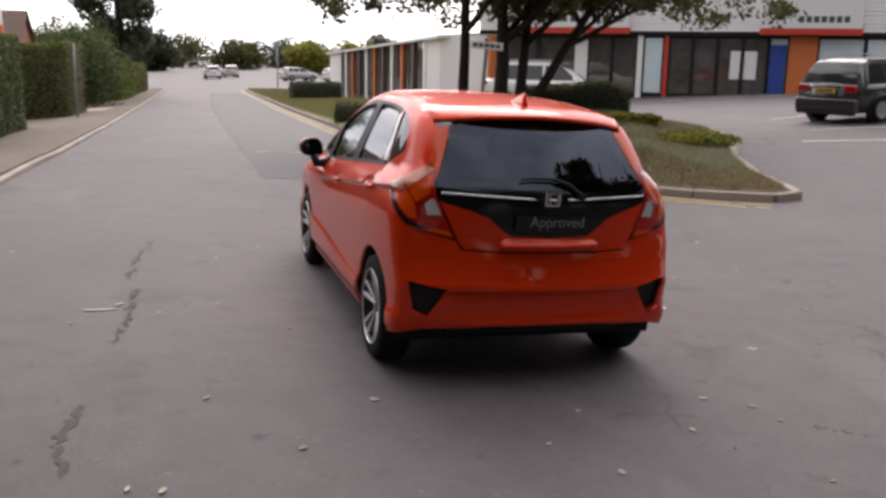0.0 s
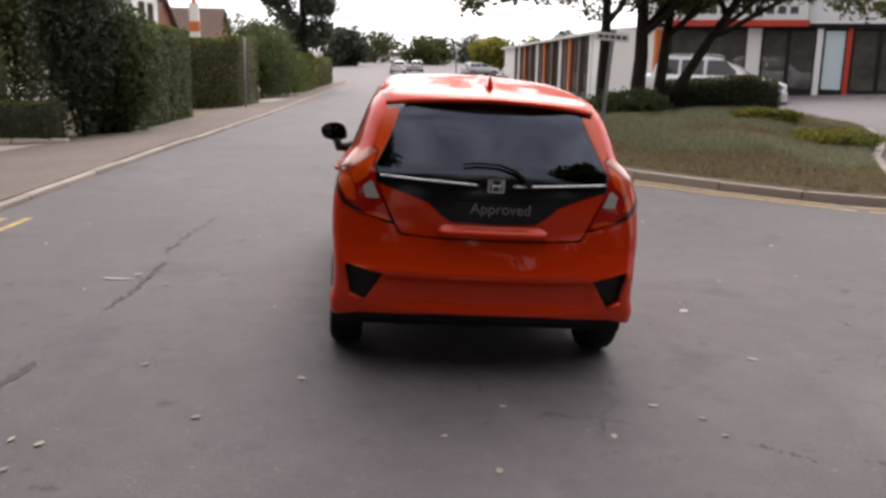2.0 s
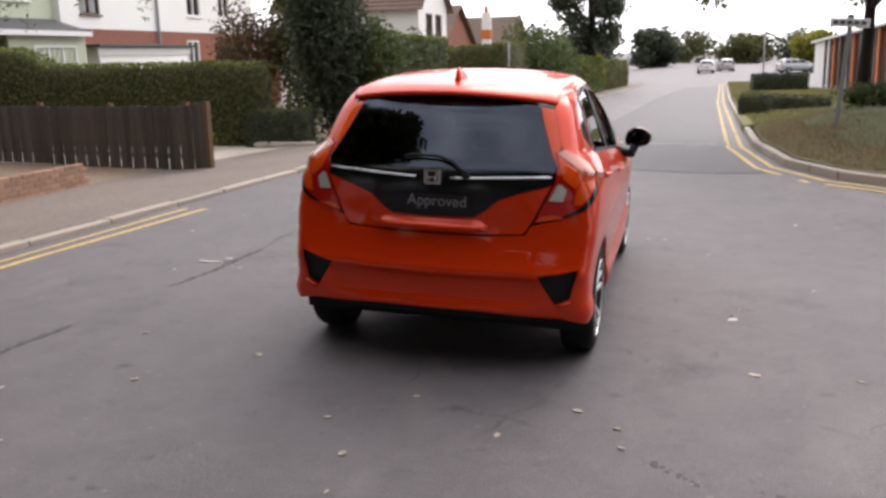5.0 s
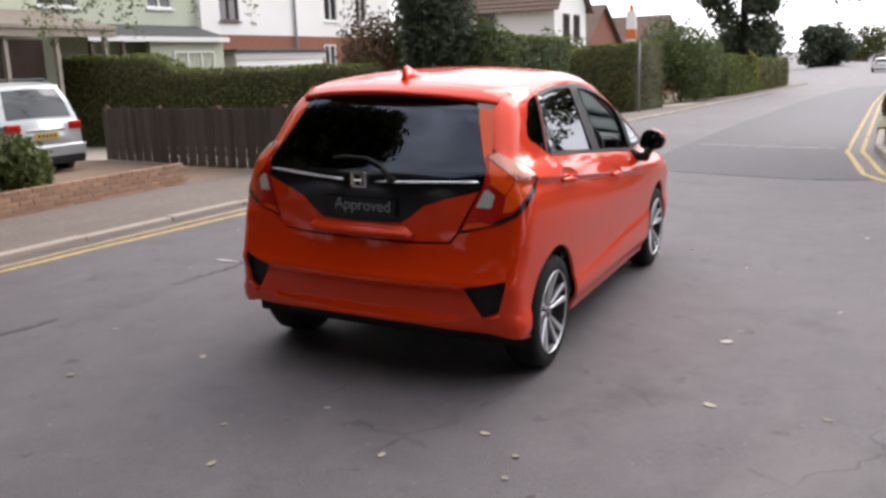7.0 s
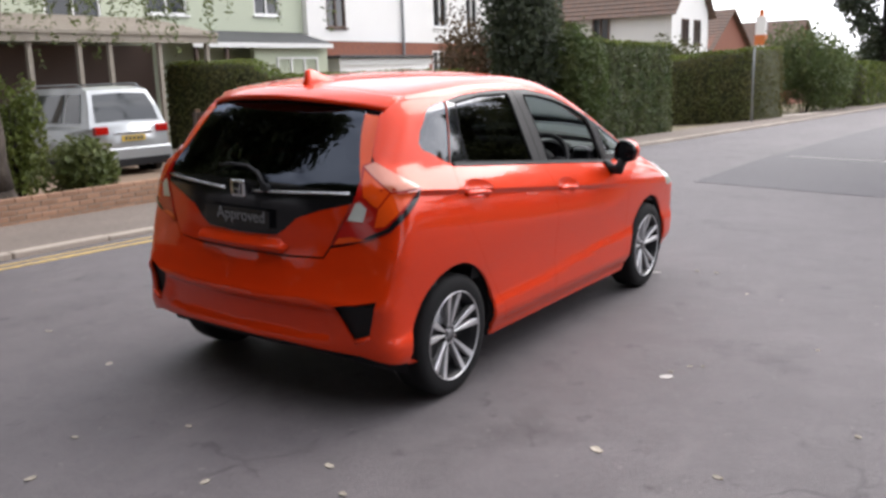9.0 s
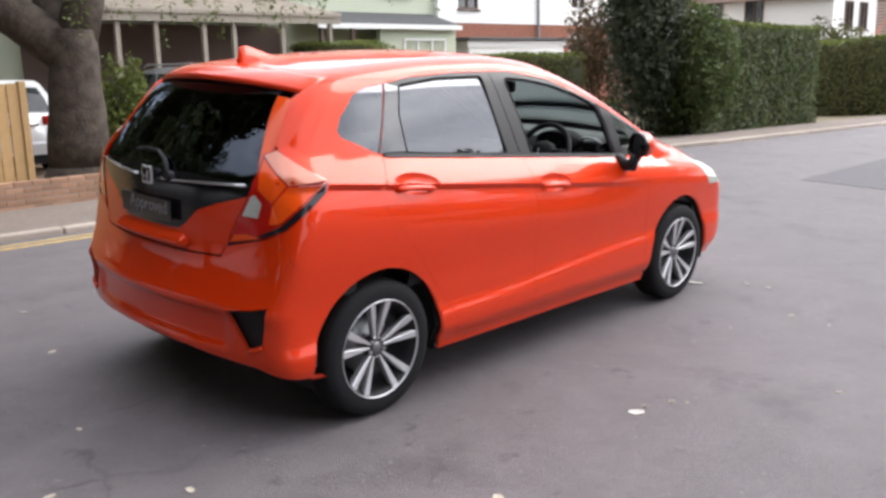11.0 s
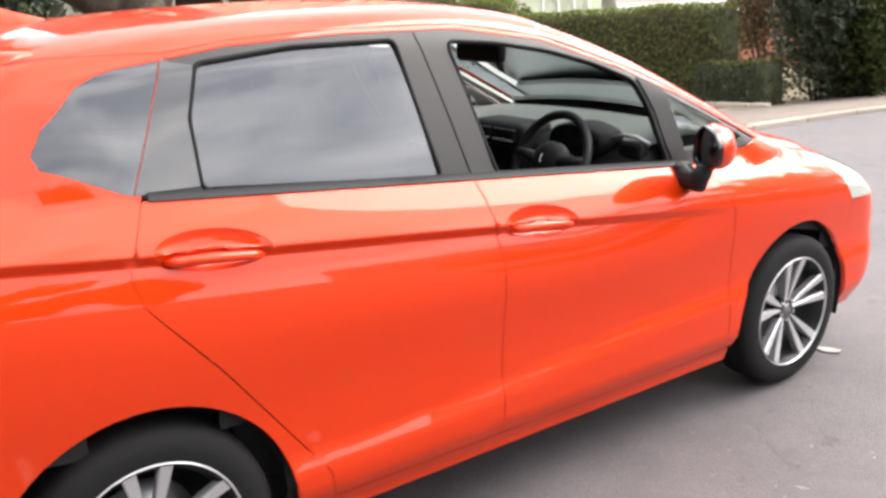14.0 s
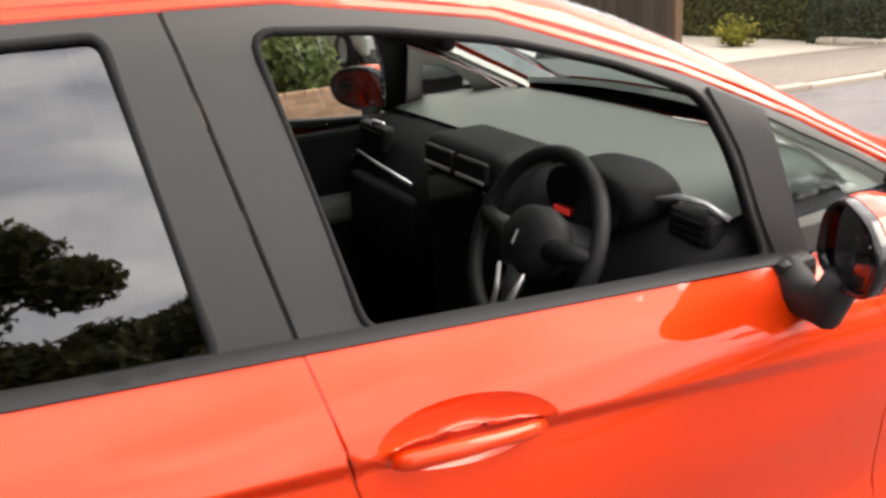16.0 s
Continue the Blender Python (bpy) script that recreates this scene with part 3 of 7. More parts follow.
for s in (1, -1):
    lamp = panel("tail_lamp", LAMP if s == 1 else [(-p, z) for p, z in LAMP], RED_LENS, CAR, gap=0.001, proud=0.004, label="red and clear rear lamp")
    for nm, pl, mt in (("clear_lens", [(0.550, 0.930), (0.578, 1.008), (0.590, 1.014), (0.614, 0.985), (0.602, 0.926)], CLEAR),
                       ("lower_lens", [(0.505, 0.82), (0.522, 0.85), (0.565, 0.858), (0.61, 0.848)], AMBER),
                       ("upper_lens", [(0.586, 1.158), (0.622, 1.176), (0.798, 1.065), (0.69, 1.058)], SKY_SHEEN_LENS),
                       ("side_lens", [(0.690, 1.052), (0.780, 1.050), (0.672, 0.912), (0.640, 0.905), (0.652, 0.985)], AMBER),
                       ("inner_lens", [(0.602, 1.036), (0.592, 1.09), (0.590, 1.145), (0.684, 1.056), (0.648, 0.99), (0.634, 1.002)], AMBER),
                       ("lens_border", [(0.800, 1.058), (0.790, 1.015), (0.69, 0.89), (0.632, 0.855), (0.60, 0.850), (0.628, 0.872), (0.677, 0.902), (0.785, 1.045)], TRIM)):
        panel(nm, pl if s == 1 else [(-p, z) for p, z in pl], mt, lamp, gap=0.0, proud=0.007 if nm != "upper_lens" else 0.008, rim_depth=0.005)
# upper surfaces
roof_rear = [(0.611, 0.14), (0.607, 0.06), (0.596, -0.04), (0.572, -0.15), (0.3, -0.20), (0.0, -0.215)]
roof_half = [(x, y) for x, y in RAIL[:5]][::-1] + roof_rear
roof_poly = [(0.0, 1.477), (0.40, 1.459), (0.512, 1.464)] + roof_half
panel("roof", roof_poly + [(-x, y) for x, y in reversed(roof_poly[1:-1])], PAINT, CAR, mapper=deck, step=0.05, gap=0.002)
pillar = [(x - 0.004, y) for x, y in RAIL[4:]] + [(0.64, 2.43), (0.595, 2.05), (0.565, 1.76), (0.52, 1.47)]
panel("windscreen_pillar", pillar, PAINT, CAR, mapper=deck, both=True, gap=0.001)
screen_half = [(0.0, 1.485), (0.40, 1.466), (0.515, 1.472), (0.56, 1.76), (0.59, 2.05), (0.635, 2.41), (0.35, 2.50), (0.0, 2.53)]
panel("windscreen", screen_half + [(-x, y) for x, y in reversed(screen_half[1:-1])], WINDOW, CAR, mapper=deck, proud=-0.004, gap=0.001)
hood_half = [(0.0, 2.545), (0.35, 2.515), (0.64, 2.43), (0.69, 2.405), (0.70, 2.60), (0.69, 2.74), (0.67, 2.88), (0.58, 3.04), (0.45, 3.12), (0.3, 3.18), (0.0, 3.21)]
panel("bonnet", hood_half + [(-x, y) for x, y in reversed(hood_half[1:-1])], PAINT, CAR, mapper=deck, step=0.05)
HOOD_EDGE = [rim(x, y) for x, y in ((0.69, 2.405), (0.70, 2.60), (0.69, 2.74))]
WING_END = [HOOD_EDGE[-1], (3.86, 0.80), (3.90, 0.70), (3.90, 0.60)]
fender = [*on_side(FRONT_SEAM), *on_side([(2.32, 0.985)]), *HOOD_EDGE[:-1], *WING_END, *arch(2.53, 0.37, 40, 180), *on_side([(2.15, 0.26)])]
panel("front_wing", fender, PAINT, CAR, both=True, step=0.04)
nose_half = [(4.65, 0.74), (4.45, 0.73), (4.25, 0.715), (4.0, 0.69), (3.90, 0.695), (3.90, 0.60), *arch(2.53, 0.37, 40, -10, 10), (4.0, 0.22), (4.4, 0.24), (4.65, 0.25)]
nose = panel("front_bumper", nose_half, PAINT, CAR, both=True, gap=0.0, step=0.05)
panel("head_lamp", [HOOD_EDGE[-1], (3.86, 0.80), (3.90, 0.70), (4.0, 0.695), (4.25, 0.72), (4.3, 0.75), *[rim(x, y) for x, y in ((0.45, 3.12), (0.58, 3.04), (0.67, 2.88))]], CLEAR, CAR, both=True, gap=0.003, label="clear headlamp")
panel("grille", [(4.30, 0.738), (4.65, 0.745), (4.65, 0.80), (4.34, 0.78)], TRIM, CAR, both=True, gap=0.0)
# spoiler over the rear window
bm = bmesh.new()
rows = []
for i in range(25):
    x = -0.575 + 1.15 * i / 24
    k = abs(x) / 0.575
    y_t, y_f = -0.335 + 0.145 * k ** 2.2, -0.18 + 0.09 * k * k
    zt = curve(ROOF, y_f) - 0.11 * x * x - 0.012 * k ** 4 - 0.010
    rows.append([bm.verts.new(q) for q in ((x, y_f + 0.03, zt + 0.012), (x, y_f - 0.03, zt + 0.006), (x, y_t + 0.015, zt - 0.022 - 0.01 * k), (x, y_t, zt - 0.034 - 0.012 * k),
                                           (x, y_t + 0.008, zt - 0.046 - 0.012 * k), (x, y_f, zt - 0.062), (x, y_f + 0.03, zt - 0.05))])
for a, b in zip(rows, rows[1:]):
    for k in range(7):
        bm.faces.new((a[k], b[k], b[(k + 1) % 7], a[(k + 1) % 7]))
bm.faces.new(rows[0])
bm.faces.new(rows[-1][::-1])
bmesh.ops.recalc_face_normals(bm, faces=bm.faces)
spoiler = part("spoiler", bm, PAINT, CAR, "orange-red roof spoiler", True)
# aerial fin
bm = bmesh.new()
prof = [(-0.122, 0.0), (-0.115, 0.066), (-0.085, 0.073), (-0.03, 0.053), (0.03, 0.026), (0.10, 0.0)]
rings = []
for y, hh in prof:
    z = curve(ROOF, y)
    w = 0.028 if hh < 0.03 else 0.018
    rings.append([bm.verts.new((sx * (w if i == 0 else w * 0.35), y, z - 0.006 if i == 0 else z + hh)) for i, sx in ((0, -1), (1, -1), (1, 1), (0, 1))])
for a, b in zip(rings, rings[1:]):
    for k in range(3):
        bm.faces.new((a[k], a[k + 1], b[k + 1], b[k]))
bm.faces.new(rings[0])
bm.faces.new(rings[-1][::-1])
bmesh.ops.recalc_face_normals(bm, faces=bm.faces)
bmesh.ops.bevel(bm, geom=[e for e in bm.edges], offset=0.004, segments=2, affect="EDGES")
part("aerial_fin", bm, PAINT, CAR, "", True)

# chrome strip, badge, wiper, plate
for a, b in ((0.09, 0.555), (-0.09, -0.555)):
    pts = [belt(mix(a, b, i / 10), 1.030 + 0.016 * i / 10) for i in range(11)]
    part("chrome_strip", tube([Vector(q) + outward(q) * 0.006 for q in pts], 0.006, 6), CHROME, CAR, "thin chrome strip", True)
bq = Vector(belt(0.0, 1.035))
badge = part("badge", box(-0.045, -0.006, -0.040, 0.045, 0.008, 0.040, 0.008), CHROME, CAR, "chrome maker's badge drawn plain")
badge.matrix_basis = Matrix.Translation(bq + Vector((0, -0.008, 0)))
part("badge_face", box(-0.033, -0.0085, -0.029, 0.033, 0.002, 0.029, 0.004), TRIM, badge)
for sx in (-1, 1):
    part("badge_bar", tube([(sx * 0.018, -0.010, -0.024), (sx * 0.026, -0.010, 0.024)], 0.0045, 6), CHROME, badge)
part("badge_cross", tube([(-0.02, -0.010, -0.002), (0.02, -0.010, -0.002)], 0.0045, 6), CHROME, badge)
wip = [Vector(belt(p, z)) + outward(belt(p, z)) * 0.018 for p, z in ((0.17, 1.045), (0.10, 1.10), (0.02, 1.125), (-0.10, 1.128), (-0.17, 1.118))]
wiper = part("rear_wiper", tube(wip, [0.013, 0.011, 0.008, 0.007, 0.005], 8), BLACK, CAR, "black rear wiper arm", True)
part("wiper_boss", rod(Vector(belt(0.17, 1.045)) - Vector((0, 0.0, 0)), Vector(belt(0.17, 1.045)) + outward(belt(0.17, 1.045)) * 0.03, 0.022, 0.018), BLACK, wiper)
pq = Vector(belt(0.0, 0.905))
plate = part("number_plate", box(-0.21, -0.004, -0.045, 0.21, 0.004, 0.045, 0.003), TRIM, CAR, "black plate with white lettering")
plate.matrix_basis = Matrix.Translation(pq + Vector((0.0, -0.014, 0.0)))
writing("lettering", "Approved", 0.078, WHITE, plate, pose(0.03, -0.006, 0.008, 90, 0, 0), 0.001)

# door handles with their scoops
for s in (1, -1):
    for nm, y0, zc in (("rear_door_handle", 0.215, 0.990), ("front_door_handle", 1.215, 0.893)):
        mid = Vector(belt(S(y0, zc), zc))
        n = outward(mid)
        pts = [mid + Vector((-0.006 + 0.020 * math.sin(math.pi * k) ** 0.6, (k - 0.5) * 0.235, -0.010 + 0.0226 * (0.5 - k) + 0.008 * math.sin(math.pi * k))) for k in [i / 12 for i in range(13)]]
        for q in pts:
            q.x *= s
        grip = part(nm, tube(pts, [0.008] + [0.0135] * 6 + [0.012] * 5 + [0.008], 12), PAINT, CAR, "body-coloured pull handle", True)

# wheels
def wheel(x, y, name_label):
    s = 1 if x > 0 else -1
    w = thing("wheel", "", "")
    w.parent = CAR
    w.location = (x, y, 0.305)
    w["label"] = name_label
    tyre = [(0.205, -0.085), (0.225, -0.092), (0.262, -0.094), (0.290, -0.084), (0.302, -0.066), (0.305, -0.03), (0.305, 0.03), (0.302, 0.066), (0.290, 0.084), (0.262, 0.094), (0.225, 0.092), (0.205, 0.085)]
    part("tyre", lathe([(r, a * s) for r, a in tyre], 64), RUBBER, w, "black rubber tyre", True)
    part("rim_barrel", lathe([(r, a * s) for r, a in [(0.207, 0.088), (0.203, 0.080), (0.19, 0.05), (0.185, -0.06), (0.0, -0.062)]], 64), GUN, w, "", True)
    part("rim_lip", lathe([(r, a * s) for r, a in [(0.219, 0.084), (0.2205, 0.092), (0.218, 0.0955), (0.2145, 0.092), (0.213, 0.080)]], 64), ALLOY, w, "bright machined rim edge", True)
    part("brake_disc", lathe([(r, a * s) for r, a in [(0.0, -0.01), (0.13, -0.01), (0.13, -0.03)]], 40), STEEL, w, "", True)
    for k in range(5):
        for d in (-1, 1):
            bm = bmesh.new()
            a = 2 * math.pi * k / 5 + math.pi / 2 + d * 0.212
            ca, sa = math.cos(a), math.sin(a)
            tq = Vector((0, -sa, ca))
            rd = Vector((0, ca, sa))
            vs = []
            for r, hw, face in ((0.036, 0.0046, 0.060), (0.10, 0.0106, 0.070), (0.16, 0.0148, 0.080), (0.2105, 0.0175, 0.090)):
                c = rd * r
                for t, xx in ((-hw, face - 0.03), (-hw, face - 0.004), (-hw + 0.003, face), (hw - 0.003, face), (hw, face - 0.004), (hw, face - 0.03)):
                    q = c + tq * t
                    vs.append(bm.verts.new((xx * s, q.y, q.z)))
            for i in range(3):
                for j in range(5):
                    bm.faces.new((vs[i * 6 + j], vs[i * 6 + j + 1], vs[i * 6 + 7 + j], vs[i * 6 + 6 + j]))
            bmesh.ops.recalc_face_normals(bm, faces=bm.faces)
            part("spoke", bm, ALLOY, w, "bright machined spoke")
    part("hub_plate", lathe([(r, a * s) for r, a in [(0.052, 0.02), (0.050, 0.050), (0.040, 0.060), (0.030, 0.062)]], 40), GUN, w, "", True)
    part("hub_cap", lathe([(r, a * s) for r, a in [(0.027, 0.055), (0.027, 0.062), (0.022, 0.065), (0.0, 0.066)]], 32), STEEL, w, "", True)
    for k in range(5):
        a = 2 * math.pi * k / 5 - math.pi / 2
        c = Vector((0, math.cos(a) * 0.040, math.sin(a) * 0.040))
        part("wheel_nut", rod(c + Vector((0.052 * s, 0, 0)), c + Vector((0.066 * s, 0, 0)), 0.0095, 0.008, 6), CHROME, w)


for x in (0.735, -0.735):
    wheel(x, 0.0, "alloy wheel with paired spokes on black tyre")
    wheel(x, 2.53, "alloy wheel with paired spokes on black tyre")

# dark inner shell, wheel housings and floor
bm = bmesh.new()
for s in (1, -1):
    grid = []
    ps = [i * 4.65 / 60 for i in range(61)]
    for p in ps:
        row = []
        for j in range(8):
            z0 = mix(0.30, 0.215, ease(0.6, 1.3, p))
            z = z0 + (min(0.98, 1.0 if p < 2.9 else 1.0 - 0.26 * (p - 2.9) / 0.9) - z0) * j / 7
            z = min(z, 0.70) if p > 3.8 else z
            q = Vector(belt(p, z))
            n = outward(q)
            q -= n * 0.035
            row.append(bm.verts.new((q.x * s, q.y, q.z)))
        grid.append(row)
    for a, b in zip(grid, grid[1:]):
        for j in range(7):
            c = (a[j].co + b[j + 1].co) / 2
            if abs(c.x) > 0.45 and min(math.hypot(c.y, c.z - 0.3), math.hypot(c.y - 2.53, c.z - 0.3)) < 0.36:
                continue
            bm.faces.new((a[j], b[j], b[j + 1], a[j + 1]) if s == 1 else (a[j], a[j + 1], b[j + 1], b[j]))
    for cy in (0.0, 2.53):
        ring = [[bm.verts.new((s * xx, cy + 0.362 * math.cos(t), 0.30 + 0.362 * math.sin(t))) for xx in (0.80, 0.50)] for t in [math.radians(-15 + 210 * i / 20) for i in range(21)]]
        for a, b in zip(ring, ring[1:]):
            bm.faces.new((a[0], b[0], b[1], a[1]))
        bm.faces.new([r[1] for r in ring])
part("inner_shell", bm, LINER, CAR, "black underbody and wheel housings")
part("underbody", box(-0.66, -0.35, 0.20, 0.66, 3.1, 0.25, 0.02), LINER, CAR)
for s in (1, -1):
    pts = [belt(s * p, z) for p, z in ((0.585, 0.392), (0.61, 0.402), (0.63, 0.42))]
    part("vent_edge", tube([Vector(q) + outward(q) * 0.004 for q in pts], 0.008, 8), PAINT, CAR, "", True)

# door mirrors
MIRROR_EDGE = rounded([(0.800, 0.985), (0.815, 1.080), (0.870, 1.122), (0.965, 1.112), (1.010, 1.065), (0.985, 0.995), (0.890, 0.970)], 0.035)


def mirror_rings(s, steps):
    """Rings of the mirror's outline, each (y, scale), joined into one skin."""
    bm = bmesh.new()
    rows = []
    for y, k in steps:
        rows.append([bm.verts.new((s * (0.905 + (x - 0.905) * k), y - 0.58 * (x - 0.905), 1.045 + (z - 1.045) * k)) for x, z in MIRROR_EDGE])
    n = len(MIRROR_EDGE)
    for a, b in zip(rows, rows[1:]):
        for i in range(n):
            bm.faces.new((a[i], a[(i + 1) % n], b[(i + 1) % n], b[i]))
    bm.faces.new(rows[-1])
    bmesh.ops.recalc_face_normals(bm, faces=bm.faces)
    return bm


for s in (1, -1):
    mirror = part("door_mirror", mirror_rings(s, ((1.862, 1.0), (1.885, 1.02), (1.915, 0.98), (1.945, 0.84), (1.962, 0.60), (1.968, 0.25))), PAINT, CAR, "body-coloured door mirror", True)
    part("mirror_back", mirror_rings(s, ((1.866, 0.985), (1.848, 0.99), (1.838, 0.97), (1.836, 0.90), (1.846, 0.86), (1.852, 0.5))), TRIM, mirror, "black mirror surround", True)
    glass = part("mirror_glass", mirror_rings(s, ((1.8455, 0.855), (1.8440, 0.80))), MIRROR, mirror, "mirror glass")
    part("mirror_stalk", tube([(s * 0.745, 1.90, 0.95), (s * 0.80, 1.88, 0.925), (s * 0.86, 1.865, 0.925), (s * 0.885, 1.87, 0.985)], [0.034, 0.036, 0.036, 0.03], 12), BLACK, mirror, "black mirror foot", True)
    part("mirror_base", box(s * 0.725, 1.86, 0.905, s * 0.78, 1.95, 0.975, 0.015), BLACK, mirror)

# cabin
part("headliner", slab([(-0.52, -0.12), (0.52, -0.12), (0.50, 1.40), (-0.50, 1.40)], 1.435, 1.445), HEAD, CAR)
part("cabin_floor", box(-0.68, -0.30, 0.24, 0.68, 2.35, 0.30), LINER, CAR)
bm = bmesh.new()
dash = [(1.68, 0.66), (1.66, 0.84), (1.69, 0.97), (1.76, 1.035), (1.92, 1.065), (2.25, 1.05), (2.40, 1.0), (2.42, 0.60)]
l0 = [[bm.verts.new((x, y + 0.06 * (x / 0.7) ** 2, z - 0.03 * (x / 0.7) ** 2)) for y, z in dash] for x in [-0.69 + 1.38 * i / 14 for i in range(15)]]
for a, b in zip(l0, l0[1:]):
    for k in range(8):
        bm.faces.new((a[k], a[(k + 1) % 8], b[(k + 1) % 8], b[k]))
bm.faces.new(l0[0]); bm.faces.new(l0[-1][::-1])
bmesh.ops.recalc_face_normals(bm, faces=bm.faces)
dashboard = part("dashboard", bm, DASH, CAR, "dark grey dashboard", True)
bm = bmesh.new()
top = [[bm.verts.new((x, y + 0.05 * (x / 0.7) ** 2, z + 0.006 - 0.03 * (x / 0.7) ** 2)) for y, z in ((1.80, 1.045), (1.92, 1.067), (2.25, 1.053), (2.40, 1.005))] for x in [-0.66 + 1.32 * i / 14 for i in range(15)]]
for a, b in zip(top, top[1:]):
    for k in range(3):
        bm.faces.new((a[k], b[k], b[k + 1], a[k + 1]))
bmesh.ops.recalc_face_normals(bm, faces=bm.faces)
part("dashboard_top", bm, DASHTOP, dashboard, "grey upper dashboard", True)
part("instrument_hood", lathe([(0.0, -0.02), (0.13, -0.02), (0.15, 0.0), (0.15, 0.16), (0.12, 0.22)], 32, "X"), DASH, dashboard, "", True).matrix_basis = Matrix.Translation((0.42, 1.73, 1.035)) @ Euler((0, 0, radians(90))).to_matrix().to_4x4() @ Matrix.Diagonal((0.6, 0.92, 0.42, 1))
part("instrument_face", lathe([(0.0, 0.0), (0.125, 0.0)], 32, "X"), SCREEN, dashboard, "").matrix_basis = Matrix.Translation((0.42, 1.710, 1.03)) @ Euler((0, 0, radians(90))).to_matrix().to_4x4() @ Matrix.Diagonal((1, 0.92, 0.5, 1))
part("centre_console", box(-0.13, 1.66, 0.45, 0.20, 1.84, 1.075, 0.035, segments=3), DASH, dashboard, "", True)
part("centre_screen", box(-0.09, 1.648, 0.86, 0.16, 1.662, 0.995, 0.004), SCREEN, dashboard, "dark touch screen")
for x0, x1 in ((-0.10, 0.025), (0.045, 0.17)):
    v = part("centre_vent", box(x0, 1.648, 1.005, x1, 1.664, 1.055, 0.006), BLACK, dashboard, "dark centre air vent")
    part("vent_trim", box(x0 + 0.004, 1.643, 1.008, x1 - 0.004, 1.650, 1.016, 0.002), ALLOY, v, "silver trim")
# air vents: dark louvred openings with a bent silver edge
for nm, edge, slot in (("side_vent", [(0.555, 1.775, 1.050), (0.60, 1.782, 1.066), (0.65, 1.80, 1.063), (0.69, 1.82, 1.040)], (0.57, 1.785, 0.985, 0.68, 1.83, 1.045)),
                       ("side_vent", [(-0.42, 1.695, 1.035), (-0.50, 1.705, 1.03), (-0.53, 1.712, 1.005), (-0.50, 1.712, 0.945)], (-0.60, 1.70, 0.94, -0.44, 1.74, 1.02))):
    v = part(nm, box(*slot, 0.012), BLACK, dashboard, "dark air vent with a silver edge")
    part("vent_trim", tube(edge, 0.0065, 8), ALLOY, v, "silver trim", True)
    for k in range(3):
        z = mix(slot[2], slot[5], (k + 1) / 4)
        part("louvre", box(slot[0] + 0.015, slot[1] - 0.005, z - 0.003, slot[3] - 0.015, slot[1] + 0.004, z + 0.003), DASH, v)
part("glove_box", box(-0.60, 1.652, 0.70, -0.20, 1.70, 0.88, 0.02, segments=3), DASH, dashboard, "dark glove box lid", True)
part("dash_trim", tube([(-0.62, 1.70, 0.925), (-0.40, 1.668, 0.93), (-0.20, 1.658, 0.925)], 0.005, 8), ALLOY, dashboard, "thin silver trim line", True)
column = Matrix.Translation((0.46, 1.57, 0.985)) @ Euler((radians(64), 0, 0)).to_matrix().to_4x4()
steer = thing("steering_wheel", "black steering wheel with silver spoke trim", "")
steer.parent, steer.matrix_basis = CAR, column
bm = bmesh.new()
ring = [[bm.verts.new((math.cos(t) * (0.170 + 0.0155 * math.cos(u)), math.sin(t) * (0.170 + 0.0155 * math.cos(u)), 0.016 * math.sin(u))) for u in [2 * math.pi * j / 10 for j in range(10)]] for t in [2 * math.pi * i / 48 for i in range(48)]]
for i in range(48):
    for j in range(10):
        bm.faces.new((ring[i][j], ring[(i + 1) % 48][j], ring[(i + 1) % 48][(j + 1) % 10], ring[i][(j + 1) % 10]))
bmesh.ops.recalc_face_normals(bm, faces=bm.faces)
part("steering_rim", bm, BLACK, steer, "", True)
part("airbag_cover", lathe([(0.072, -0.03), (0.080, -0.012), (0.078, 0.012), (0.060, 0.028), (0.030, 0.036), (0.0, 0.038)], 32, "Z"), BLACK, steer, "", True).matrix_basis = Matrix.Diagonal((1.05, 0.88, 1, 1))
part("wheel_badge", tube([(-0.010, -0.014, 0.037), (-0.008, 0.014, 0.037)], 0.003, 6), ALLOY, steer)
for a, b in (((-0.06, 0.0), (-0.17, 0.02)), ((0.06, 0.0), (0.17, 0.02)), ((0.0, -0.05), (0.0, -0.17))):
    part("wheel_spoke", tube([(*a, 0.004), ((a[0] + b[0]) / 2, (a[1] + b[1]) / 2, 0.012), (*b, 0.0)], [0.026, 0.018, 0.015], 10), BLACK, steer, "", True)
for sx in (-1, 1):
    part("spoke_trim", tube([(sx * 0.040, -0.055, 0.026), (sx * 0.022, -0.11, 0.020), (sx * 0.030, -0.16, 0.014)], [0.004, 0.008, 0.005], 8), ALLOY, steer, "", True)
part("lit_display", box(0.34, 1.703, 0.99, 0.39, 1.706, 1.003, 0.001), LIT_RED, dashboard, "small red lit display")
part("steering_column", rod((0.44, 1.58, 0.985), (0.44, 1.80, 0.88), 0.045, 0.06, 16), BLACK, CAR, "", True)
panel("roof_header", [(-0.50, 1.34), (0.50, 1.34), (0.495, 1.50), (0.0, 1.53), (-0.495, 1.50)], DASH, CAR, mapper=deck, proud=-0.03, gap=0.0, label="dark lining over the windscreen")
# shelf coloured grey to stand in for the pale reflection on the windscreen
panel("screen_foot", [(-0.60, 2.30), (0.60, 2.30), (0.62, 2.42), (0.0, 2.52), (-0.62, 2.42)], DASHTOP, CAR, mapper=deck, proud=-0.03, gap=0.0, label="shelf under the windscreen, grey for the reflection in the glass")
part("inside_mirror", box(0.03, 1.49, 1.315, 0.29, 1.53, 1.383, 0.018, segments=3), BLACK, CAR, "black inside mirror")
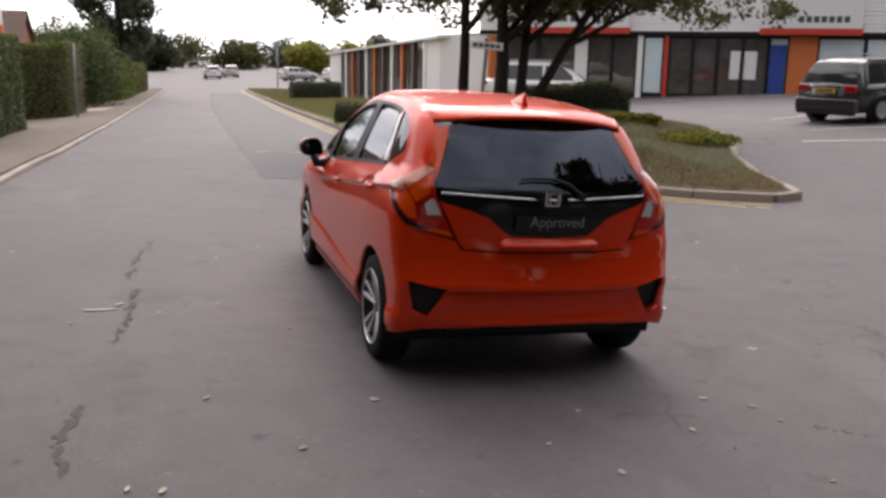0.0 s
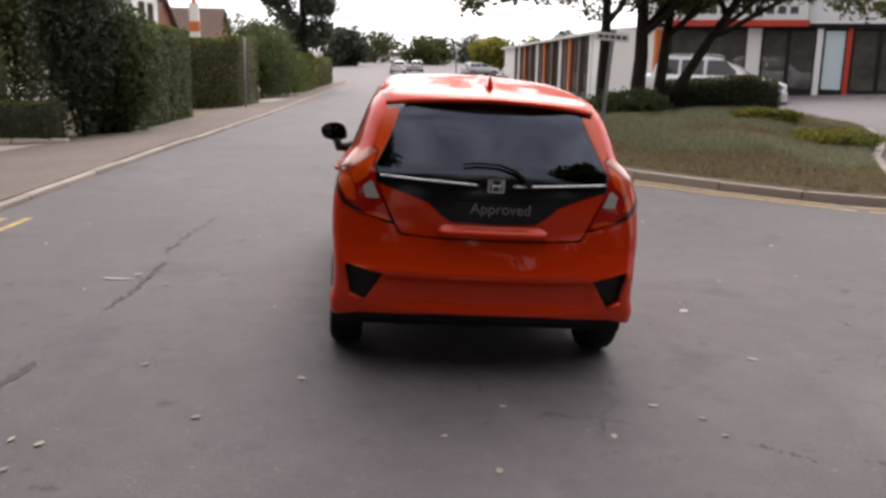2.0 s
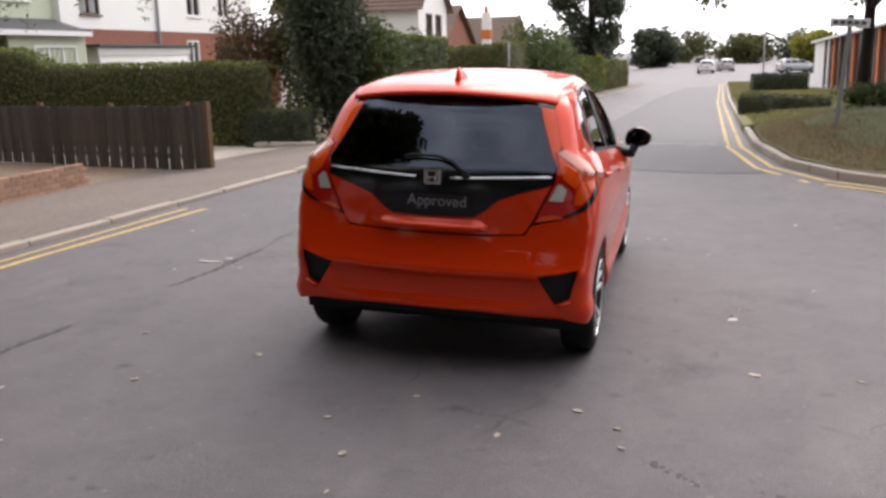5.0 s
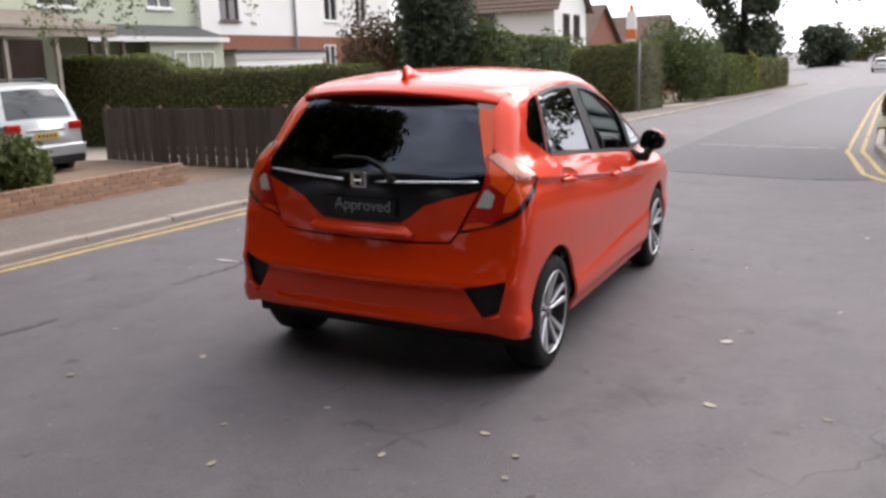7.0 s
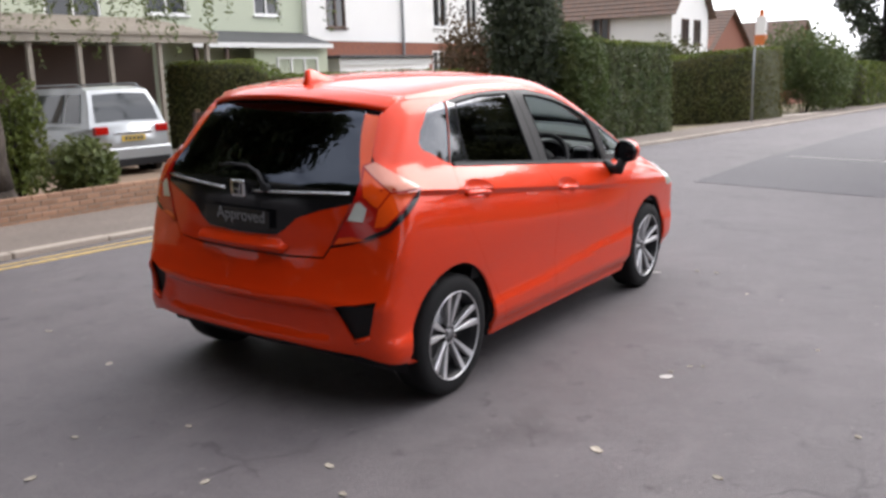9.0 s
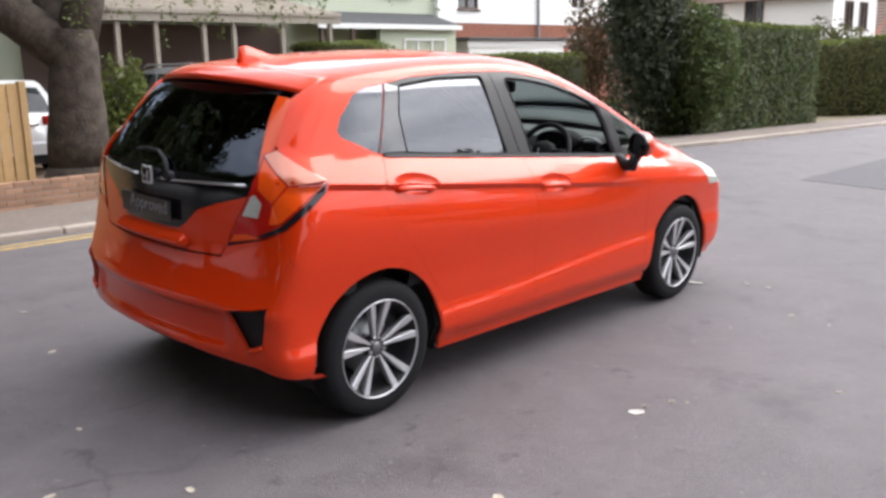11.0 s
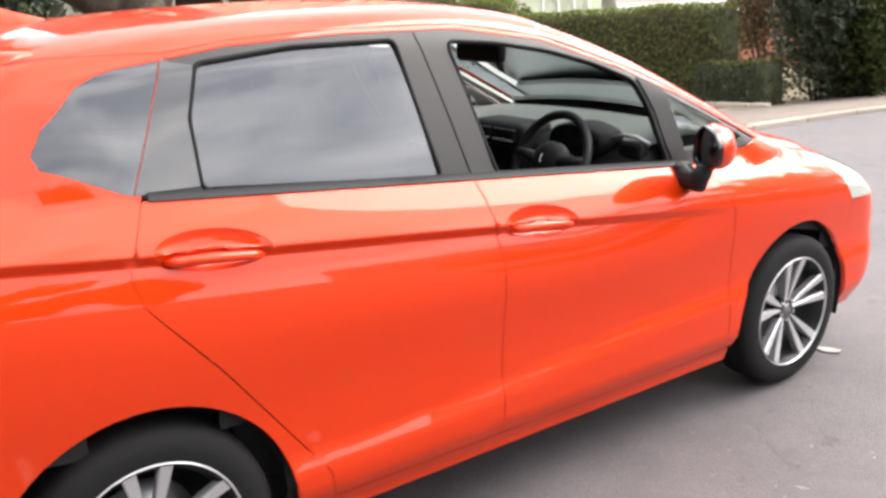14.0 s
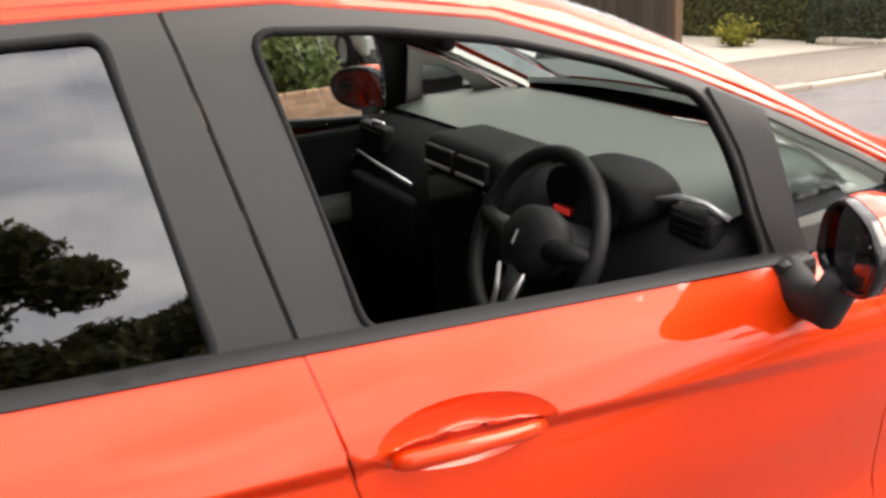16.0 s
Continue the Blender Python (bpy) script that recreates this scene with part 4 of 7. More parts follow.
part("mirror_arm", rod((0.10, 1.52, 1.375), (0.04, 1.58, 1.45), 0.012), BLACK, CAR)


def seat(x, y, wide, name, rest):
    st = thing(name, "black cloth car seat", "")
    st.parent, st.location = CAR, (x, y, 0.30)
    part("cushion", box(-wide, -0.05, 0.10, wide, 0.48, 0.28, 0.06, segments=3), CLOTH, st, "", True)
    b = part("backrest", box(-wide, -0.07, 0.0, wide, 0.07, 0.60, 0.06, segments=3), CLOTH, st, "", True)
    b.matrix_basis = pose(0, -0.06, 0.22, rest, 0, 0)
    for hx in ((0.0,) if wide < 0.4 else (-0.4, 0.4)):
        r = part("headrest", box(-0.12, -0.05, 0.0, 0.12, 0.05, 0.18, 0.045, segments=3), CLOTH, st, "", True)
        r.matrix_basis = pose(hx, -0.06 - 0.2, 0.83, rest, 0, 0)


seat(0.36, 0.98, 0.25, "driver_seat", 20)
seat(-0.36, 0.98, 0.25, "passenger_seat", 20)
seat(0.0, 0.15, 0.62, "rear_seat", 22)
# inner door faces
for s in (1, -1):
    for nm, y0, y1 in (("front_door_card", 1.05, 2.02), ("rear_door_card", 0.25, 1.02)):
        z1 = belt_z((y0 + y1) / 2) - 0.02
        card = part(nm, box(s * 0.675, y0, 0.32, s * 0.715, y1, z1, 0.015), DASH, CAR, "dark inner door panel")
        part("arm_rest", box(s * 0.60, y0 + 0.10, 0.72, s * 0.69, y1 - 0.15, 0.79, 0.02), DASHTOP, card)
        part("inner_handle", box(s * 0.660, y1 - 0.32, 0.875, s * 0.678, y1 - 0.20, 0.90, 0.004), CHROME, card)
for s in (1, -1):
    pl = [(0.548, 1.455), (0.60, 1.76), (0.625, 2.0), (0.655, 2.30), (0.625, 2.32), (0.592, 2.0), (0.563, 1.76), (0.515, 1.46)]
    a = panel("pillar_lining", [(x * s, y) for x, y in pl], HEAD, CAR, mapper=deck, proud=-0.035, gap=0.0, label="pale windscreen pillar lining")

CORNER_HOLE = rounded([(1.955, 1.02), (1.935, 1.165), (2.04, 1.145), (2.135, 1.065), (2.125, 1.025)], 0.03)
panel("corner_lining", on_side([(1.905, 0.985), (1.885, 1.225), (2.0, 1.185), (2.15, 1.115), (2.29, 1.03), (2.27, 0.985)]), HEAD, CAR, holes=[on_side(CORNER_HOLE)], both=True, proud=-0.032, gap=0.0, rim_depth=0.012, label="pale lining round the corner window")

# ---- ground ----
KERB_L = [(-5.5, -9), (-5.0, -2), (-4.75, 2), (-4.5, 4.2), (-4.15, 8), (-3.8, 12), (-3.4, 22), (-2.8, 42), (-2.0, 72)]
KERB_R = [(4.4, 71), (3.0, 33), (2.6, 16), (2.5, 11.5), (2.75, 8.6), (3.22, 7.1), (4.0, 6.05), (4.75, 5.3), (5.5, 4.6), (5.85, 4.62), (6.05, 5.1)]
EDGE_R = [(6.05, 5.1), (6.45, 6.3), (7.25, 8.0), (8.5, 9.9), (9.4, 12), (9.9, 15), (9.9, 18), (9.0, 21), (8.2, 26), (8.0, 33), (8.0, 71)]
ISLAND = KERB_R + EDGE_R[1:]


def slope(x, y):
    z = -0.0437 * x * (1 - ease(1.2, 3.6, abs(x)))
    z -= 0.02 * min(max(0.0, y - 11), 55)
    z += 0.06 * max(0.0, min(x, 20) - 5) * (1 - ease(30, 50, y))
    z -= 0.075 * min(max(0.0, -x - 4.2), 3.0)
    return z


def near_line(x, y, line):
    best = 99.0
    for (x0, y0), (x1, y1) in zip(line, line[1:]):
        dx, dy = x1 - x0, y1 - y0
        k = min(1, max(0, ((x - x0) * dx + (y - y0) * dy) / (dx * dx + dy * dy)))
        best = min(best, math.hypot(x - x0 - k * dx, y - y0 - k * dy))
    return best


def bank(x, y):
    """The planted bank's height over the road."""
    d = near_line(x, y, ISLAND)
    return 0.10 + 0.36 * ease(0.15, 2.2, d) * (1 - ease(14, 20, y))


def road_mix(m, amount_from, lo, hi, colour):
    """Blends a colour into a material's base where a factor lies between lo and hi."""
    n, l = m.node_tree.nodes, m.node_tree.links
    b = n["Principled BSDF"]
    before = b.inputs["Base Color"].links[0].from_socket
    ramp = n.new("ShaderNodeMapRange")
    ramp.inputs["From Min"].default_value, ramp.inputs["From Max"].default_value = lo, hi
    l.new(amount_from, ramp.inputs["Value"])
    mx = n.new("ShaderNodeMix")
    mx.data_type = "RGBA"
    mx.inputs["B"].default_value = (*colour, 1)
    l.new(ramp.outputs["Result"], mx.inputs["Factor"])
    l.new(before, mx.inputs["A"])
    l.new(mx.outputs["Result"], b.inputs["Base Color"])


def road_noise(m, scale, detail, rough=0.6, stretch=(1, 1, 1)):
    n, l = m.node_tree.nodes, m.node_tree.links
    tc, mp, nz = n.new("ShaderNodeTexCoord"), n.new("ShaderNodeMapping"), n.new("ShaderNodeTexNoise")
    mp.inputs["Scale"].default_value = stretch
    nz.inputs["Scale"].default_value, nz.inputs["Detail"].default_value, nz.inputs["Roughness"].default_value = scale, detail, rough
    l.new(tc.outputs["Object"], mp.inputs["Vector"])
    l.new(mp.outputs["Vector"], nz.inputs["Vector"])
    return nz.outputs["Fac"]


def asphalt(name, colour, dark, pale):
    """Worn asphalt: fine grain, pale chips, dark oily blotches, dusty patches and a few hairline cracks."""
    m = mat(name, colour, rough=0.68, vary=0.34, scale=70, big=0.26, big_scale=0.45, mid=0.34, mid_scale=3.5, bump=0.5, bump_scale=140)
    n, l = m.node_tree.nodes, m.node_tree.links
    road_mix(m, road_noise(m, 1.1, 7, 0.68), 0.56, 0.78, dark)
    road_mix(m, road_noise(m, 5.5, 5, 0.6), 0.63, 0.74, dark)
    road_mix(m, road_noise(m, 0.7, 6, 0.62, (1.0, 0.35, 1.0)), 0.60, 0.86, pale)
    road_mix(m, road_noise(m, 26, 2, 0.5), 0.70, 0.76, pale)
    tc, wob, add, vor = (n.new(k) for k in ("ShaderNodeTexCoord", "ShaderNodeTexNoise", "ShaderNodeVectorMath", "ShaderNodeTexVoronoi"))
    wob.inputs["Scale"].default_value, wob.inputs["Detail"].default_value = 1.7, 6
    add.operation = "MULTIPLY_ADD"
    add.inputs[1].default_value = (0.9, 0.9, 0.0)
    l.new(tc.outputs["Object"], wob.inputs["Vector"])
    l.new(wob.outputs["Color"], add.inputs[0])
    l.new(tc.outputs["Object"], add.inputs[2])
    vor.feature = "DISTANCE_TO_EDGE"
    vor.inputs["Scale"].default_value = 0.62
    l.new(add.outputs["Vector"], vor.inputs["Vector"])
    line = n.new("ShaderNodeMapRange")
    line.inputs["From Min"].default_value, line.inputs["From Max"].default_value = 0.010, 0.002
    l.new(vor.outputs["Distance"], line.inputs["Value"])
    where = n.new("ShaderNodeMapRange")
    where.inputs["From Min"].default_value, where.inputs["From Max"].default_value = 0.52, 0.62
    l.new(road_noise(m, 0.55, 5, 0.7), where.inputs["Value"])
    both = n.new("ShaderNodeMath")
    both.operation = "MULTIPLY"
    l.new(line.outputs["Result"], both.inputs[0])
    l.new(where.outputs["Result"], both.inputs[1])
    road_mix(m, both.outputs["Value"], 0.0, 2.0, tuple(c * 0.6 for c in dark))
    return m


ASPHALT = asphalt("worn_grey_asphalt", (0.118, 0.105, 0.109), (0.060, 0.052, 0.056), (0.20, 0.182, 0.178))
DARK_ASPHALT = mat("newer_dark_asphalt", (0.056, 0.051, 0.058), rough=0.66, vary=0.28, scale=70, big=0.15, big_scale=0.6, mid=0.2, mid_scale=3.0, bump=0.4, bump_scale=140)
FOOTWAY = mat("brown_grey_footway", (0.205, 0.168, 0.142), rough=0.9, vary=0.3, scale=30, second=(0.155, 0.125, 0.105), big=0.2, big_scale=0.7, bump=0.4, bump_scale=90)
CONCRETE = mat("pale_concrete_drive", (0.42, 0.37, 0.31), rough=0.85, vary=0.18, scale=25, big=0.18, big_scale=0.8, bump=0.25, bump_scale=90)
GRAVEL = mat("brown_forecourt", (0.27, 0.19, 0.13), rough=0.95, vary=0.4, scale=40, second=(0.20, 0.14, 0.10), big=0.2, big_scale=0.6, bump=0.5, bump_scale=110)
KERB = mat("concrete_kerb", (0.36, 0.31, 0.26), rough=0.85, vary=0.2, scale=30, piece=0.12, bump=0.25, bump_scale=90)
SOIL = mat("brown_soil", (0.20, 0.155, 0.10), rough=1.0, vary=0.4, scale=14, second=(0.19, 0.17, 0.10), big=0.2, big_scale=0.5, bump=0.7, bump_scale=50)
LAWN = mat("dry_lawn", (0.155, 0.165, 0.055), rough=1.0, vary=0.3, scale=18, second=(0.20, 0.185, 0.075), big=0.2, big_scale=0.5, bump=0.6, bump_scale=70)
YELLOW = mat("worn_yellow_line", (0.58, 0.40, 0.13), rough=0.8, vary=0.3, scale=25, second=(0.40, 0.30, 0.14), bump=0.2, bump_scale=90)
MARK = mat("worn_white_line", (0.55, 0.53, 0.50), rough=0.8, vary=0.25, scale=20)
TAR = mat("tar_crack", (0.070, 0.062, 0.064), rough=0.8, vary=0.3, scale=40)


def surface(name, poly, lift, material, label, category, step=0.5, top=None, sides=0.12):
    """A sheet with thickness laid on the ground inside a polygon."""
    top = top or (lambda x, y: slope(x, y) + lift)
    v, f = sheet(poly, [], step)
    bm = bmesh.new()
    vs = [bm.verts.new((p.x, p.y, top(p.x, p.y))) for p in v]
    for t in f:
        a, b, c = (vs[k] for k in t)
        if (b.co - a.co).cross(c.co - a.co).z < 0:
            b, c = c, b
        bm.faces.new((a, b, c))
    edge = [e for e in bm.edges if len(e.link_faces) == 1]
    r = bmesh.ops.extrude_edge_only(bm, edges=edge)
    for w in r["geom"]:
        if isinstance(w, bmesh.types.BMVert):
            w.co.z -= sides
    for w in [w for w in bm.verts if not w.link_faces]:
        bm.verts.remove(w)
    bmesh.ops.recalc_face_normals(bm, faces=bm.faces)
    return tagged(link(name, bm, material, None, "", False), label, category, kind="structure")


bm = bmesh.new()
far = [-1500, -600, -250, -120, -80, -60, -45, -35]
xs = far + [-30 + 0.6 * i for i in range(101)] + [-v for v in reversed(far)]
ys = far + [-30 + 0.6 * i for i in range(51)] + [0.6 * i for i in range(1, 126)] + [80, 100, 130, 180, 300, 700, 1500]
vs = [[bm.verts.new((x, y, slope(x, y))) for x in xs] for y in ys]
for j in range(len(ys) - 1):
    for i in range(len(xs) - 1):
        bm.faces.new((vs[j][i], vs[j][i + 1], vs[j + 1][i + 1], vs[j + 1][i]))
tagged(link("ground", bm, ASPHALT, None, "", True), "worn grey asphalt road and yard surface", "ground", kind="structure")

LEFT_BACK = [(-5.6, 72), (-5.4, 42), (-5.3, 30), (-5.6, 18), (-6.6, 13), (-7.55, 8.5), (-7.6, -9)]
surface("pavement_left", [(x - 0.13, y) for x, y in KERB_L] + LEFT_BACK, 0.055, FOOTWAY, "brown-grey gritty footway beside the road", "pavement")
surface("driveway_near", [(-7.4, 8.75), (-6.65, 12.6), (-8.2, 12.9), (-18, 12.6), (-18, 9.6), (-12, 9.45)], 0.062, CONCRETE, "pale concrete driveway", "driveway")
surface("driveway_far", [(-4.15, 30.4), (-3.95, 33.2), (-12, 34), (-12, 30.6)], 0.062, CONCRETE, "pale concrete driveway", "driveway")
surface("forecourt", [(-7.5, -9), (-7.5, 8.7), (-12, 9.42), (-17, 10), (-17, -9)], 0.045, GRAVEL, "brown gravel forecourt", "forecourt")
surface("garden_soil", [(-5.4, 13.2), (-4.9, 30.3), (-12.1, 30.5), (-12.1, 33.9), (-4.4, 33.4), (-4.6, 72), (-30, 72), (-30, 10.5), (-18.1, 10.5), (-18.1, 13.0), (-8.2, 13.0)], 0.05, SOIL, "brown garden soil under hedges", "soil", step=1.5)
island_poly = [(x + 0.0, y) for x, y in ISLAND]
IN_ISLAND = shrunk(island_poly, 0.14)
surface("planted_bank", IN_ISLAND, 0, SOIL, "brown planted bank behind the kerb", "bank", step=0.45, top=lambda x, y: slope(x, y) + bank(x, y) + 0.03 * noise.noise((x * 1.3, y * 1.3, 0)), sides=0.3)


def stones(line, name, label, width=0.125, up=0.085, length=0.9, side=1):
    """A row of kerb stones along a line, each a piece of its own."""
    holder = thing(name, label, "kerb", kind="structure")
    shared = {}
    for (x0, y0), (x1, y1) in zip(line, line[1:]):
        a, b = Vector((x0, y0)), Vector((x1, y1))
        n = max(1, round((b - a).length / length))
        for i in range(n):
            p, q = a.lerp(b, i / n), a.lerp(b, (i + 1) / n)
            ln = round((q - p).length - 0.012, 2)
            if ln not in shared:
                sb = box(-ln / 2, -width / 2, -0.12, ln / 2, width / 2, up, 0.018)
                me = bpy.data.meshes.new("kerb_stone")
                sb.to_mesh(me)
                sb.free()
                me.materials.append(KERB)
                shared[ln] = me
            ob = new("kerb_stone", shared[ln])
            ob.parent = holder
            m = (p + q) / 2
            zp, zq = slope(*p), slope(*q)
            ob.matrix_basis = Matrix.Translation((m.x, m.y, (zp + zq) / 2 + random.uniform(-0.006, 0.006))) @ Euler((0, -math.atan2(zq - zp, (q - p).length), math.atan2(q.y - p.y, q.x - p.x))).to_matrix().to_4x4()
    return holder


def stripe(line, width, name, label, material, gaps=0.0, lift=0.006, wobble=0.012):
    """A painted line on the road, with worn edges."""
    bm = bmesh.new()
    pts = []
    for (x0, y0), (x1, y1) in zip(line, line[1:]):
        n = max(1, int(math.hypot(x1 - x0, y1 - y0) / 0.25))
        pts += [(mix(x0, x1, i / n), mix(y0, y1, i / n)) for i in range(n)]
    pts.append(line[-1])
    prev = None
    for i, (x, y) in enumerate(pts):
        a, b = pts[max(0, i - 1)], pts[min(len(pts) - 1, i + 1)]
        d = Vector((b[0] - a[0], b[1] - a[1])).normalized()
        w = width / 2 * (1 + random.uniform(-0.12, 0.06))
        row = [bm.verts.new((x - d.y * w * s, y + d.x * w * s, slope(x - d.y * w * s, y + d.x * w * s) + lift)) for s in (-1, 1)]
        row += [bm.verts.new((v.co.x, v.co.y, v.co.z - 0.012)) for v in row]
        if prev and random.random() >= gaps:
            for k, l in ((0, 1), (0, 2), (1, 3)):
                f = (prev[k], prev[l], row[l], row[k])
                bm.faces.new(f)
        prev = row
    for w in [w for w in bm.verts if not w.link_faces]:
        bm.verts.remove(w)
    bmesh.ops.recalc_face_normals(bm, faces=bm.faces)
    for f in bm.faces:
        if abs(f.normal.z) > 0.8 and f.normal.z < 0:
            f.normal_flip()
    return tagged(link(name, bm, material), label, "road marking", kind="structure")


def beside(line, d):
    res = []
    for i, (x, y) in enumerate(line):
        a, b = line[max(0, i - 1)], line[min(len(line) - 1, i + 1)]
        t = Vector((b[0] - a[0], b[1] - a[1])).normalized()
        res.append((x + t.y * d, y - t.x * d))
    return res


LEFT_LINES = [(-4.75, -9), (-4.35, -2), (-4.15, 1.5), (-3.95, 3.95)]
for k, d in enumerate((0.0, -0.24)):
    stripe([(x + d, y) for x, y in LEFT_LINES], 0.075, "yellow_line", "worn yellow no-parking line by the kerb", YELLOW, 0.02)
for d in (0.24, 0.46):
    stripe(beside(KERB_R[:-2], d), 0.075, "yellow_line", "worn yellow no-parking line by the kerb", YELLOW, 0.02)
surface("road_patch", [(-0.62, 8.0), (-0.5, 18.7), (0.0, 38.9), (1.3, 66), (3.6, 66), (2.6, 33), (2.2, 16), (2.1, 11.2), (2.2, 8.9), (2.4, 7.95)], 0.004, DARK_ASPHALT, "darker resurfaced strip of road", "road", step=0.8, sides=0.01)
stripe([(-0.35, 11.9), (1.85, 12.25)], 0.06, "road_seam", "pale joint across the dark road surface", MARK, 0.05, 0.010)
for a, b in (((10.9, 11.4), (15.5, 9.6)), ((12.3, 14.0), (15.6, 14.9)), ((9.9, 9.6), (11.8, 8.5)), ((15.6, 24.4), (20.5, 22.4))):
    stripe([a, b], 0.10, "parking_line", "worn white parking bay line", MARK, 0.12)


def crack(points, name):
    """A crumbled crack: a broken row of ragged flat patches."""
    bm = bmesh.new()
    for a, b in zip(points, points[1:]):
        n = max(3, int(math.dist(a, b) / 0.035))
        for k in range(n):
            x, y = mix(a[0], b[0], k / n), mix(a[1], b[1], k / n)
            x += 0.07 * noise.noise((x * 2.0, y * 3.1, 4)) + random.gauss(0, 0.016)
            if noise.noise((x * 2.3, y * 2.3, 9)) < -0.18:
                continue
            r = random.uniform(0.006, 0.030) * (0.7 + 0.8 * abs(noise.noise((x, y * 2.2, 2))))
            turn = random.uniform(0, 6.28)
            ring = []
            for i in range(7):
                t = turn + 2 * math.pi * i / 7
                q = r * random.uniform(0.5, 1.3)
                px, py = x + q * math.cos(t), y + q * 1.5 * math.sin(t)
                ring.append(bm.verts.new((px, py, slope(px, py) + random.uniform(0.002, 0.0035))))
            bm.faces.new(ring)
    bmesh.ops.recalc_face_normals(bm, faces=bm.faces)
    for f in bm.faces:
        if f.normal.z < 0:
            f.normal_flip()
    tagged(link(name, bm, TAR), "dark crumbled crack in the asphalt", "road crack", kind="structure")


crack([(-2.38, -1.6), (-2.44, -0.82), (-2.34, -0.53), (-2.29, 0.02), (-2.27, 0.63), (-2.17, 1.1), (-2.23, 2.6), (-2.1, 3.6)], "road_crack")
crack([(0.9, -1.2), (1.4, -1.55), (2.0, -1.6), (2.9, -1.2)], "road_crack")

# ---- plants ----
def leafy(name, colour, second, island=0.35, gloss=0.55):
    m = mat(name, colour, rough=gloss, second=second, scale=3.0, island=island, vary=0.15)
    b = m.node_tree.nodes["Principled BSDF"]
    b.inputs["Specular IOR Level"].default_value = 0.35
    n, l = m.node_tree.nodes, m.node_tree.links
    thin, both = n.new("ShaderNodeBsdfTranslucent"), n.new("ShaderNodeMixShader")
    both.inputs["Fac"].default_value = 0.35
    l.new(b.inputs["Base Color"].links[0].from_socket, thin.inputs["Color"])
    l.new(b.outputs["BSDF"], both.inputs[1])
    l.new(thin.outputs["BSDF"], both.inputs[2])
    l.new(both.outputs["Shader"], n["Material Output"].inputs["Surface"])
    return m


HEDGE = leafy("clipped_hedge_leaves", (0.105, 0.118, 0.036), (0.125, 0.118, 0.042), island=0.16)
HEDGE_TOP = leafy("hedge_shoots", (0.14, 0.16, 0.035), (0.11, 0.15, 0.03))
LAUREL = leafy("laurel_leaves", (0.075, 0.110, 0.034), (0.105, 0.125, 0.044), island=0.22, gloss=0.5)
HOLLY = leafy("dark_evergreen_leaves", (0.046, 0.062, 0.036), (0.072, 0.088, 0.052), gloss=0.35)
MAPLE = leafy("tree_leaves", (0.075, 0.090, 0.030), (0.110, 0.108, 0.036))
PALE_LEAF = leafy("drooping_pale_leaves", (0.12, 0.14, 0.045), (0.09, 0.12, 0.035))
AUTUMN = leafy("yellow_green_leaves", (0.27, 0.24, 0.03), (0.19, 0.20, 0.035))
BROWN_TWIG = leafy("brown_twigs", (0.13, 0.085, 0.045), (0.09, 0.065, 0.035))
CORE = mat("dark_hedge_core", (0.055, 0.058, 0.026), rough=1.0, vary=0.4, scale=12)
GREY_GREEN = leafy("grey_green_blades", (0.32, 0.32, 0.21), (0.27, 0.28, 0.17), island=0.22)
BROWN_GRASS = leafy("brown_ground_cover", (0.27, 0.205, 0.125), (0.25, 0.22, 0.12), island=0.22)
GREEN_GRASS = leafy("lawn_blades", (0.15, 0.17, 0.05), (0.20, 0.19, 0.07))
BARK = mat("grey_brown_bark", (0.044, 0.033, 0.025), rough=0.95, vary=0.45, scale=10, second=(0.082, 0.064, 0.050), bump=0.9, bump_scale=22)
DARK_BARK = mat("dark_bark", (0.035, 0.027, 0.022), rough=0.95, vary=0.4, scale=12, bump=0.9, bump_scale=25)

rng = np.random.default_rng(7)


def leaves(centres, normals, size, material, name, parent, label="", long=1.5, spread=0.7):
    """Small bent leaves, two triangles each, at the given places."""
    n = len(centres)
    c = np.asarray(centres, float)
    d = np.asarray(normals, float) + rng.normal(0, spread, (n, 3))
    d /= np.linalg.norm(d, axis=1)[:, None] + 1e-9
    u = np.cross(d, rng.normal(0, 1, (n, 3)))
    u /= np.linalg.norm(u, axis=1)[:, None] + 1e-9
    w = np.cross(d, u)
    s = size * rng.uniform(0.6, 1.35, n)[:, None]
    bend = d * s * 0.18
    v = np.stack([c - u * s * long * 0.5, c - w * s * 0.42 + bend, c + u * s * long * 0.5, c + w * s * 0.42 + bend], axis=1).reshape(-1, 3)
    k = np.arange(n)[:, None] * 4
    f = np.concatenate([k + np.array([[0, 1, 2]]), k + np.array([[0, 2, 3]])], axis=0)
    me = bpy.data.meshes.new(name)
    me.from_pydata(v.tolist(), [], f.tolist())
    me.materials.append(material)
    ob = new(name, me)
    ob.parent = parent
    return tagged(ob, label)


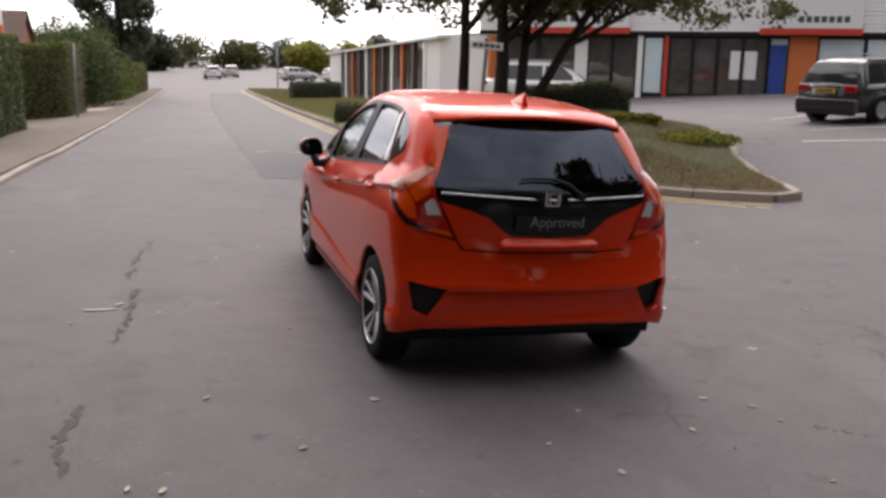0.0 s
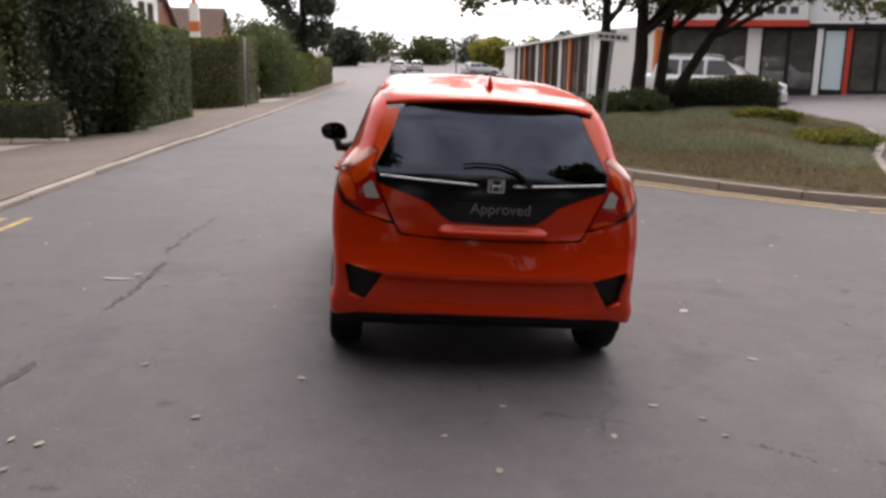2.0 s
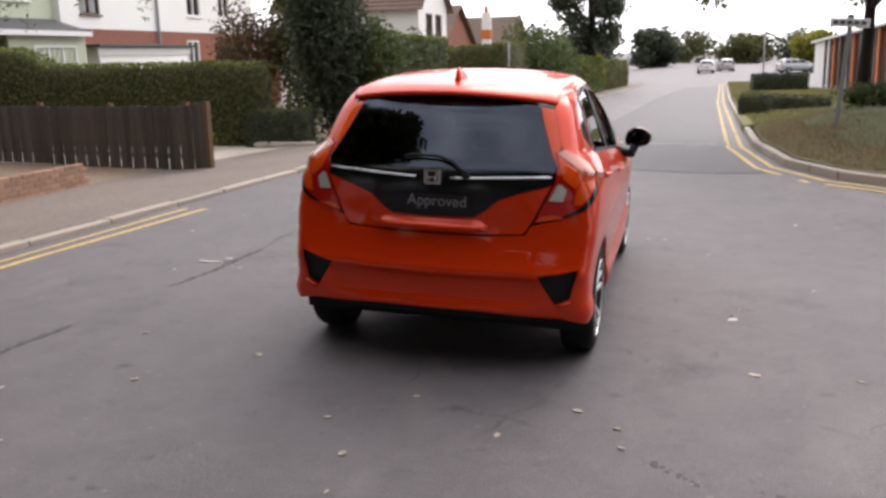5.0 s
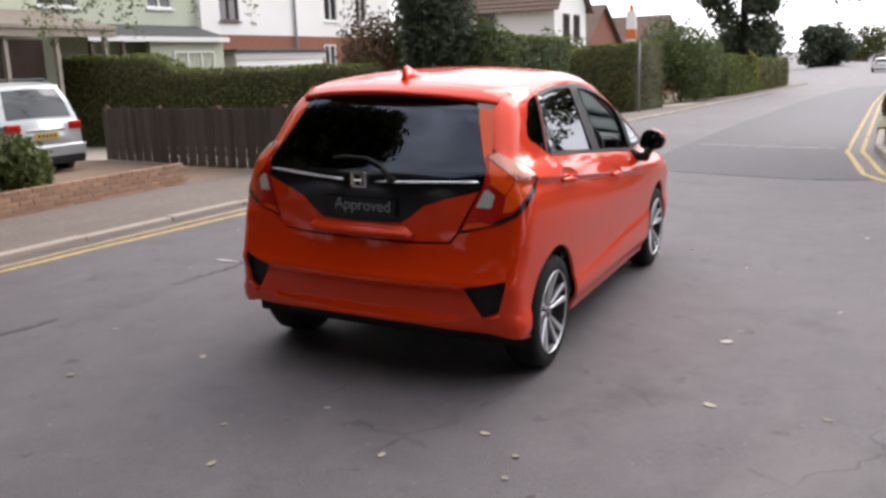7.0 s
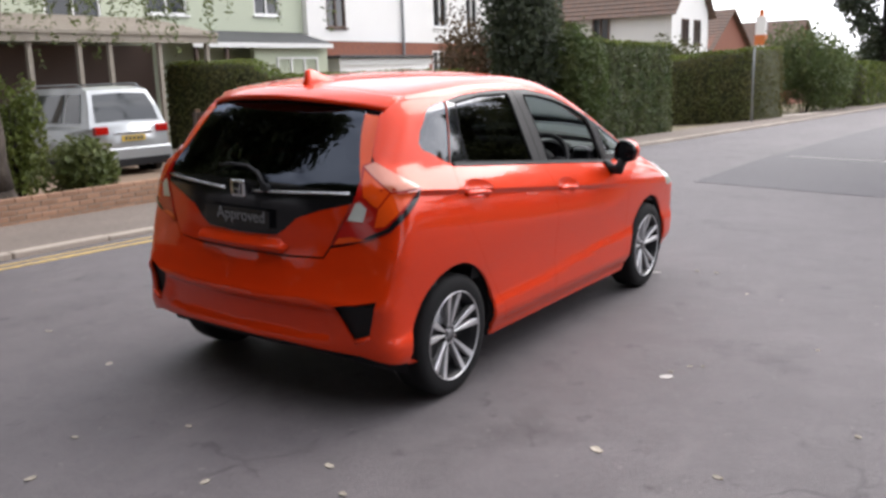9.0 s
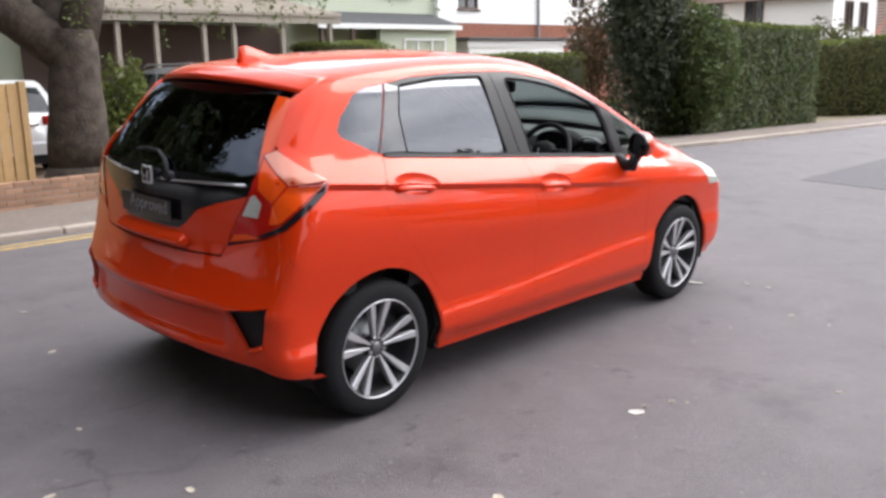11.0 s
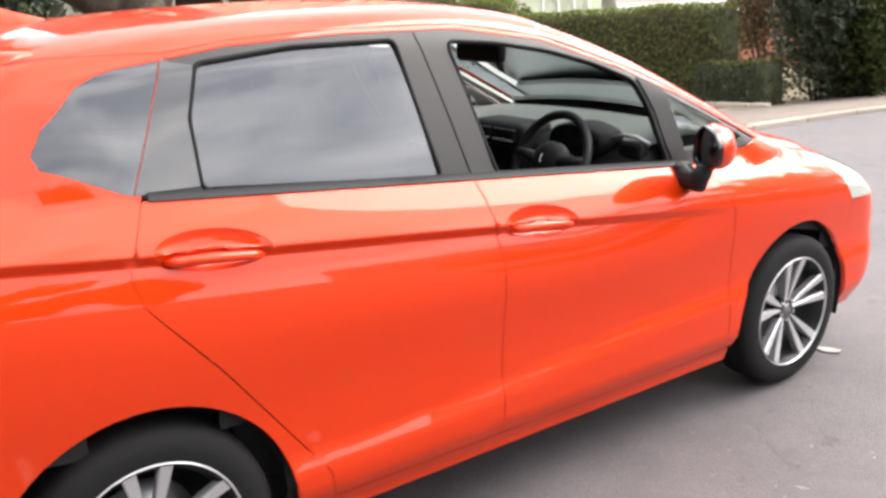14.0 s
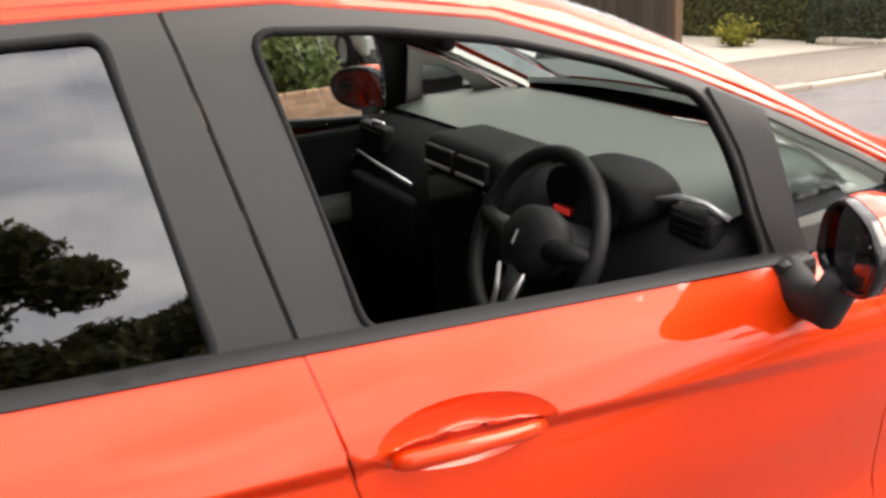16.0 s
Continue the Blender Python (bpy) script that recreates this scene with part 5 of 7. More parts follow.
def hedge(name, a, b, depth, height, label, material=None, density=170, size=0.07, top=None, step_top=None, base=None, rough=0.10, group=""):
    """A clipped hedge from a to b: a dark uneven core and a skin of leaves. step_top: (share, added height) of a higher end."""
    a, b = Vector(a), Vector(b)
    ln = (b - a).length
    t = (b - a).normalized()
    n = Vector((-t.y, t.x))
    mid = (a + b) / 2
    holder = thing(name, label, "hedge", Matrix.Translation((mid.x, mid.y, slope(mid.x, mid.y))) @ Euler((0, 0, math.atan2(t.y, t.x))).to_matrix().to_4x4(), group)

    def ground(x):
        p = mid + t * x
        return (base(p.x, p.y) if base else slope(p.x, p.y)) - slope(mid.x, mid.y)

    def hgt(x):
        add = 0.0
        if step_top:
            add = step_top[1] * ease(step_top[0] + 0.06, step_top[0] - 0.06, x / ln + 0.5)
        return ground(x) + height + add + 0.05 * noise.noise((x * 0.9, mid.y, 1)) * (1 + 4 * rough)
    # closed hull, darker than the leaves, that fills the hedge behind them
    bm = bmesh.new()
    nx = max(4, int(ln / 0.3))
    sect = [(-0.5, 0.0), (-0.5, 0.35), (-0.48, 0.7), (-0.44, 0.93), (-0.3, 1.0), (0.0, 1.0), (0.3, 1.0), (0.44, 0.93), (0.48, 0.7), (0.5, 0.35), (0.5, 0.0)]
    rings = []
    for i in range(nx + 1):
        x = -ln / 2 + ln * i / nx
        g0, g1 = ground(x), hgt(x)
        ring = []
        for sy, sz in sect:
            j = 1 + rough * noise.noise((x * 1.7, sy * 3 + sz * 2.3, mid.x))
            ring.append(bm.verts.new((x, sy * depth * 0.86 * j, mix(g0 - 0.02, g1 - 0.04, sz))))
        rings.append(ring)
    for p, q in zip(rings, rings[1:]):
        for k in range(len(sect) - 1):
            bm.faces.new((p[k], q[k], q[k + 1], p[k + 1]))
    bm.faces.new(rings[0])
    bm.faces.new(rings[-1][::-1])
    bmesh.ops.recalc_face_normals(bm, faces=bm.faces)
    part("hedge_core", bm, CORE, holder, "solid dark core under the leaves", True)
    pts, nor, tp, tn = [], [], [], []
    H = height + (step_top[1] if step_top else 0) * 0.5
    for _ in range(int(3.0 * density * ln * H)):
        for s in (-1, 1):
            x, k = rng.uniform(-ln / 2, ln / 2), rng.uniform(0.02, 1)
            g0, g1 = ground(x), hgt(x)
            y = s * depth * (0.5 - (0.06 * max(0, k - 0.7) / 0.3)) * (1 + rough * noise.noise((x * 1.7, s * 1.5 + k * 2.3, mid.x)))
            pts.append((x, y + s * rng.uniform(-0.03, 0.05), mix(g0, g1, k)))
            nor.append((0, s, 0.25))
    for _ in range(int(2.0 * density * depth * H)):
        for s in (-1, 1):
            k = rng.uniform(0.02, 1)
            pts.append((s * (ln / 2 + rng.uniform(-0.05, 0.06)), rng.uniform(-0.5, 0.5) * depth, mix(ground(s * ln / 2), hgt(s * ln / 2), k)))
            nor.append((s, 0, 0.25))
    for _ in range(int(density * ln * depth * 2.2)):
        x = rng.uniform(-ln / 2, ln / 2)
        tp.append((x, rng.uniform(-0.48, 0.48) * depth, hgt(x) + rng.uniform(-0.05, 0.07)))
        tn.append((0, 0, 1))
    leaves(pts, nor, size * 0.85, material or HEDGE, "hedge_leaves", holder, spread=0.45)
    leaves(tp, tn, size, top or HEDGE_TOP, "hedge_top_leaves", holder, "paler clipped top")
    return holder


def bush(name, x, y, rx, ry, height, label, material, n=2500, size=0.07, base=None, lobes=7, category="bush", z0=None):
    """A shrub: a few stems and uneven lobes of leaves with gaps."""
    z = (base(x, y) if base else slope(x, y)) if z0 is None else z0
    holder = thing(name, label, category, Matrix.Translation((x, y, z)))
    for k in range(5):
        a = rng.uniform(0, 6.28)
        bm = tube([(0.1 * math.cos(a), 0.1 * math.sin(a), -0.05), (rx * 0.3 * math.cos(a), ry * 0.3 * math.sin(a), height * 0.4), (rx * 0.5 * math.cos(a + 0.3), ry * 0.5 * math.sin(a + 0.3), height * 0.75)], [0.03, 0.02, 0.008], 6)
        part("stem", bm, DARK_BARK, holder, "", True)
    pts, nor = [], []
    cs = [(0.0, 0.0, 0.5, 0.5)] + [(rng.uniform(-0.5, 0.5), rng.uniform(-0.5, 0.5), rng.uniform(0.3, 0.74), rng.uniform(0.28, 0.5)) for _ in range(lobes)]
    while len(pts) < n:
        cx, cy, cz, cr = cs[rng.integers(len(cs))]
        d = rng.normal(0, 1, 3)
        d /= np.linalg.norm(d)
        r = cr * rng.uniform(0.55, 1.06)
        p = (cx * rx + d[0] * r * rx, cy * ry + d[1] * r * ry, height * (cz + d[2] * r * 0.95))
        if p[2] > 0.0:
            pts.append(p)
            nor.append(d)
    leaves(pts, nor, size, material, "foliage", holder)
    return holder


def clumps(centres, radii, per, flat=0.7):
    pts, nor = [], []
    for c, r in zip(centres, radii):
        d = rng.normal(0, 1, (per, 3))
        d /= np.linalg.norm(d, axis=1)[:, None]
        q = d * (r * rng.uniform(0.35, 1.1, per))[:, None]
        q[:, 2] *= flat
        pts.append(np.asarray(c) + q)
        nor.append(d)
    return np.concatenate(pts), np.concatenate(nor)


def limbs(start, direction, length, radius, depth, bm, ends, wander=0.35, droop=0.0, sides=8):
    """A limb that forks, with its tips collected in ends."""
    p, d = Vector(start), Vector(direction).normalized()
    pts, rad = [p.copy()], [radius]
    for i in range(4):
        d = (d + Vector(rng.normal(0, wander * 0.4, 3)) + Vector((0, 0, 0.06 - droop))).normalized()
        p = p + d * length / 4
        pts.append(p.copy())
        rad.append(radius * (1 - 0.11 * (i + 1)))
    tube(pts, rad, sides, bm)
    if depth == 0:
        ends += [tuple(pts[2]), tuple(pts[3]), tuple(pts[4])]
        return
    for k in range(3 if depth > 1 else 4):
        q = pts[2 + k % 3]
        a = Vector(rng.normal(0, 1, 3))
        nd = (d * 0.9 + a.normalized() * 0.85).normalized()
        limbs(q, nd, length * rng.uniform(0.55, 0.8), radius * 0.52, depth - 1, bm, ends, wander, droop, max(5, sides - 2))


def tree(name, x, y, label, stems, material, bark, leaf=0.13, clump=0.55, per=70, base=None, depth=2, droop=0.0, extra=(), clear=0.0, low=0.0):
    """stems: (start xyz from the foot, direction, length, radius)."""
    z = base(x, y) if base else slope(x, y)
    holder = thing(name, label, "tree", Matrix.Translation((x, y, z)))
    bm = bmesh.new()
    ends = []
    for s, d, ln, r in stems:
        tube([(s[0] * 1.1, s[1] * 1.1, -0.1), (s[0], s[1], 0.12), (s[0], s[1], 0.3)], [r * 1.5, r * 1.15, r], 12, bm)
        q = Vector((s[0], s[1], 0.3))
        dd = Vector(d).normalized()
        trunk = [q + dd * ln * k / 5 + Vector((noise.noise((k * 0.6, x, r * 50)) * 0.06, noise.noise((k * 0.6, y, r * 50)) * 0.06, 0)) for k in range(6)]
        tube(trunk, [r * (1 - 0.07 * k) for k in range(6)], 14, bm)
        for k in range(0 if clear else 4):
            a = 2 * math.pi * (k + rng.uniform(0, 0.6)) / 4
            limbs(trunk[3 + k % 3], (dd.x * 0.6 + math.cos(a), dd.y * 0.6 + math.sin(a), 0.75 - droop * 3), ln * 0.75, r * 0.55, depth - 1, bm, ends, droop=droop)
    part("trunk", bm, bark, holder, "", True)
    ends = [e for e in ends if e[2] > max(clear, low)] + list(extra)
    if ends:
        pts, nor = clumps(ends, [clump * rng.uniform(0.6, 1.3) for _ in ends], per)
        leaves(pts, nor, leaf, material, "crown", holder)
    return holder


def crown_tree(name, x, y, label, height, radius, material, bark=None, start=0.25, n=6000, leaf=0.28, tall=1.0, z0=None):
    """A tree seen from afar: trunk, limbs and an uneven crown of clumps."""
    holder = thing(name, label, "tree", Matrix.Translation((x, y, slope(x, y) if z0 is None else z0)), {"distant_tree": "distant trees", "mirrored_shade_tree": "street trees"}.get(name, ""))
    bm = tube([(0, 0, -0.2), (0.05, 0, height * 0.3), (0, 0.08, height * 0.6), (0.02, 0, height * 0.9)], [height * 0.028, height * 0.022, height * 0.014, height * 0.004], 10)
    for k in range(7):
        a = k * 2.4
        tube([(0, 0, height * (0.25 + 0.06 * k)), (math.cos(a) * radius * 0.4, math.sin(a) * radius * 0.4, height * (0.36 + 0.06 * k)), (math.cos(a) * radius * 0.75, math.sin(a) * radius * 0.75, height * (0.42 + 0.06 * k))], [height * 0.010, height * 0.007, height * 0.003], 6, bm)
    part("trunk", bm, bark or DARK_BARK, holder, "", True)
    cs, rs = [], []
    for k in range(34):
        h = rng.uniform(start + 0.08, 0.98)
        prof = math.sin(math.pi * min(1, max(0.08, (h - start) / (1.06 - start)))) ** 0.7
        a, r = rng.uniform(0, 6.28), radius * prof * rng.uniform(0.25, 0.85)
        cs.append((math.cos(a) * r, math.sin(a) * r, h * height))
        rs.append(radius * rng.uniform(0.22, 0.42))
    pts, nor = clumps(cs, rs, n // 34, 0.85)
    leaves(pts, nor, leaf, material, "crown", holder)
    return holder


# left of the road
hedge("hedge_behind_drive", (-16.2, 12.6), (-7.75, 13.36), 0.9, 1.85, "long clipped green hedge behind the driveway", step_top=(0.36, 0.42), density=120)
hedge("low_clipped_hedge", (-7.9, 12.95), (-6.6, 13.1), 0.85, 0.80, "low dark clipped hedge by the driveway", HOLLY, 260, 0.055, top=HEDGE)
bush("evergreen_shrub", -6.5, 14.3, 1.45, 1.25, 4.4, "tall dark evergreen shrub with leaves to the ground", HOLLY, 17000, 0.085, lobes=16)
bush("variegated_shrub", -5.85, 14.9, 1.0, 1.1, 2.7, "grey-green leafy shrub in front of the hedge", LAUREL, 11000, 0.075, lobes=14)
hedge("laurel_hedge", (-6.25, 15.0), (-6.05, 20.6), 1.2, 2.40, "tall green laurel hedge along the footway", LAUREL, 170, 0.08)
hedge("square_hedge", (-8.7, 28.6), (-4.85, 28.2), 3.2, 2.40, "square-cut brown-green hedge beside a driveway", HEDGE, 90, 0.09)
bush("roadside_shrub", -5.3, 36.2, 1.9, 2.6, 3.5, "large loose green shrub beyond the driveway", LAUREL, 9000, 0.11, lobes=16)
bush("roadside_shrub", -5.0, 39.5, 1.6, 2.4, 2.9, "loose green roadside shrub", LAUREL, 5000, 0.12, lobes=14)
hedge("roadside_hedge", (-4.9, 42.5), (-4.6, 52), 1.8, 2.1, "clipped yellow-green hedge beyond the shrubs", HEDGE_TOP, 40, 0.13)
hedge("roadside_hedge", (-4.7, 54), (-4.2, 70), 1.8, 2.0, "clipped dark hedge far along the road", HEDGE, 30, 0.15)
bush("yellow_shrub", -4.3, 53, 0.9, 0.9, 2.2, "small yellow-green shrub by the road", AUTUMN, 1500, 0.13)
crown_tree("roadside_tree", -4.3, 50, "tall dense dark green tree behind the hedges", 11.5, 2.6, HOLLY, start=0.16, n=13000, leaf=0.20)
bush("garden_tree", -9.6, 19.5, 1.5, 1.5, 4.6, "yellow-green garden tree behind the hedge", MAPLE, 6000, 0.11, lobes=14, category="tree")
bush("brown_shrub", -11.2, 19.5, 1.7, 1.7, 3.4, "brown twiggy garden shrub", BROWN_TWIG, 5000, 0.09, lobes=12)
bush("garden_shrub", -9.0, 31.5, 2.0, 1.5, 3.3, "green garden shrub behind the square hedge", MAPLE, 4500, 0.12, lobes=12)
bush("garden_shrub", -8.8, 23.5, 1.6, 1.6, 2.8, "green garden shrub between the hedges", LAUREL, 3500, 0.12, lobes=12)
bush("wall_shrub", -8.45, 4.45, 0.7, 0.85, 1.02, "loose pale green shrub behind a low brick wall", PALE_LEAF, 2800, 0.075, lobes=9)
bush("forecourt_bush", -10.3, 4.4, 0.5, 0.55, 1.9, "tall loose yellow-green bush between two parked cars", HEDGE_TOP, 3200, 0.065, lobes=12)
bush("dark_tree", -15.6, 2.2, 2.0, 2.6, 5.2, "dense dark green tree behind the parked cars", HOLLY, 12000, 0.12, lobes=16, category="tree")
bush("drive_plant", -8.6, 11.6, 0.5, 0.5, 0.6, "small yellow-green plant beside the driveway", AUTUMN, 500, 0.06)
FAR = 1.5
far_row = [(-9, 92, 8.0, 5.5, HOLLY), (-3, 100, 7.0, 4.5, HOLLY), (-20, 85, 8, 6, MAPLE), (-32, 95, 9, 7, MAPLE), (8, 118, 6.0, 6, MAPLE), (13, 92, 5.6, 4.2, AUTUMN), (19, 96, 5.8, 4.6, AUTUMN), (24, 90, 4.4, 4, LAUREL),
           (30, 130, 8.5, 5, HOLLY), (36, 110, 6.5, 6, MAPLE), (48, 115, 7.5, 7, HOLLY), (60, 105, 7, 7, MAPLE), (0, 135, 7, 9, MAPLE), (-14, 125, 8, 9, MAPLE), (18, 140, 7, 9, HOLLY), (-46, 80, 10, 8, MAPLE), (-60, 60, 10, 8, MAPLE), (-42, 40, 8, 6, MAPLE)]
for x, y, hh, rr, mt in far_row:
    crown_tree("distant_tree", x * FAR, y * FAR, {"clipped_hedge_leaves": "", "dark_evergreen_leaves": "distant dark green rounded tree", "tree_leaves": "distant green leafy tree", "yellow_green_leaves": "distant yellow-green rounded tree", "laurel_leaves": "distant green rounded bush tree"}[mt.name],
               hh * 0.78, rr * 1.1, mt, start=0.02, n=3400, leaf=0.55)
# big forked tree behind the low wall, with hanging twigs
big = tree("forked_tree", -9.6, 3.35, "thick grey-brown trunk forking above the wall, drooping leaves", [((0, 0, 0), (0.03, 0.02, 1), 2.0, 0.47)], PALE_LEAF, BARK, leaf=0.10, clump=0.5, per=40, depth=3, droop=0.02, clear=3.6)
bm = bmesh.new()
tips = []
limbs((0.05, 0.05, 2.0), (0.12, 0.42, 1.0), 3.0, 0.32, 2, bm, tips, 0.3)
limbs((-0.05, -0.05, 2.0), (-0.2, -0.8, 0.6), 3.0, 0.34, 2, bm, tips, 0.3)
limbs((0.0, 0.0, 2.1), (-0.6, 0.1, 0.8), 3.2, 0.24, 2, bm, tips, 0.3)
part("fork", bm, BARK, big, "", True)
tips = [q for q in tips if q[2] > 3.3]
pts, nor = clumps(tips, [0.6] * len(tips), 70)
leaves(pts, nor, 0.10, PALE_LEAF, "crown", big)
pts = []
for k in range(190):
    x0, y0, z0 = rng.uniform(-5.5, 1.6), rng.uniform(-1.5, 6.6), rng.uniform(3.4, 5.2)
    drop = rng.uniform(0.4, 1.4)
    for j in range(34):
        u = rng.uniform(0, 1)
        pts.append((x0 + rng.normal(0, 0.05) + 0.1 * u, y0 + rng.normal(0, 0.05), z0 - drop * u))
leaves(pts, [(0, 0, 0.4)] * len(pts), 0.05, PALE_LEAF, "hanging_foliage", big, "thin hanging twigs with pale leaves", long=2.2)

# bank on the right
BASE = lambda x, y: slope(x, y) + bank(x, y)
tree("bank_tree", 5.5, 14.1, "dark several-stemmed tree with broad leaves on the bank",
     [((-0.15, 0.0), (-0.03, 0, 1), 2.3, 0.17), ((0.25, 0.05), (0.10, 0.02, 1), 2.3, 0.13), ((0.45, -0.15), (0.55, -0.25, 1), 2.6, 0.12)], MAPLE, DARK_BARK, leaf=0.10, clump=0.44, per=85, base=BASE, depth=3, low=2.5,
     extra=[(rng.uniform(-4.6, 5.0), rng.uniform(-3.5, 3.0), rng.uniform(2.25, 4.3)) for _ in range(100)])
tree("bank_tree", 4.83, 15.35, "single dark upright tree trunk with broad leaves", [((0, 0), (0.0, 0.0, 1), 2.9, 0.135)], MAPLE, DARK_BARK, leaf=0.10, clump=0.46, per=90, base=BASE, depth=3, low=2.75)
hedge("bank_hedge", (6.0, 14.75), (8.3, 13.75), 0.85, 0.66, "low dark clipped hedge on the bank", HOLLY, 240, 0.06, top=HEDGE, base=BASE)
hedge("verge_hedge", (3.0, 20.1), (3.15, 20.8), 0.7, 0.55, "small dark clipped hedge on the grass verge", HOLLY, 240, 0.06, top=HEDGE, base=BASE)
hedge("verge_hedge", (3.4, 21.6), (5.2, 23.2), 0.5, 0.40, "small dark clipped hedge on the grass verge", HOLLY, 240, 0.06, top=HEDGE, base=BASE)
hedge("verge_hedge", (4.6, 44.0), (7.2, 44.2), 1.2, 0.85, "square dark clipped hedge on the far verge", HOLLY, 120, 0.08, top=HOLLY, base=BASE)
bush("yellow_ground_plant", 7.0, 8.9, 0.9, 0.7, 0.27, "low bright yellow-green plant at the bank's edge", AUTUMN, 3600, 0.05, base=BASE)
bush("yellow_ground_plant", 6.6, 10.6, 0.8, 0.6, 0.24, "low yellow-green plant near the bank's edge", AUTUMN, 3000, 0.05, base=BASE)
bush("bank_shrub", 4.7, 13.4, 1.3, 0.6, 0.55, "low green shrub on the bank", LAUREL, 1800, 0.07, base=BASE)


def blades(name, label, poly, n, size, material, where, upright=1.0, category="grass"):
    x0, x1 = min(p[0] for p in poly), max(p[0] for p in poly)
    y0, y1 = min(p[1] for p in poly), max(p[1] for p in poly)
    pts = []
    while len(pts) < n:
        x, y = rng.uniform(x0, x1), rng.uniform(y0, y1)
        if inside((x, y), poly) and where(x, y) > rng.uniform(0, 1):
            pts.append((x, y, BASE(x, y) + 0.03))
    c = np.array(pts)
    h = size * rng.uniform(0.5, 1.5, n)
    a = rng.uniform(0, 6.28, n)
    lean = rng.normal(0, 0.45, (n, 2)) * h[:, None] / upright
    w = size * 0.16
    du = np.stack([np.cos(a) * w, np.sin(a) * w, np.zeros(n)], 1)
    v = np.stack([c - du, c + du, c + np.stack([lean[:, 0], lean[:, 1], h], 1)], 1).reshape(-1, 3)
    me = bpy.data.meshes.new(name)
    me.from_pydata(v.tolist(), [], (np.arange(n)[:, None] * 3 + np.array([[0, 1, 2]])).tolist())
    me.materials.append(material)
    return tagged(new(name, me), label, category, kind="stuff")


blades("ground_cover", "matted brown-green ground cover on the bank", IN_ISLAND, 110000, 0.065, BROWN_GRASS, lambda x, y: 1.0 if y < 15 else 0.1, 0.8, "ground cover")
blades("grey_plants", "tufts of grey-green grassy plants on the bank", IN_ISLAND, 52000, 0.085, GREY_GREEN, lambda x, y: ease(0.05, 0.35, noise.noise((x * 0.6, y * 0.6, 5)) + 0.25 * ease(1.2, 2.2, near_line(x, y, KERB_R))) if y < 17 and near_line(x, y, KERB_R) > 0.9 else 0.0, 1.0, "ground cover")
blades("verge_grass", "short yellow-green grass on the verge", IN_ISLAND, 60000, 0.07, GREEN_GRASS, lambda x, y: 0.9 if y > 15 else (0.15 if y > 8.5 else 0.0), 1.0)
surface("lawn", [(2.5, 15.5), (7.9, 17.5), (7.7, 45), (3.6, 45)], 0, LAWN, "dry yellow-green lawn on the verge", "lawn", step=0.8, top=lambda x, y: slope(x, y) + bank(x, y) + 0.035, sides=0.15)

# trees behind and beside the camera: mirrored in the car's windows, and blocking skylight
# several are added or enlarged, unseen, to darken the car's tail and near road
for x, y, hh, rr in ((-9.2, -4.6, 16.5, 5.6), (-15, -1.5, 12, 4.5), (-9.5, -13, 13, 5.0), (-19, -9, 11, 5), (-3.0, -11.2, 12, 4.8), (3.8, -11.6, 11.5, 4.8), (9.4, -5.4, 12.5, 3.8), (11.5, -13, 12, 5.0), (18, -12, 9, 4.5), (-2, -21, 14, 6), (22.5, 1.2, 9.6, 3.9), (25.5, 7.0, 6.0, 2.6), (27, -14, 8, 5)):
    crown_tree("mirrored_shade_tree", x, y, "broad leafy dark green tree out of view, mirrored and shading the car", hh, rr, MAPLE, start=0.06, n=32000, leaf=0.27)

# ---- buildings ----
RENDER_WHITE = mat("white_render", (0.85, 0.84, 0.82), rough=0.9, vary=0.06, scale=20, big=0.06, big_scale=0.5, bump=0.2, bump_scale=60)
RENDER_GREEN = mat("pale_green_render", (0.50, 0.54, 0.42), rough=0.9, vary=0.08, scale=20, big=0.08, big_scale=0.5, bump=0.2, bump_scale=60)
BRICK = mat("red_brown_brick", (0.30, 0.115, 0.07), rough=0.9, vary=0.25, scale=14, second=(0.24, 0.10, 0.07), bump=0.3, bump_scale=50)
WALL_BRICK = mat("buff_pink_brick", (0.34, 0.20, 0.13), rough=0.9, vary=0.22, scale=22, piece=0.22, bump=0.35, bump_scale=70)
MORTAR = mat("grey_mortar", (0.26, 0.22, 0.18), rough=0.95, vary=0.2, scale=40)
ROOF_TILE = mat("brown_roof_tiles", (0.16, 0.10, 0.075), rough=0.85, vary=0.25, scale=9, second=(0.12, 0.09, 0.075), island=0.2, bump=0.3, bump_scale=40)
SLATE = mat("dark_grey_roofing", (0.06, 0.062, 0.066), rough=0.7, vary=0.2, scale=12)
UPVC = mat("white_frame", (0.78, 0.78, 0.77), rough=0.45, vary=0.04, scale=20)
BROWN_FRAME = mat("brown_frame", (0.10, 0.06, 0.045), rough=0.6, vary=0.15, scale=20)
DARK_GLASS = mat("dark_window_glass", (0.02, 0.023, 0.026), rough=0.06, coat=0.4)
GREY_GLASS = mat("shopfront_glass", (0.075, 0.072, 0.068), rough=0.05, coat=0.5, vary=0.75, scale=1.6, mid=0.5, mid_scale=2.2)
BLUE_FILM = mat("pale_blue_window_film", (0.62, 0.76, 0.80), rough=0.3, vary=0.06, scale=6)
RED_TRIM = mat("red_fascia_paint", (0.55, 0.05, 0.025), rough=0.5, vary=0.06, scale=20)
ORANGE_WALL = mat("orange_wall_paint", (0.60, 0.17, 0.045), rough=0.7, vary=0.08, scale=12)
BLUE_BANNER = mat("blue_banner", (0.02, 0.06, 0.30), rough=0.6, vary=0.1, scale=10)
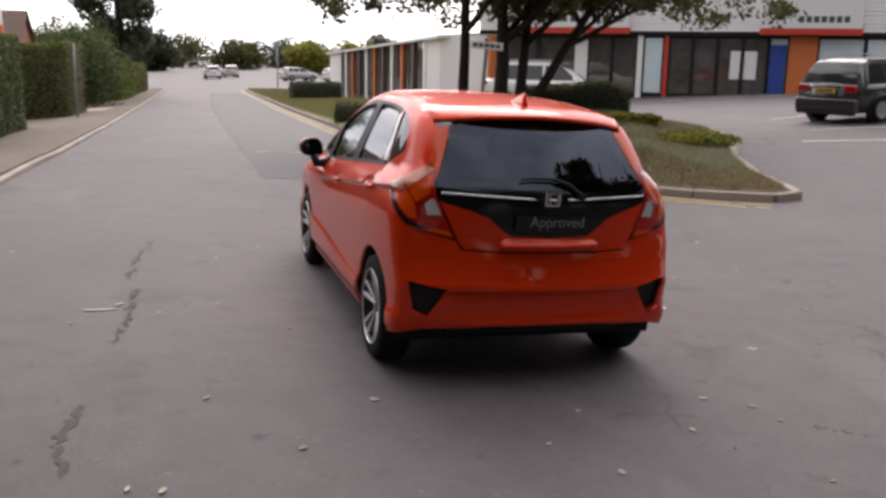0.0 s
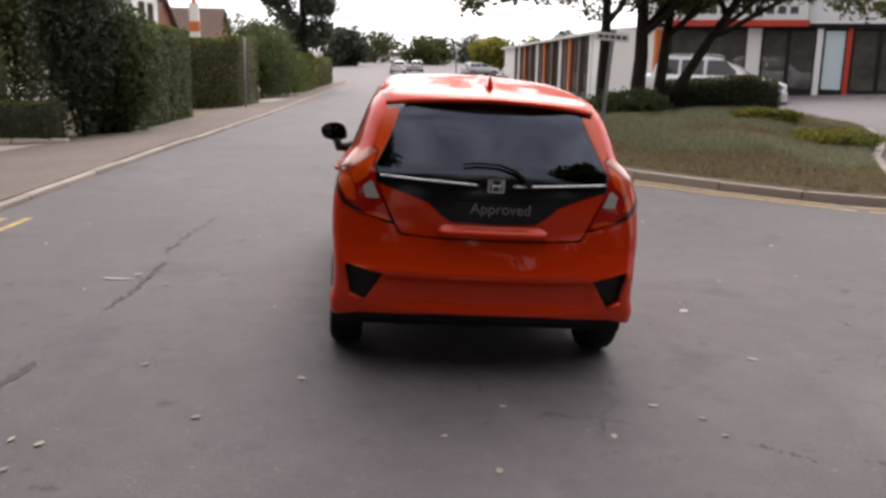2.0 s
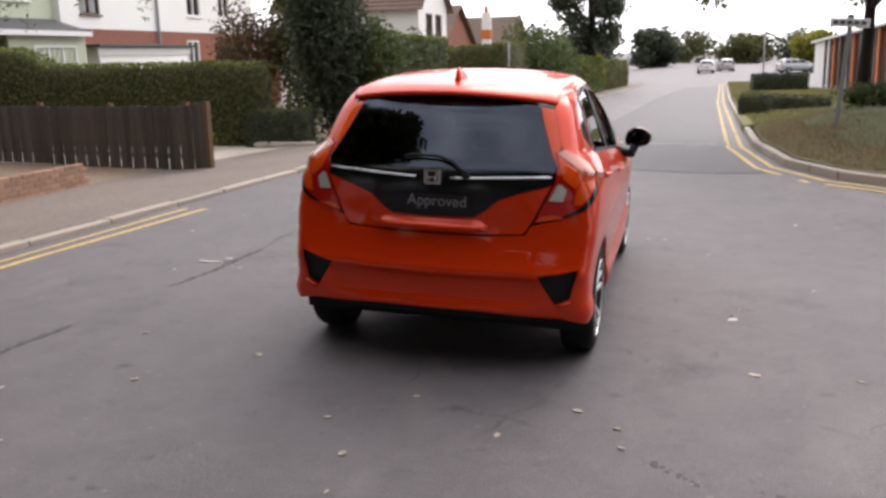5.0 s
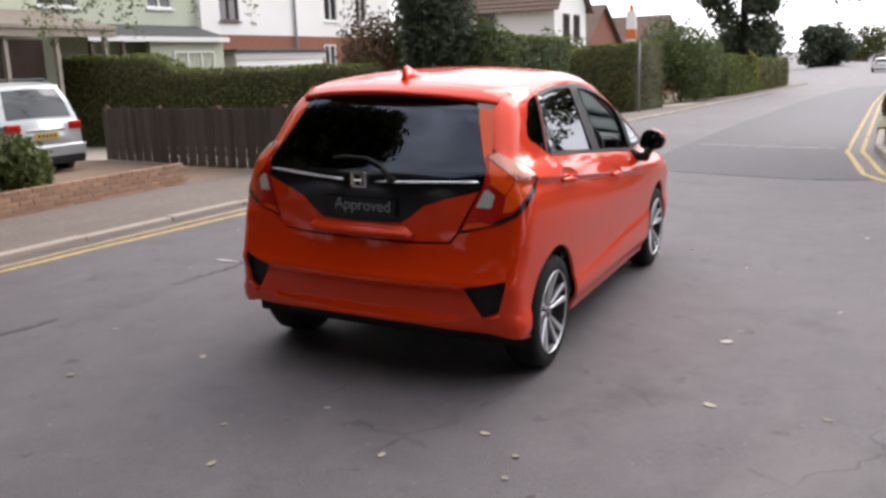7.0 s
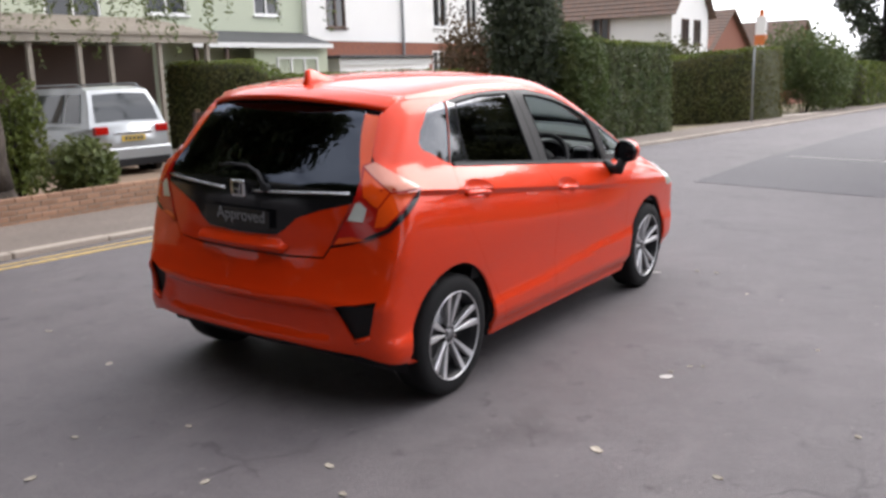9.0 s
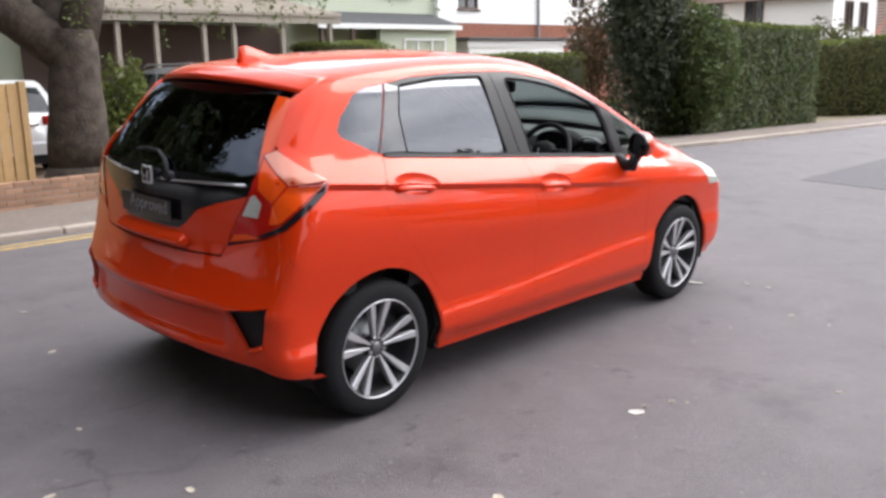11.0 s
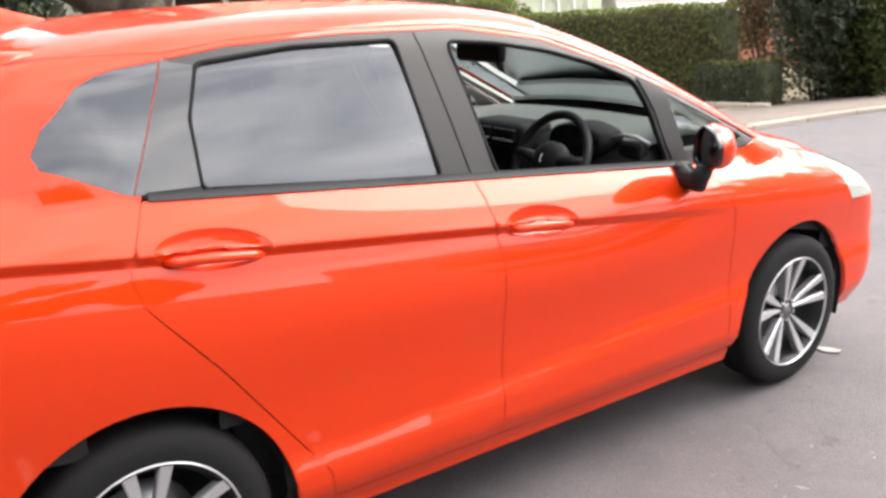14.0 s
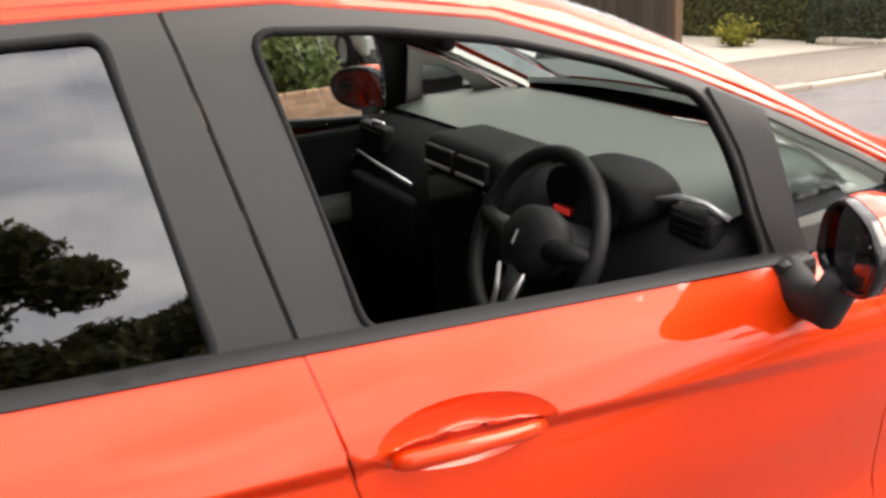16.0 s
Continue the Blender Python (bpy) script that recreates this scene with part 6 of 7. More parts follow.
CLADDING = mat("white_ribbed_cladding", (0.90, 0.91, 0.92), rough=0.5, vary=0.06, scale=14)
SIGN_GREY = mat("pale_grey_sign_box", (0.74, 0.77, 0.76), rough=0.45, vary=0.06, scale=12)
DARK_PRINT = mat("dark_sign_print", (0.06, 0.07, 0.075), rough=0.6)
PAPER = mat("white_paper", (0.78, 0.78, 0.79), rough=0.8)
GREY_STEEL = mat("grey_painted_steel", (0.28, 0.29, 0.30), rough=0.5, metal=0.4, vary=0.15, scale=20)
PALE_TIMBER = mat("pale_new_timber", (0.45, 0.29, 0.13), rough=0.8, vary=0.2, scale=14, piece=0.15, bump=0.2, bump_scale=60)
OLD_TIMBER = mat("weathered_dark_timber", (0.085, 0.068, 0.058), rough=0.9, vary=0.3, scale=16, piece=0.28, bump=0.3, bump_scale=60)
POST_TIMBER = mat("brown_post_timber", (0.14, 0.085, 0.05), rough=0.9, vary=0.25, scale=18, bump=0.3, bump_scale=60)


def window(parent, centre, wide, high, frame_material, name="window", depth=0.09, bars=1, face="X", glass=None, facing=1):
    """A window in a wall that faces +x (face X) or +y: frame, sill, glazing bars and a pane for each light."""
    x, y, z = centre
    w = thing(name, "", "")
    w.parent = parent
    w.location = centre
    if face == "Y":
        w.rotation_euler = (0, 0, radians(90))
    if facing < 0:
        w.rotation_euler = (0, 0, w.rotation_euler[2] + radians(180))
    t = 0.06
    bm = bmesh.new()
    for a in ((-depth, -wide / 2, -high / 2, 0.03, wide / 2, -high / 2 + t), (-depth, -wide / 2, high / 2 - t, 0.03, wide / 2, high / 2),
              (-depth, -wide / 2, -high / 2 + t, 0.03, -wide / 2 + t, high / 2 - t), (-depth, wide / 2 - t, -high / 2 + t, 0.03, wide / 2, high / 2 - t)):
        box(*a, bm=bm)
    for k in range(bars):
        yy = -wide / 2 + wide * (k + 1) / (bars + 1)
        box(-depth, yy - 0.03, -high / 2 + t, 0.028, yy + 0.03, high / 2 - t, bm=bm)
    part("window_frame", bm, frame_material, w)
    for k in range(bars + 1):
        y0 = -wide / 2 + wide * k / (bars + 1) + 0.035
        y1 = -wide / 2 + wide * (k + 1) / (bars + 1) - 0.035
        part("pane", box(-0.03, y0, -high / 2 + t, -0.02, y1, high / 2 - t), glass or DARK_GLASS, w)
    part("window_sill", box(-0.02, -wide / 2 - 0.06, -high / 2 - 0.06, 0.12, wide / 2 + 0.06, -high / 2 - 0.003, 0.01), frame_material, w)
    return w


def wall_with_holes(x0, x1, ya, yb, za, zb, holes):
    """A wall that faces +x, with openings (y0, z0, y1, z1) cut through."""
    bm = bmesh.new()
    ys = sorted({ya, yb, *[h[0] for h in holes], *[h[2] for h in holes]})
    zs = sorted({za, zb, *[h[1] for h in holes], *[h[3] for h in holes]})
    solid = {(i, j): not any(h[0] <= ys[i] + 1e-6 and h[2] >= ys[i + 1] - 1e-6 and h[1] <= zs[j] + 1e-6 and h[3] >= zs[j + 1] - 1e-6 for h in holes) for i in range(len(ys) - 1) for j in range(len(zs) - 1)}
    at = {}

    def v(x, i, j):
        if (x, i, j) not in at:
            at[x, i, j] = bm.verts.new((x, ys[i], zs[j]))
        return at[x, i, j]
    for (i, j), full in solid.items():
        if not full:
            continue
        for x in (x0, x1):
            bm.faces.new((v(x, i, j), v(x, i + 1, j), v(x, i + 1, j + 1), v(x, i, j + 1)))
        for other, a, b in (((i - 1, j), (i, j), (i, j + 1)), ((i + 1, j), (i + 1, j), (i + 1, j + 1)), ((i, j - 1), (i, j), (i + 1, j)), ((i, j + 1), (i, j + 1), (i + 1, j + 1))):
            if not solid.get(other, False):
                bm.faces.new((v(x0, *a), v(x1, *a), v(x1, *b), v(x0, *b)))
    bmesh.ops.recalc_face_normals(bm, faces=bm.faces)
    return bm


def tiled_roof(parent, y0, y1, x_low, z_low, x_high, z_high, name="roof"):
    """One pitch of a roof, with a row of lapped tiles for each course."""
    bm = bmesh.new()
    n = 16
    prev = None
    for k in range(n + 1):
        xa, za = mix(x_low, x_high, k / n), mix(z_low, z_high, k / n)
        for dz in (0.0, 0.045):
            row = [bm.verts.new((xa, y, za + dz)) for y in (y0, y1)]
            if prev:
                bm.faces.new((prev[0], prev[1], row[1], row[0]))
            prev = row
    bmesh.ops.recalc_face_normals(bm, faces=bm.faces)
    return part(name, bm, ROOF_TILE, parent, "brown tiled roof")


# white house with brick base and garage
X = -17.0
zg = slope(X, 20)
white_house = thing("white_house", "white rendered house with a red brick ground floor", "house")
upper = [(19.7, 3.2, 20.7, 4.5), (26.0, 3.35, 27.0, 4.6), (28.4, 3.35, 29.3, 4.6)]
low = [(25.9, 1.55, 26.75, 2.45)]
part("wall", wall_with_holes(X - 0.3, X, 18.75, 31.4, 2.75, 7.0, upper), RENDER_WHITE, white_house, "white rendered upper wall")
part("brick_wall", wall_with_holes(X - 0.32, X - 0.02, 18.75, 31.4, zg - 0.4, 2.747, low), BRICK, white_house, "red brick lower wall")
part("side_wall", box(X - 9, 31.1, zg - 0.4, X - 0.3, 31.4, 7.0), RENDER_WHITE, white_house)
part("side_wall", box(X - 9, 18.75, zg - 0.4, X - 0.3, 19.0, 7.0), RENDER_WHITE, white_house)
part("back_wall", box(X - 9.3, 18.75, zg - 0.4, X - 9, 31.4, 7.0), RENDER_WHITE, white_house)
tiled_roof(white_house, 18.4, 31.8, X + 0.4, 6.9, X - 4.6, 9.6)
tiled_roof(white_house, 18.4, 31.8, X - 9.7, 6.9, X - 4.6, 9.6)
for y0, z0, y1, z1 in upper:
    window(white_house, (X - 0.05, (y0 + y1) / 2, (z0 + z1) / 2), y1 - y0, z1 - z0, BROWN_FRAME if y0 < 22 else UPVC)
for y0, z0, y1, z1 in low:
    window(white_house, (X - 0.05, (y0 + y1) / 2, (z0 + z1) / 2), y1 - y0, z1 - z0, UPVC)
part("drain_pipe", tube([(X + 0.07, 23.9, zg), (X + 0.07, 23.9, 6.9)], 0.05), GREY_STEEL, white_house)
garage = thing("garage", "white flat-roofed garage with a pale panelled door", "garage")
part("wall", box(X + 0.003, 19.2, zg - 0.4, X + 0.9, 24.3, 2.15), RENDER_WHITE, garage)
part("flat_roof", box(X + 0.003, 19.0, 2.153, X + 1.1, 24.5, 2.25, 0.02), SLATE, garage, "dark flat roof edge")
part("fascia", box(X + 0.903, 19.1, 1.93, X + 0.96, 24.4, 2.148), UPVC, garage, "white fascia board")
door = part("garage_door", box(X + 0.903, 19.5, zg - 0.1, X + 0.95, 22.8, 1.72), UPVC, garage, "white panelled garage door")
for k in range(7):
    part("panel_rib", box(X + 0.951, 19.55, zg + 0.05 + 0.25 * k, X + 0.965, 22.75, zg + 0.26 + 0.25 * k, 0.006), UPVC, door)
part("gutter", box(X + 0.903, 22.95, 1.60, X + 1.06, 24.45, 1.69, 0.02), UPVC, garage)

# pale green house with a lean-to
green_house = thing("green_house", "pale green rendered house with a dark lean-to roof", "house")
gu = [(9.6, 3.2, 11.2, 4.6), (12.6, 3.4, 14.0, 4.7), (16.6, 3.5, 17.7, 4.7)]
gl = [(15.9, 0.9, 17.6, 2.0)]
part("wall", wall_with_holes(X - 0.5, X - 0.2, 5.0, 18.745, zg - 0.4, 7.0, gu + gl), RENDER_GREEN, green_house, "pale green rendered wall")
part("side_wall", box(X - 9, 5.0, zg - 0.4, X - 0.5, 5.3, 7.0), RENDER_GREEN, green_house)
part("back_wall", box(X - 9.3, 5.0, zg - 0.4, X - 9, 18.7, 7.0), RENDER_GREEN, green_house)
tiled_roof(green_house, 4.7, 18.9, X + 0.2, 6.9, X - 4.8, 9.6)
tiled_roof(green_house, 4.7, 18.9, X - 9.8, 6.9, X - 4.8, 9.6)
for y0, z0, y1, z1 in gu + gl:
    window(green_house, (X - 0.25, (y0 + y1) / 2, (z0 + z1) / 2), y1 - y0, z1 - z0, UPVC)
lean = thing("lean_to", "dark sloping lean-to roof with white fascia boards", "lean-to")
bm = bmesh.new()
vs = [bm.verts.new(q) for q in ((X - 0.19, 13.0, 3.0), (X - 0.19, 18.6, 3.0), (X + 1.1, 18.6, 2.62), (X + 1.1, 13.0, 2.62), (X - 0.19, 13.0, 2.9), (X - 0.19, 18.6, 2.9), (X + 1.1, 18.6, 2.52), (X + 1.1, 13.0, 2.52))]
for f in ((0, 1, 2, 3), (7, 6, 5, 4), (3, 2, 6, 7), (0, 3, 7, 4), (1, 5, 6, 2)):
    bm.faces.new([vs[k] for k in f])
part("roof", bm, SLATE, lean, "dark felt roof")
part("fascia", box(X + 1.103, 12.95, 2.46, X + 1.14, 18.65, 2.60), UPVC, lean, "white fascia board")
part("front_wall", box(X + 0.75, 15.4, zg - 0.3, X + 0.9, 18.6, 2.5), RENDER_GREEN, lean)
window(lean, (X + 0.92, 17.2, 1.75), 1.8, 0.9, UPVC, bars=2)
for y in (13.1, 14.2):
    part("post", box(X + 0.95, y, zg - 0.3, X + 1.05, y + 0.1, 2.5), BROWN_FRAME, lean)
GREY_BROWN = mat("weathered_grey_brown_paint", (0.34, 0.30, 0.25), rough=0.9, vary=0.25, scale=9, big=0.15, big_scale=1.5)
car_port = thing("car_port", "weathered carport with a sloping roof on pale posts", "carport")
bm = bmesh.new()
rows = []
for k in range(9):
    xx, zz = mix(X - 0.19, X + 2.3, k / 8), mix(3.25, 2.74, k / 8)
    for dz in (0.03, 0.0):
        rows.append([bm.verts.new((xx, yy, zz + dz)) for yy in (5.4, 12.8)])
for p, q in zip(rows, rows[1:]):
    bm.faces.new((p[0], q[0], q[1], p[1]))
under = [bm.verts.new(q) for q in ((X + 2.3, 5.4, 2.68), (X + 2.3, 12.8, 2.68), (X - 0.19, 12.8, 3.15), (X - 0.19, 5.4, 3.15))]
bm.faces.new((rows[-1][0], under[0], under[1], rows[-1][1]))
bm.faces.new(under)
bmesh.ops.recalc_face_normals(bm, faces=bm.faces)
part("roof", bm, GREY_BROWN, car_port, "weathered sloping tiled roof")
part("fascia", box(X + 2.203, 5.4, 2.5, X + 2.25, 12.8, 2.74), GREY_BROWN, car_port)
for y in (5.6, 6.7, 7.6, 8.8, 9.6, 11.0, 12.5):
    part("post", box(X + 2.05, y, zg - 0.3, X + 2.15, y + 0.1, 2.545), GREY_BROWN, car_port)
part("back_panel", box(X - 0.19, 5.6, zg - 0.3, X - 0.10, 12.6, 2.545), BROWN_FRAME, car_port, "dark boarded back")


def gable_house(name, label, x0, x1, y0, y1, z0, eave, ridge, wall_material, holes_y):
    """A house whose gable faces the road side (+x) with its ridge along x."""
    hs = thing(name, label, "house")
    my = (y0 + y1) / 2
    for x in (x0, x1):
        bm = bmesh.new()
        s = 1 if x == x1 else -1
        a = [bm.verts.new(q) for q in ((x, y0, z0), (x, y1, z0), (x, y1, eave), (x, my, ridge), (x, y0, eave))]
        b = [bm.verts.new((v.co.x - 0.25 * s, v.co.y, v.co.z)) for v in a]
        bm.faces.new(a)
        bm.faces.new(b[::-1])
        for k in range(5):
            bm.faces.new((a[k], b[k], b[(k + 1) % 5], a[(k + 1) % 5]))
        bmesh.ops.recalc_face_normals(bm, faces=bm.faces)
        part("gable_wall", bm, wall_material, hs)
    part("side_wall", box(x0 + 0.253, y0, z0, x1 - 0.253, y0 + 0.25, eave), wall_material, hs)
    part("side_wall", box(x0 + 0.253, y1 - 0.25, z0, x1 - 0.253, y1, eave), wall_material, hs)
    for s, yl in ((-1, y0), (1, y1)):
        bm = bmesh.new()
        prev = None
        for k in range(15):
            ya, za = mix(yl + 0.35 * s, my, k / 14), mix(eave - 0.25, ridge + 0.05, k / 14)
            for dz in (0.0, 0.05):
                row = [bm.verts.new((x, ya, za + dz)) for x in (x0 - 0.3, x1 + 0.3)]
                if prev:
                    bm.faces.new((prev[0], prev[1], row[1], row[0]))
                prev = row
        bmesh.ops.recalc_face_normals(bm, faces=bm.faces)
        part("roof", bm, ROOF_TILE, hs, "brown tiled roof")
    for y, z, w, h in holes_y:
        window(hs, (x1 + 0.04, y, z), w, h, BROWN_FRAME)
    return hs


h2 = gable_house("gabled_house", "white rendered house with brown gabled roof", -17.0, -10.2, 33.8, 38.6, -0.9, 3.9, 6.3, RENDER_WHITE, [(35.4, 3.0, 0.8, 1.1), (37.0, 3.0, 0.8, 1.1)])
for x in (-15.2, -13.4):
    window(h2, (x, 33.76, 3.2), 0.8, 1.1, BROWN_FRAME, face="Y", facing=-1)
h3 = gable_house("tiled_house", "low house with a long brown tiled roof", -24, -12.5, 46, 54, -1.0, 2.4, 4.6, BRICK, [])
h4 = gable_house("tiled_house", "low house with a long brown tiled roof", -20, -10.5, 56, 63, -1.2, 2.2, 4.2, BRICK, [])
chim = part("chimney", box(-10.55, 48.1, 2.0, -10.05, 48.6, 4.1, 0.02), RENDER_WHITE, h3, "slim white rendered chimney stack")
part("chimney_band", box(-10.58, 48.07, 2.55, -10.02, 48.63, 3.1, 0.01), ORANGE_WALL, chim, "orange band")
for k in (0.2, 0.5):
    part("chimney_pot", lathe([(0.10, 0.0), (0.12, 0.02), (0.09, 0.10), (0.085, 0.34), (0.10, 0.36), (0.06, 0.36)], 14, "Z"), ORANGE_WALL, chim).matrix_basis = Matrix.Translation((-10.3, 48.0 + k, 4.1))
part("chimney_foot", box(-10.6, 48.0, -1.0, -10.0, 48.7, 1.997), BRICK, h3)

# showroom on the right: a local frame along its front (x along, y away from the road)
A = Vector((16.8, 26.55, 0))
D = Vector((0.819, -0.574, 0))
SHOP = Matrix.Translation((A.x, A.y, 0.40)) @ Euler((0, 0, math.atan2(D.y, D.x))).to_matrix().to_4x4()
showroom = thing("car_showroom", "low white showroom with glass front and orange-red trim", "showroom", SHOP)
GL = 2.36
U = lambda px: (px - 1170) * 0.02335


def shop_box(name, a, b, z0, z1, y0, y1, material, label="", bevel=0.0, parent=None):
    return part(name, box(a, y0, z0, b, y1, z1, bevel), material, parent or showroom, label)


for a, b, mt, nm, lb in ((1020, 1042, RENDER_WHITE, "pier", "white pier"), (1126, 1135, RENDER_WHITE, "pier", "white pier"), (1170, 1177, RED_TRIM, "pier", "narrow red pier"),
                         (1366, 1408, ORANGE_WALL, "pier", "orange painted pier"), (872, 892, RENDER_WHITE, "pier", "white pier")):
    shop_box(nm, U(a), U(b), -0.5, GL, -0.02, 0.35, mt, lb, 0.01)
for a, b, mt, n, nm in ((892, 1020, GREY_GLASS, 2, "shop_window"), (1042, 1126, GREY_GLASS, 2, "shop_door"), (1135, 1170, BLUE_FILM, 1, "shop_window"), (1177, 1335, GREY_GLASS, 4, "shop_window"),
                        (1335, 1366, BLUE_FILM, 1, "shop_door"), (1408, 1900, BLUE_FILM, 7, "shop_window")):
    for k in range(n):
        x0, x1 = mix(U(a), U(b), k / n), mix(U(a), U(b), (k + 1) / n)
        w = thing(nm, "", "")
        w.parent = showroom
        bm = bmesh.new()
        for q in ((x0 + 0.003, -0.5, x0 + 0.07, GL), (x1 - 0.07, -0.5, x1 - 0.003, GL), (x0 + 0.07, GL - 0.09, x1 - 0.07, GL), (x0 + 0.07, -0.5, x1 - 0.07, 0.16)):
            box(q[0], 0.02, q[1], q[2], 0.12, q[3], bm=bm)
        part("window_frame", bm, BLACK, w, "dark window frame")
        part("pane", box(x0 + 0.07, 0.06, 0.163, x1 - 0.07, 0.07, GL - 0.093), mt, w)
shop_box("fascia", U(850), U(1900), GL + 0.003, GL + 0.16, -0.10, 0.35, BLACK, "dark lintel over the glass", 0.01)
cl = bmesh.new()
for k in range(9):
    box(U(850), -0.13 + 0.012 * (k % 2), GL + 0.165 + 0.15 * k, U(1900), 0.3, GL + 0.30 + 0.15 * k, bm=cl)
part("cladding", cl, CLADDING, showroom, "white horizontal ribbed cladding")
for a, b in ((890, 1112), (1320, 1468)):
    sb = shop_box("sign_box", U(a), U(b), GL + 0.28, GL + 1.35, -0.42, -0.135, SIGN_GREY, "pale grey sign box", 0.02)
    shop_box("sign_strip", U(a) - 0.03, U(b) + 0.03, GL + 0.05, GL + 0.275, -0.44, -0.135, RED_TRIM, "red strip under the sign", 0.01)
    if a == 890:
        for k in range(11):
            shop_box("sign_bar", U(905 + 18 * k), U(917 + 18 * k), GL + 0.50, GL + 0.76, -0.428, -0.421, DARK_PRINT)
    else:
        for k in range(7):
            shop_box("sign_bar", U(1375 + 11 * k), U(1383 + 11 * k), GL + 0.50, GL + 0.72, -0.428, -0.421, DARK_PRINT)
shop_box("roof", U(850), U(1900), GL + 1.52, GL + 1.65, -0.2, 14.0, SLATE, "flat roof")
# near-black colour stands in for the unlit depth of the room
shop_box("back_wall", U(850), U(1900), -0.6, GL + 1.5, 3.2, 3.4, LINER, "interior back wall, its dimness painted near-black")
for k in range(5):
    shop_box("display_board", U(1195 + 34 * k), U(1215 + 34 * k), 0.2, 1.1 + 0.3 * (k % 2), 1.6, 1.7, (PAPER, SIGN_GREY, RED_TRIM)[k % 3])
poster = tagged(link("window_poster", box(U(1277), 0.045, 0.75, U(1318), 0.056, 1.80), PAPER), "plain white paper poster on the glass", "poster")
poster.matrix_basis = SHOP
banner = tagged(link("shop_banner", box(U(1338), -0.04, 0.20, U(1362), -0.02, 2.05, 0.006), BLUE_BANNER), "narrow dark blue upright banner", "banner")
banner.matrix_basis = SHOP
# wing along the road
wing = thing("showroom_wing", "long low white wing with orange piers and glazing", "building")
P0, P1 = Vector((9.6, 33.0)), Vector((9.5, 60.5))
bays = 13
for k in range(bays):
    y0, y1 = mix(P0.y, P1.y, k / bays), mix(P0.y, P1.y, (k + 1) / bays)
    gz = slope(9.6, (y0 + y1) / 2) - 0.05
    ez = mix(2.62, 1.95, (k + 0.5) / bays)
    if k in (0, 11, 12):
        part("wall_panel", box(9.6, y0 + 0.02, gz - 0.3, 9.9, y1 - 0.02, ez), RENDER_WHITE, wing, "white wall panel")
        continue
    part("pier", box(9.55, y0, gz - 0.3, 9.9, y0 + 0.45, ez, 0.01), (ORANGE_WALL, RENDER_WHITE, BROWN_FRAME)[k % 3], wing, "painted pier")
    w = thing("window", "", "")
    w.parent = wing
    bm = bmesh.new()
    for q in ((y0 + 0.452, gz - 0.3, y0 + 0.53, ez), (y1 - 0.08, gz - 0.3, y1 - 0.003, ez), (y0 + 0.53, gz - 0.3, y1 - 0.08, gz + 0.25), (y0 + 0.53, ez - 0.1, y1 - 0.08, ez), ((y0 + y1) / 2 + 0.2, gz + 0.25, (y0 + y1) / 2 + 0.27, ez - 0.1)):
        box(9.64, q[0], q[1], 9.74, q[2], q[3], bm=bm)
    part("window_frame", bm, BROWN_FRAME, w)
    part("pane", box(9.68, y0 + 0.53, gz + 0.25, 9.69, y1 - 0.08, ez - 0.1), GREY_GLASS, w)
bm = bmesh.new()
vs = [bm.verts.new(q) for q in ((9.35, 32.6, 2.72), (9.35, 60.8, 2.0), (16.5, 60.8, 2.6), (16.5, 32.6, 3.3), (9.35, 32.6, 2.60), (9.35, 60.8, 1.88), (16.5, 60.8, 2.4), (16.5, 32.6, 3.1))]
for f in ((0, 3, 2, 1), (4, 5, 6, 7), (0, 1, 5, 4), (1, 2, 6, 5), (3, 0, 4, 7)):
    bm.faces.new([vs[k] for k in f])
bmesh.ops.recalc_face_normals(bm, faces=bm.faces)
part("roof", bm, UPVC, wing, "shallow pale roof")
part("end_wall", box(9.9, 60.3, -1.4, 16.3, 60.5, 2.0), RENDER_WHITE, wing)
bm = bmesh.new()
vs = [bm.verts.new(q) for q in ((9.6, 33.0, -0.6), (11.35, 30.4, -0.4), (11.35, 30.4, 2.75), (9.6, 33.0, 2.6), (9.9, 33.2, -0.6), (11.6, 30.6, -0.4), (11.6, 30.6, 2.75), (9.9, 33.2, 2.6))]
for f in ((0, 1, 2, 3), (7, 6, 5, 4), (3, 2, 6, 7), (0, 4, 5, 1), (1, 5, 6, 2), (0, 3, 7, 4)):
    bm.faces.new([vs[k] for k in f])
bmesh.ops.recalc_face_normals(bm, faces=bm.faces)
part("end_pier", bm, RENDER_WHITE, wing, "white end wall")
part("end_strip", box(10.95, 30.30, -0.5, 11.60, 30.62, 2.70, 0.01), ORANGE_WALL, wing, "narrow orange end strip")

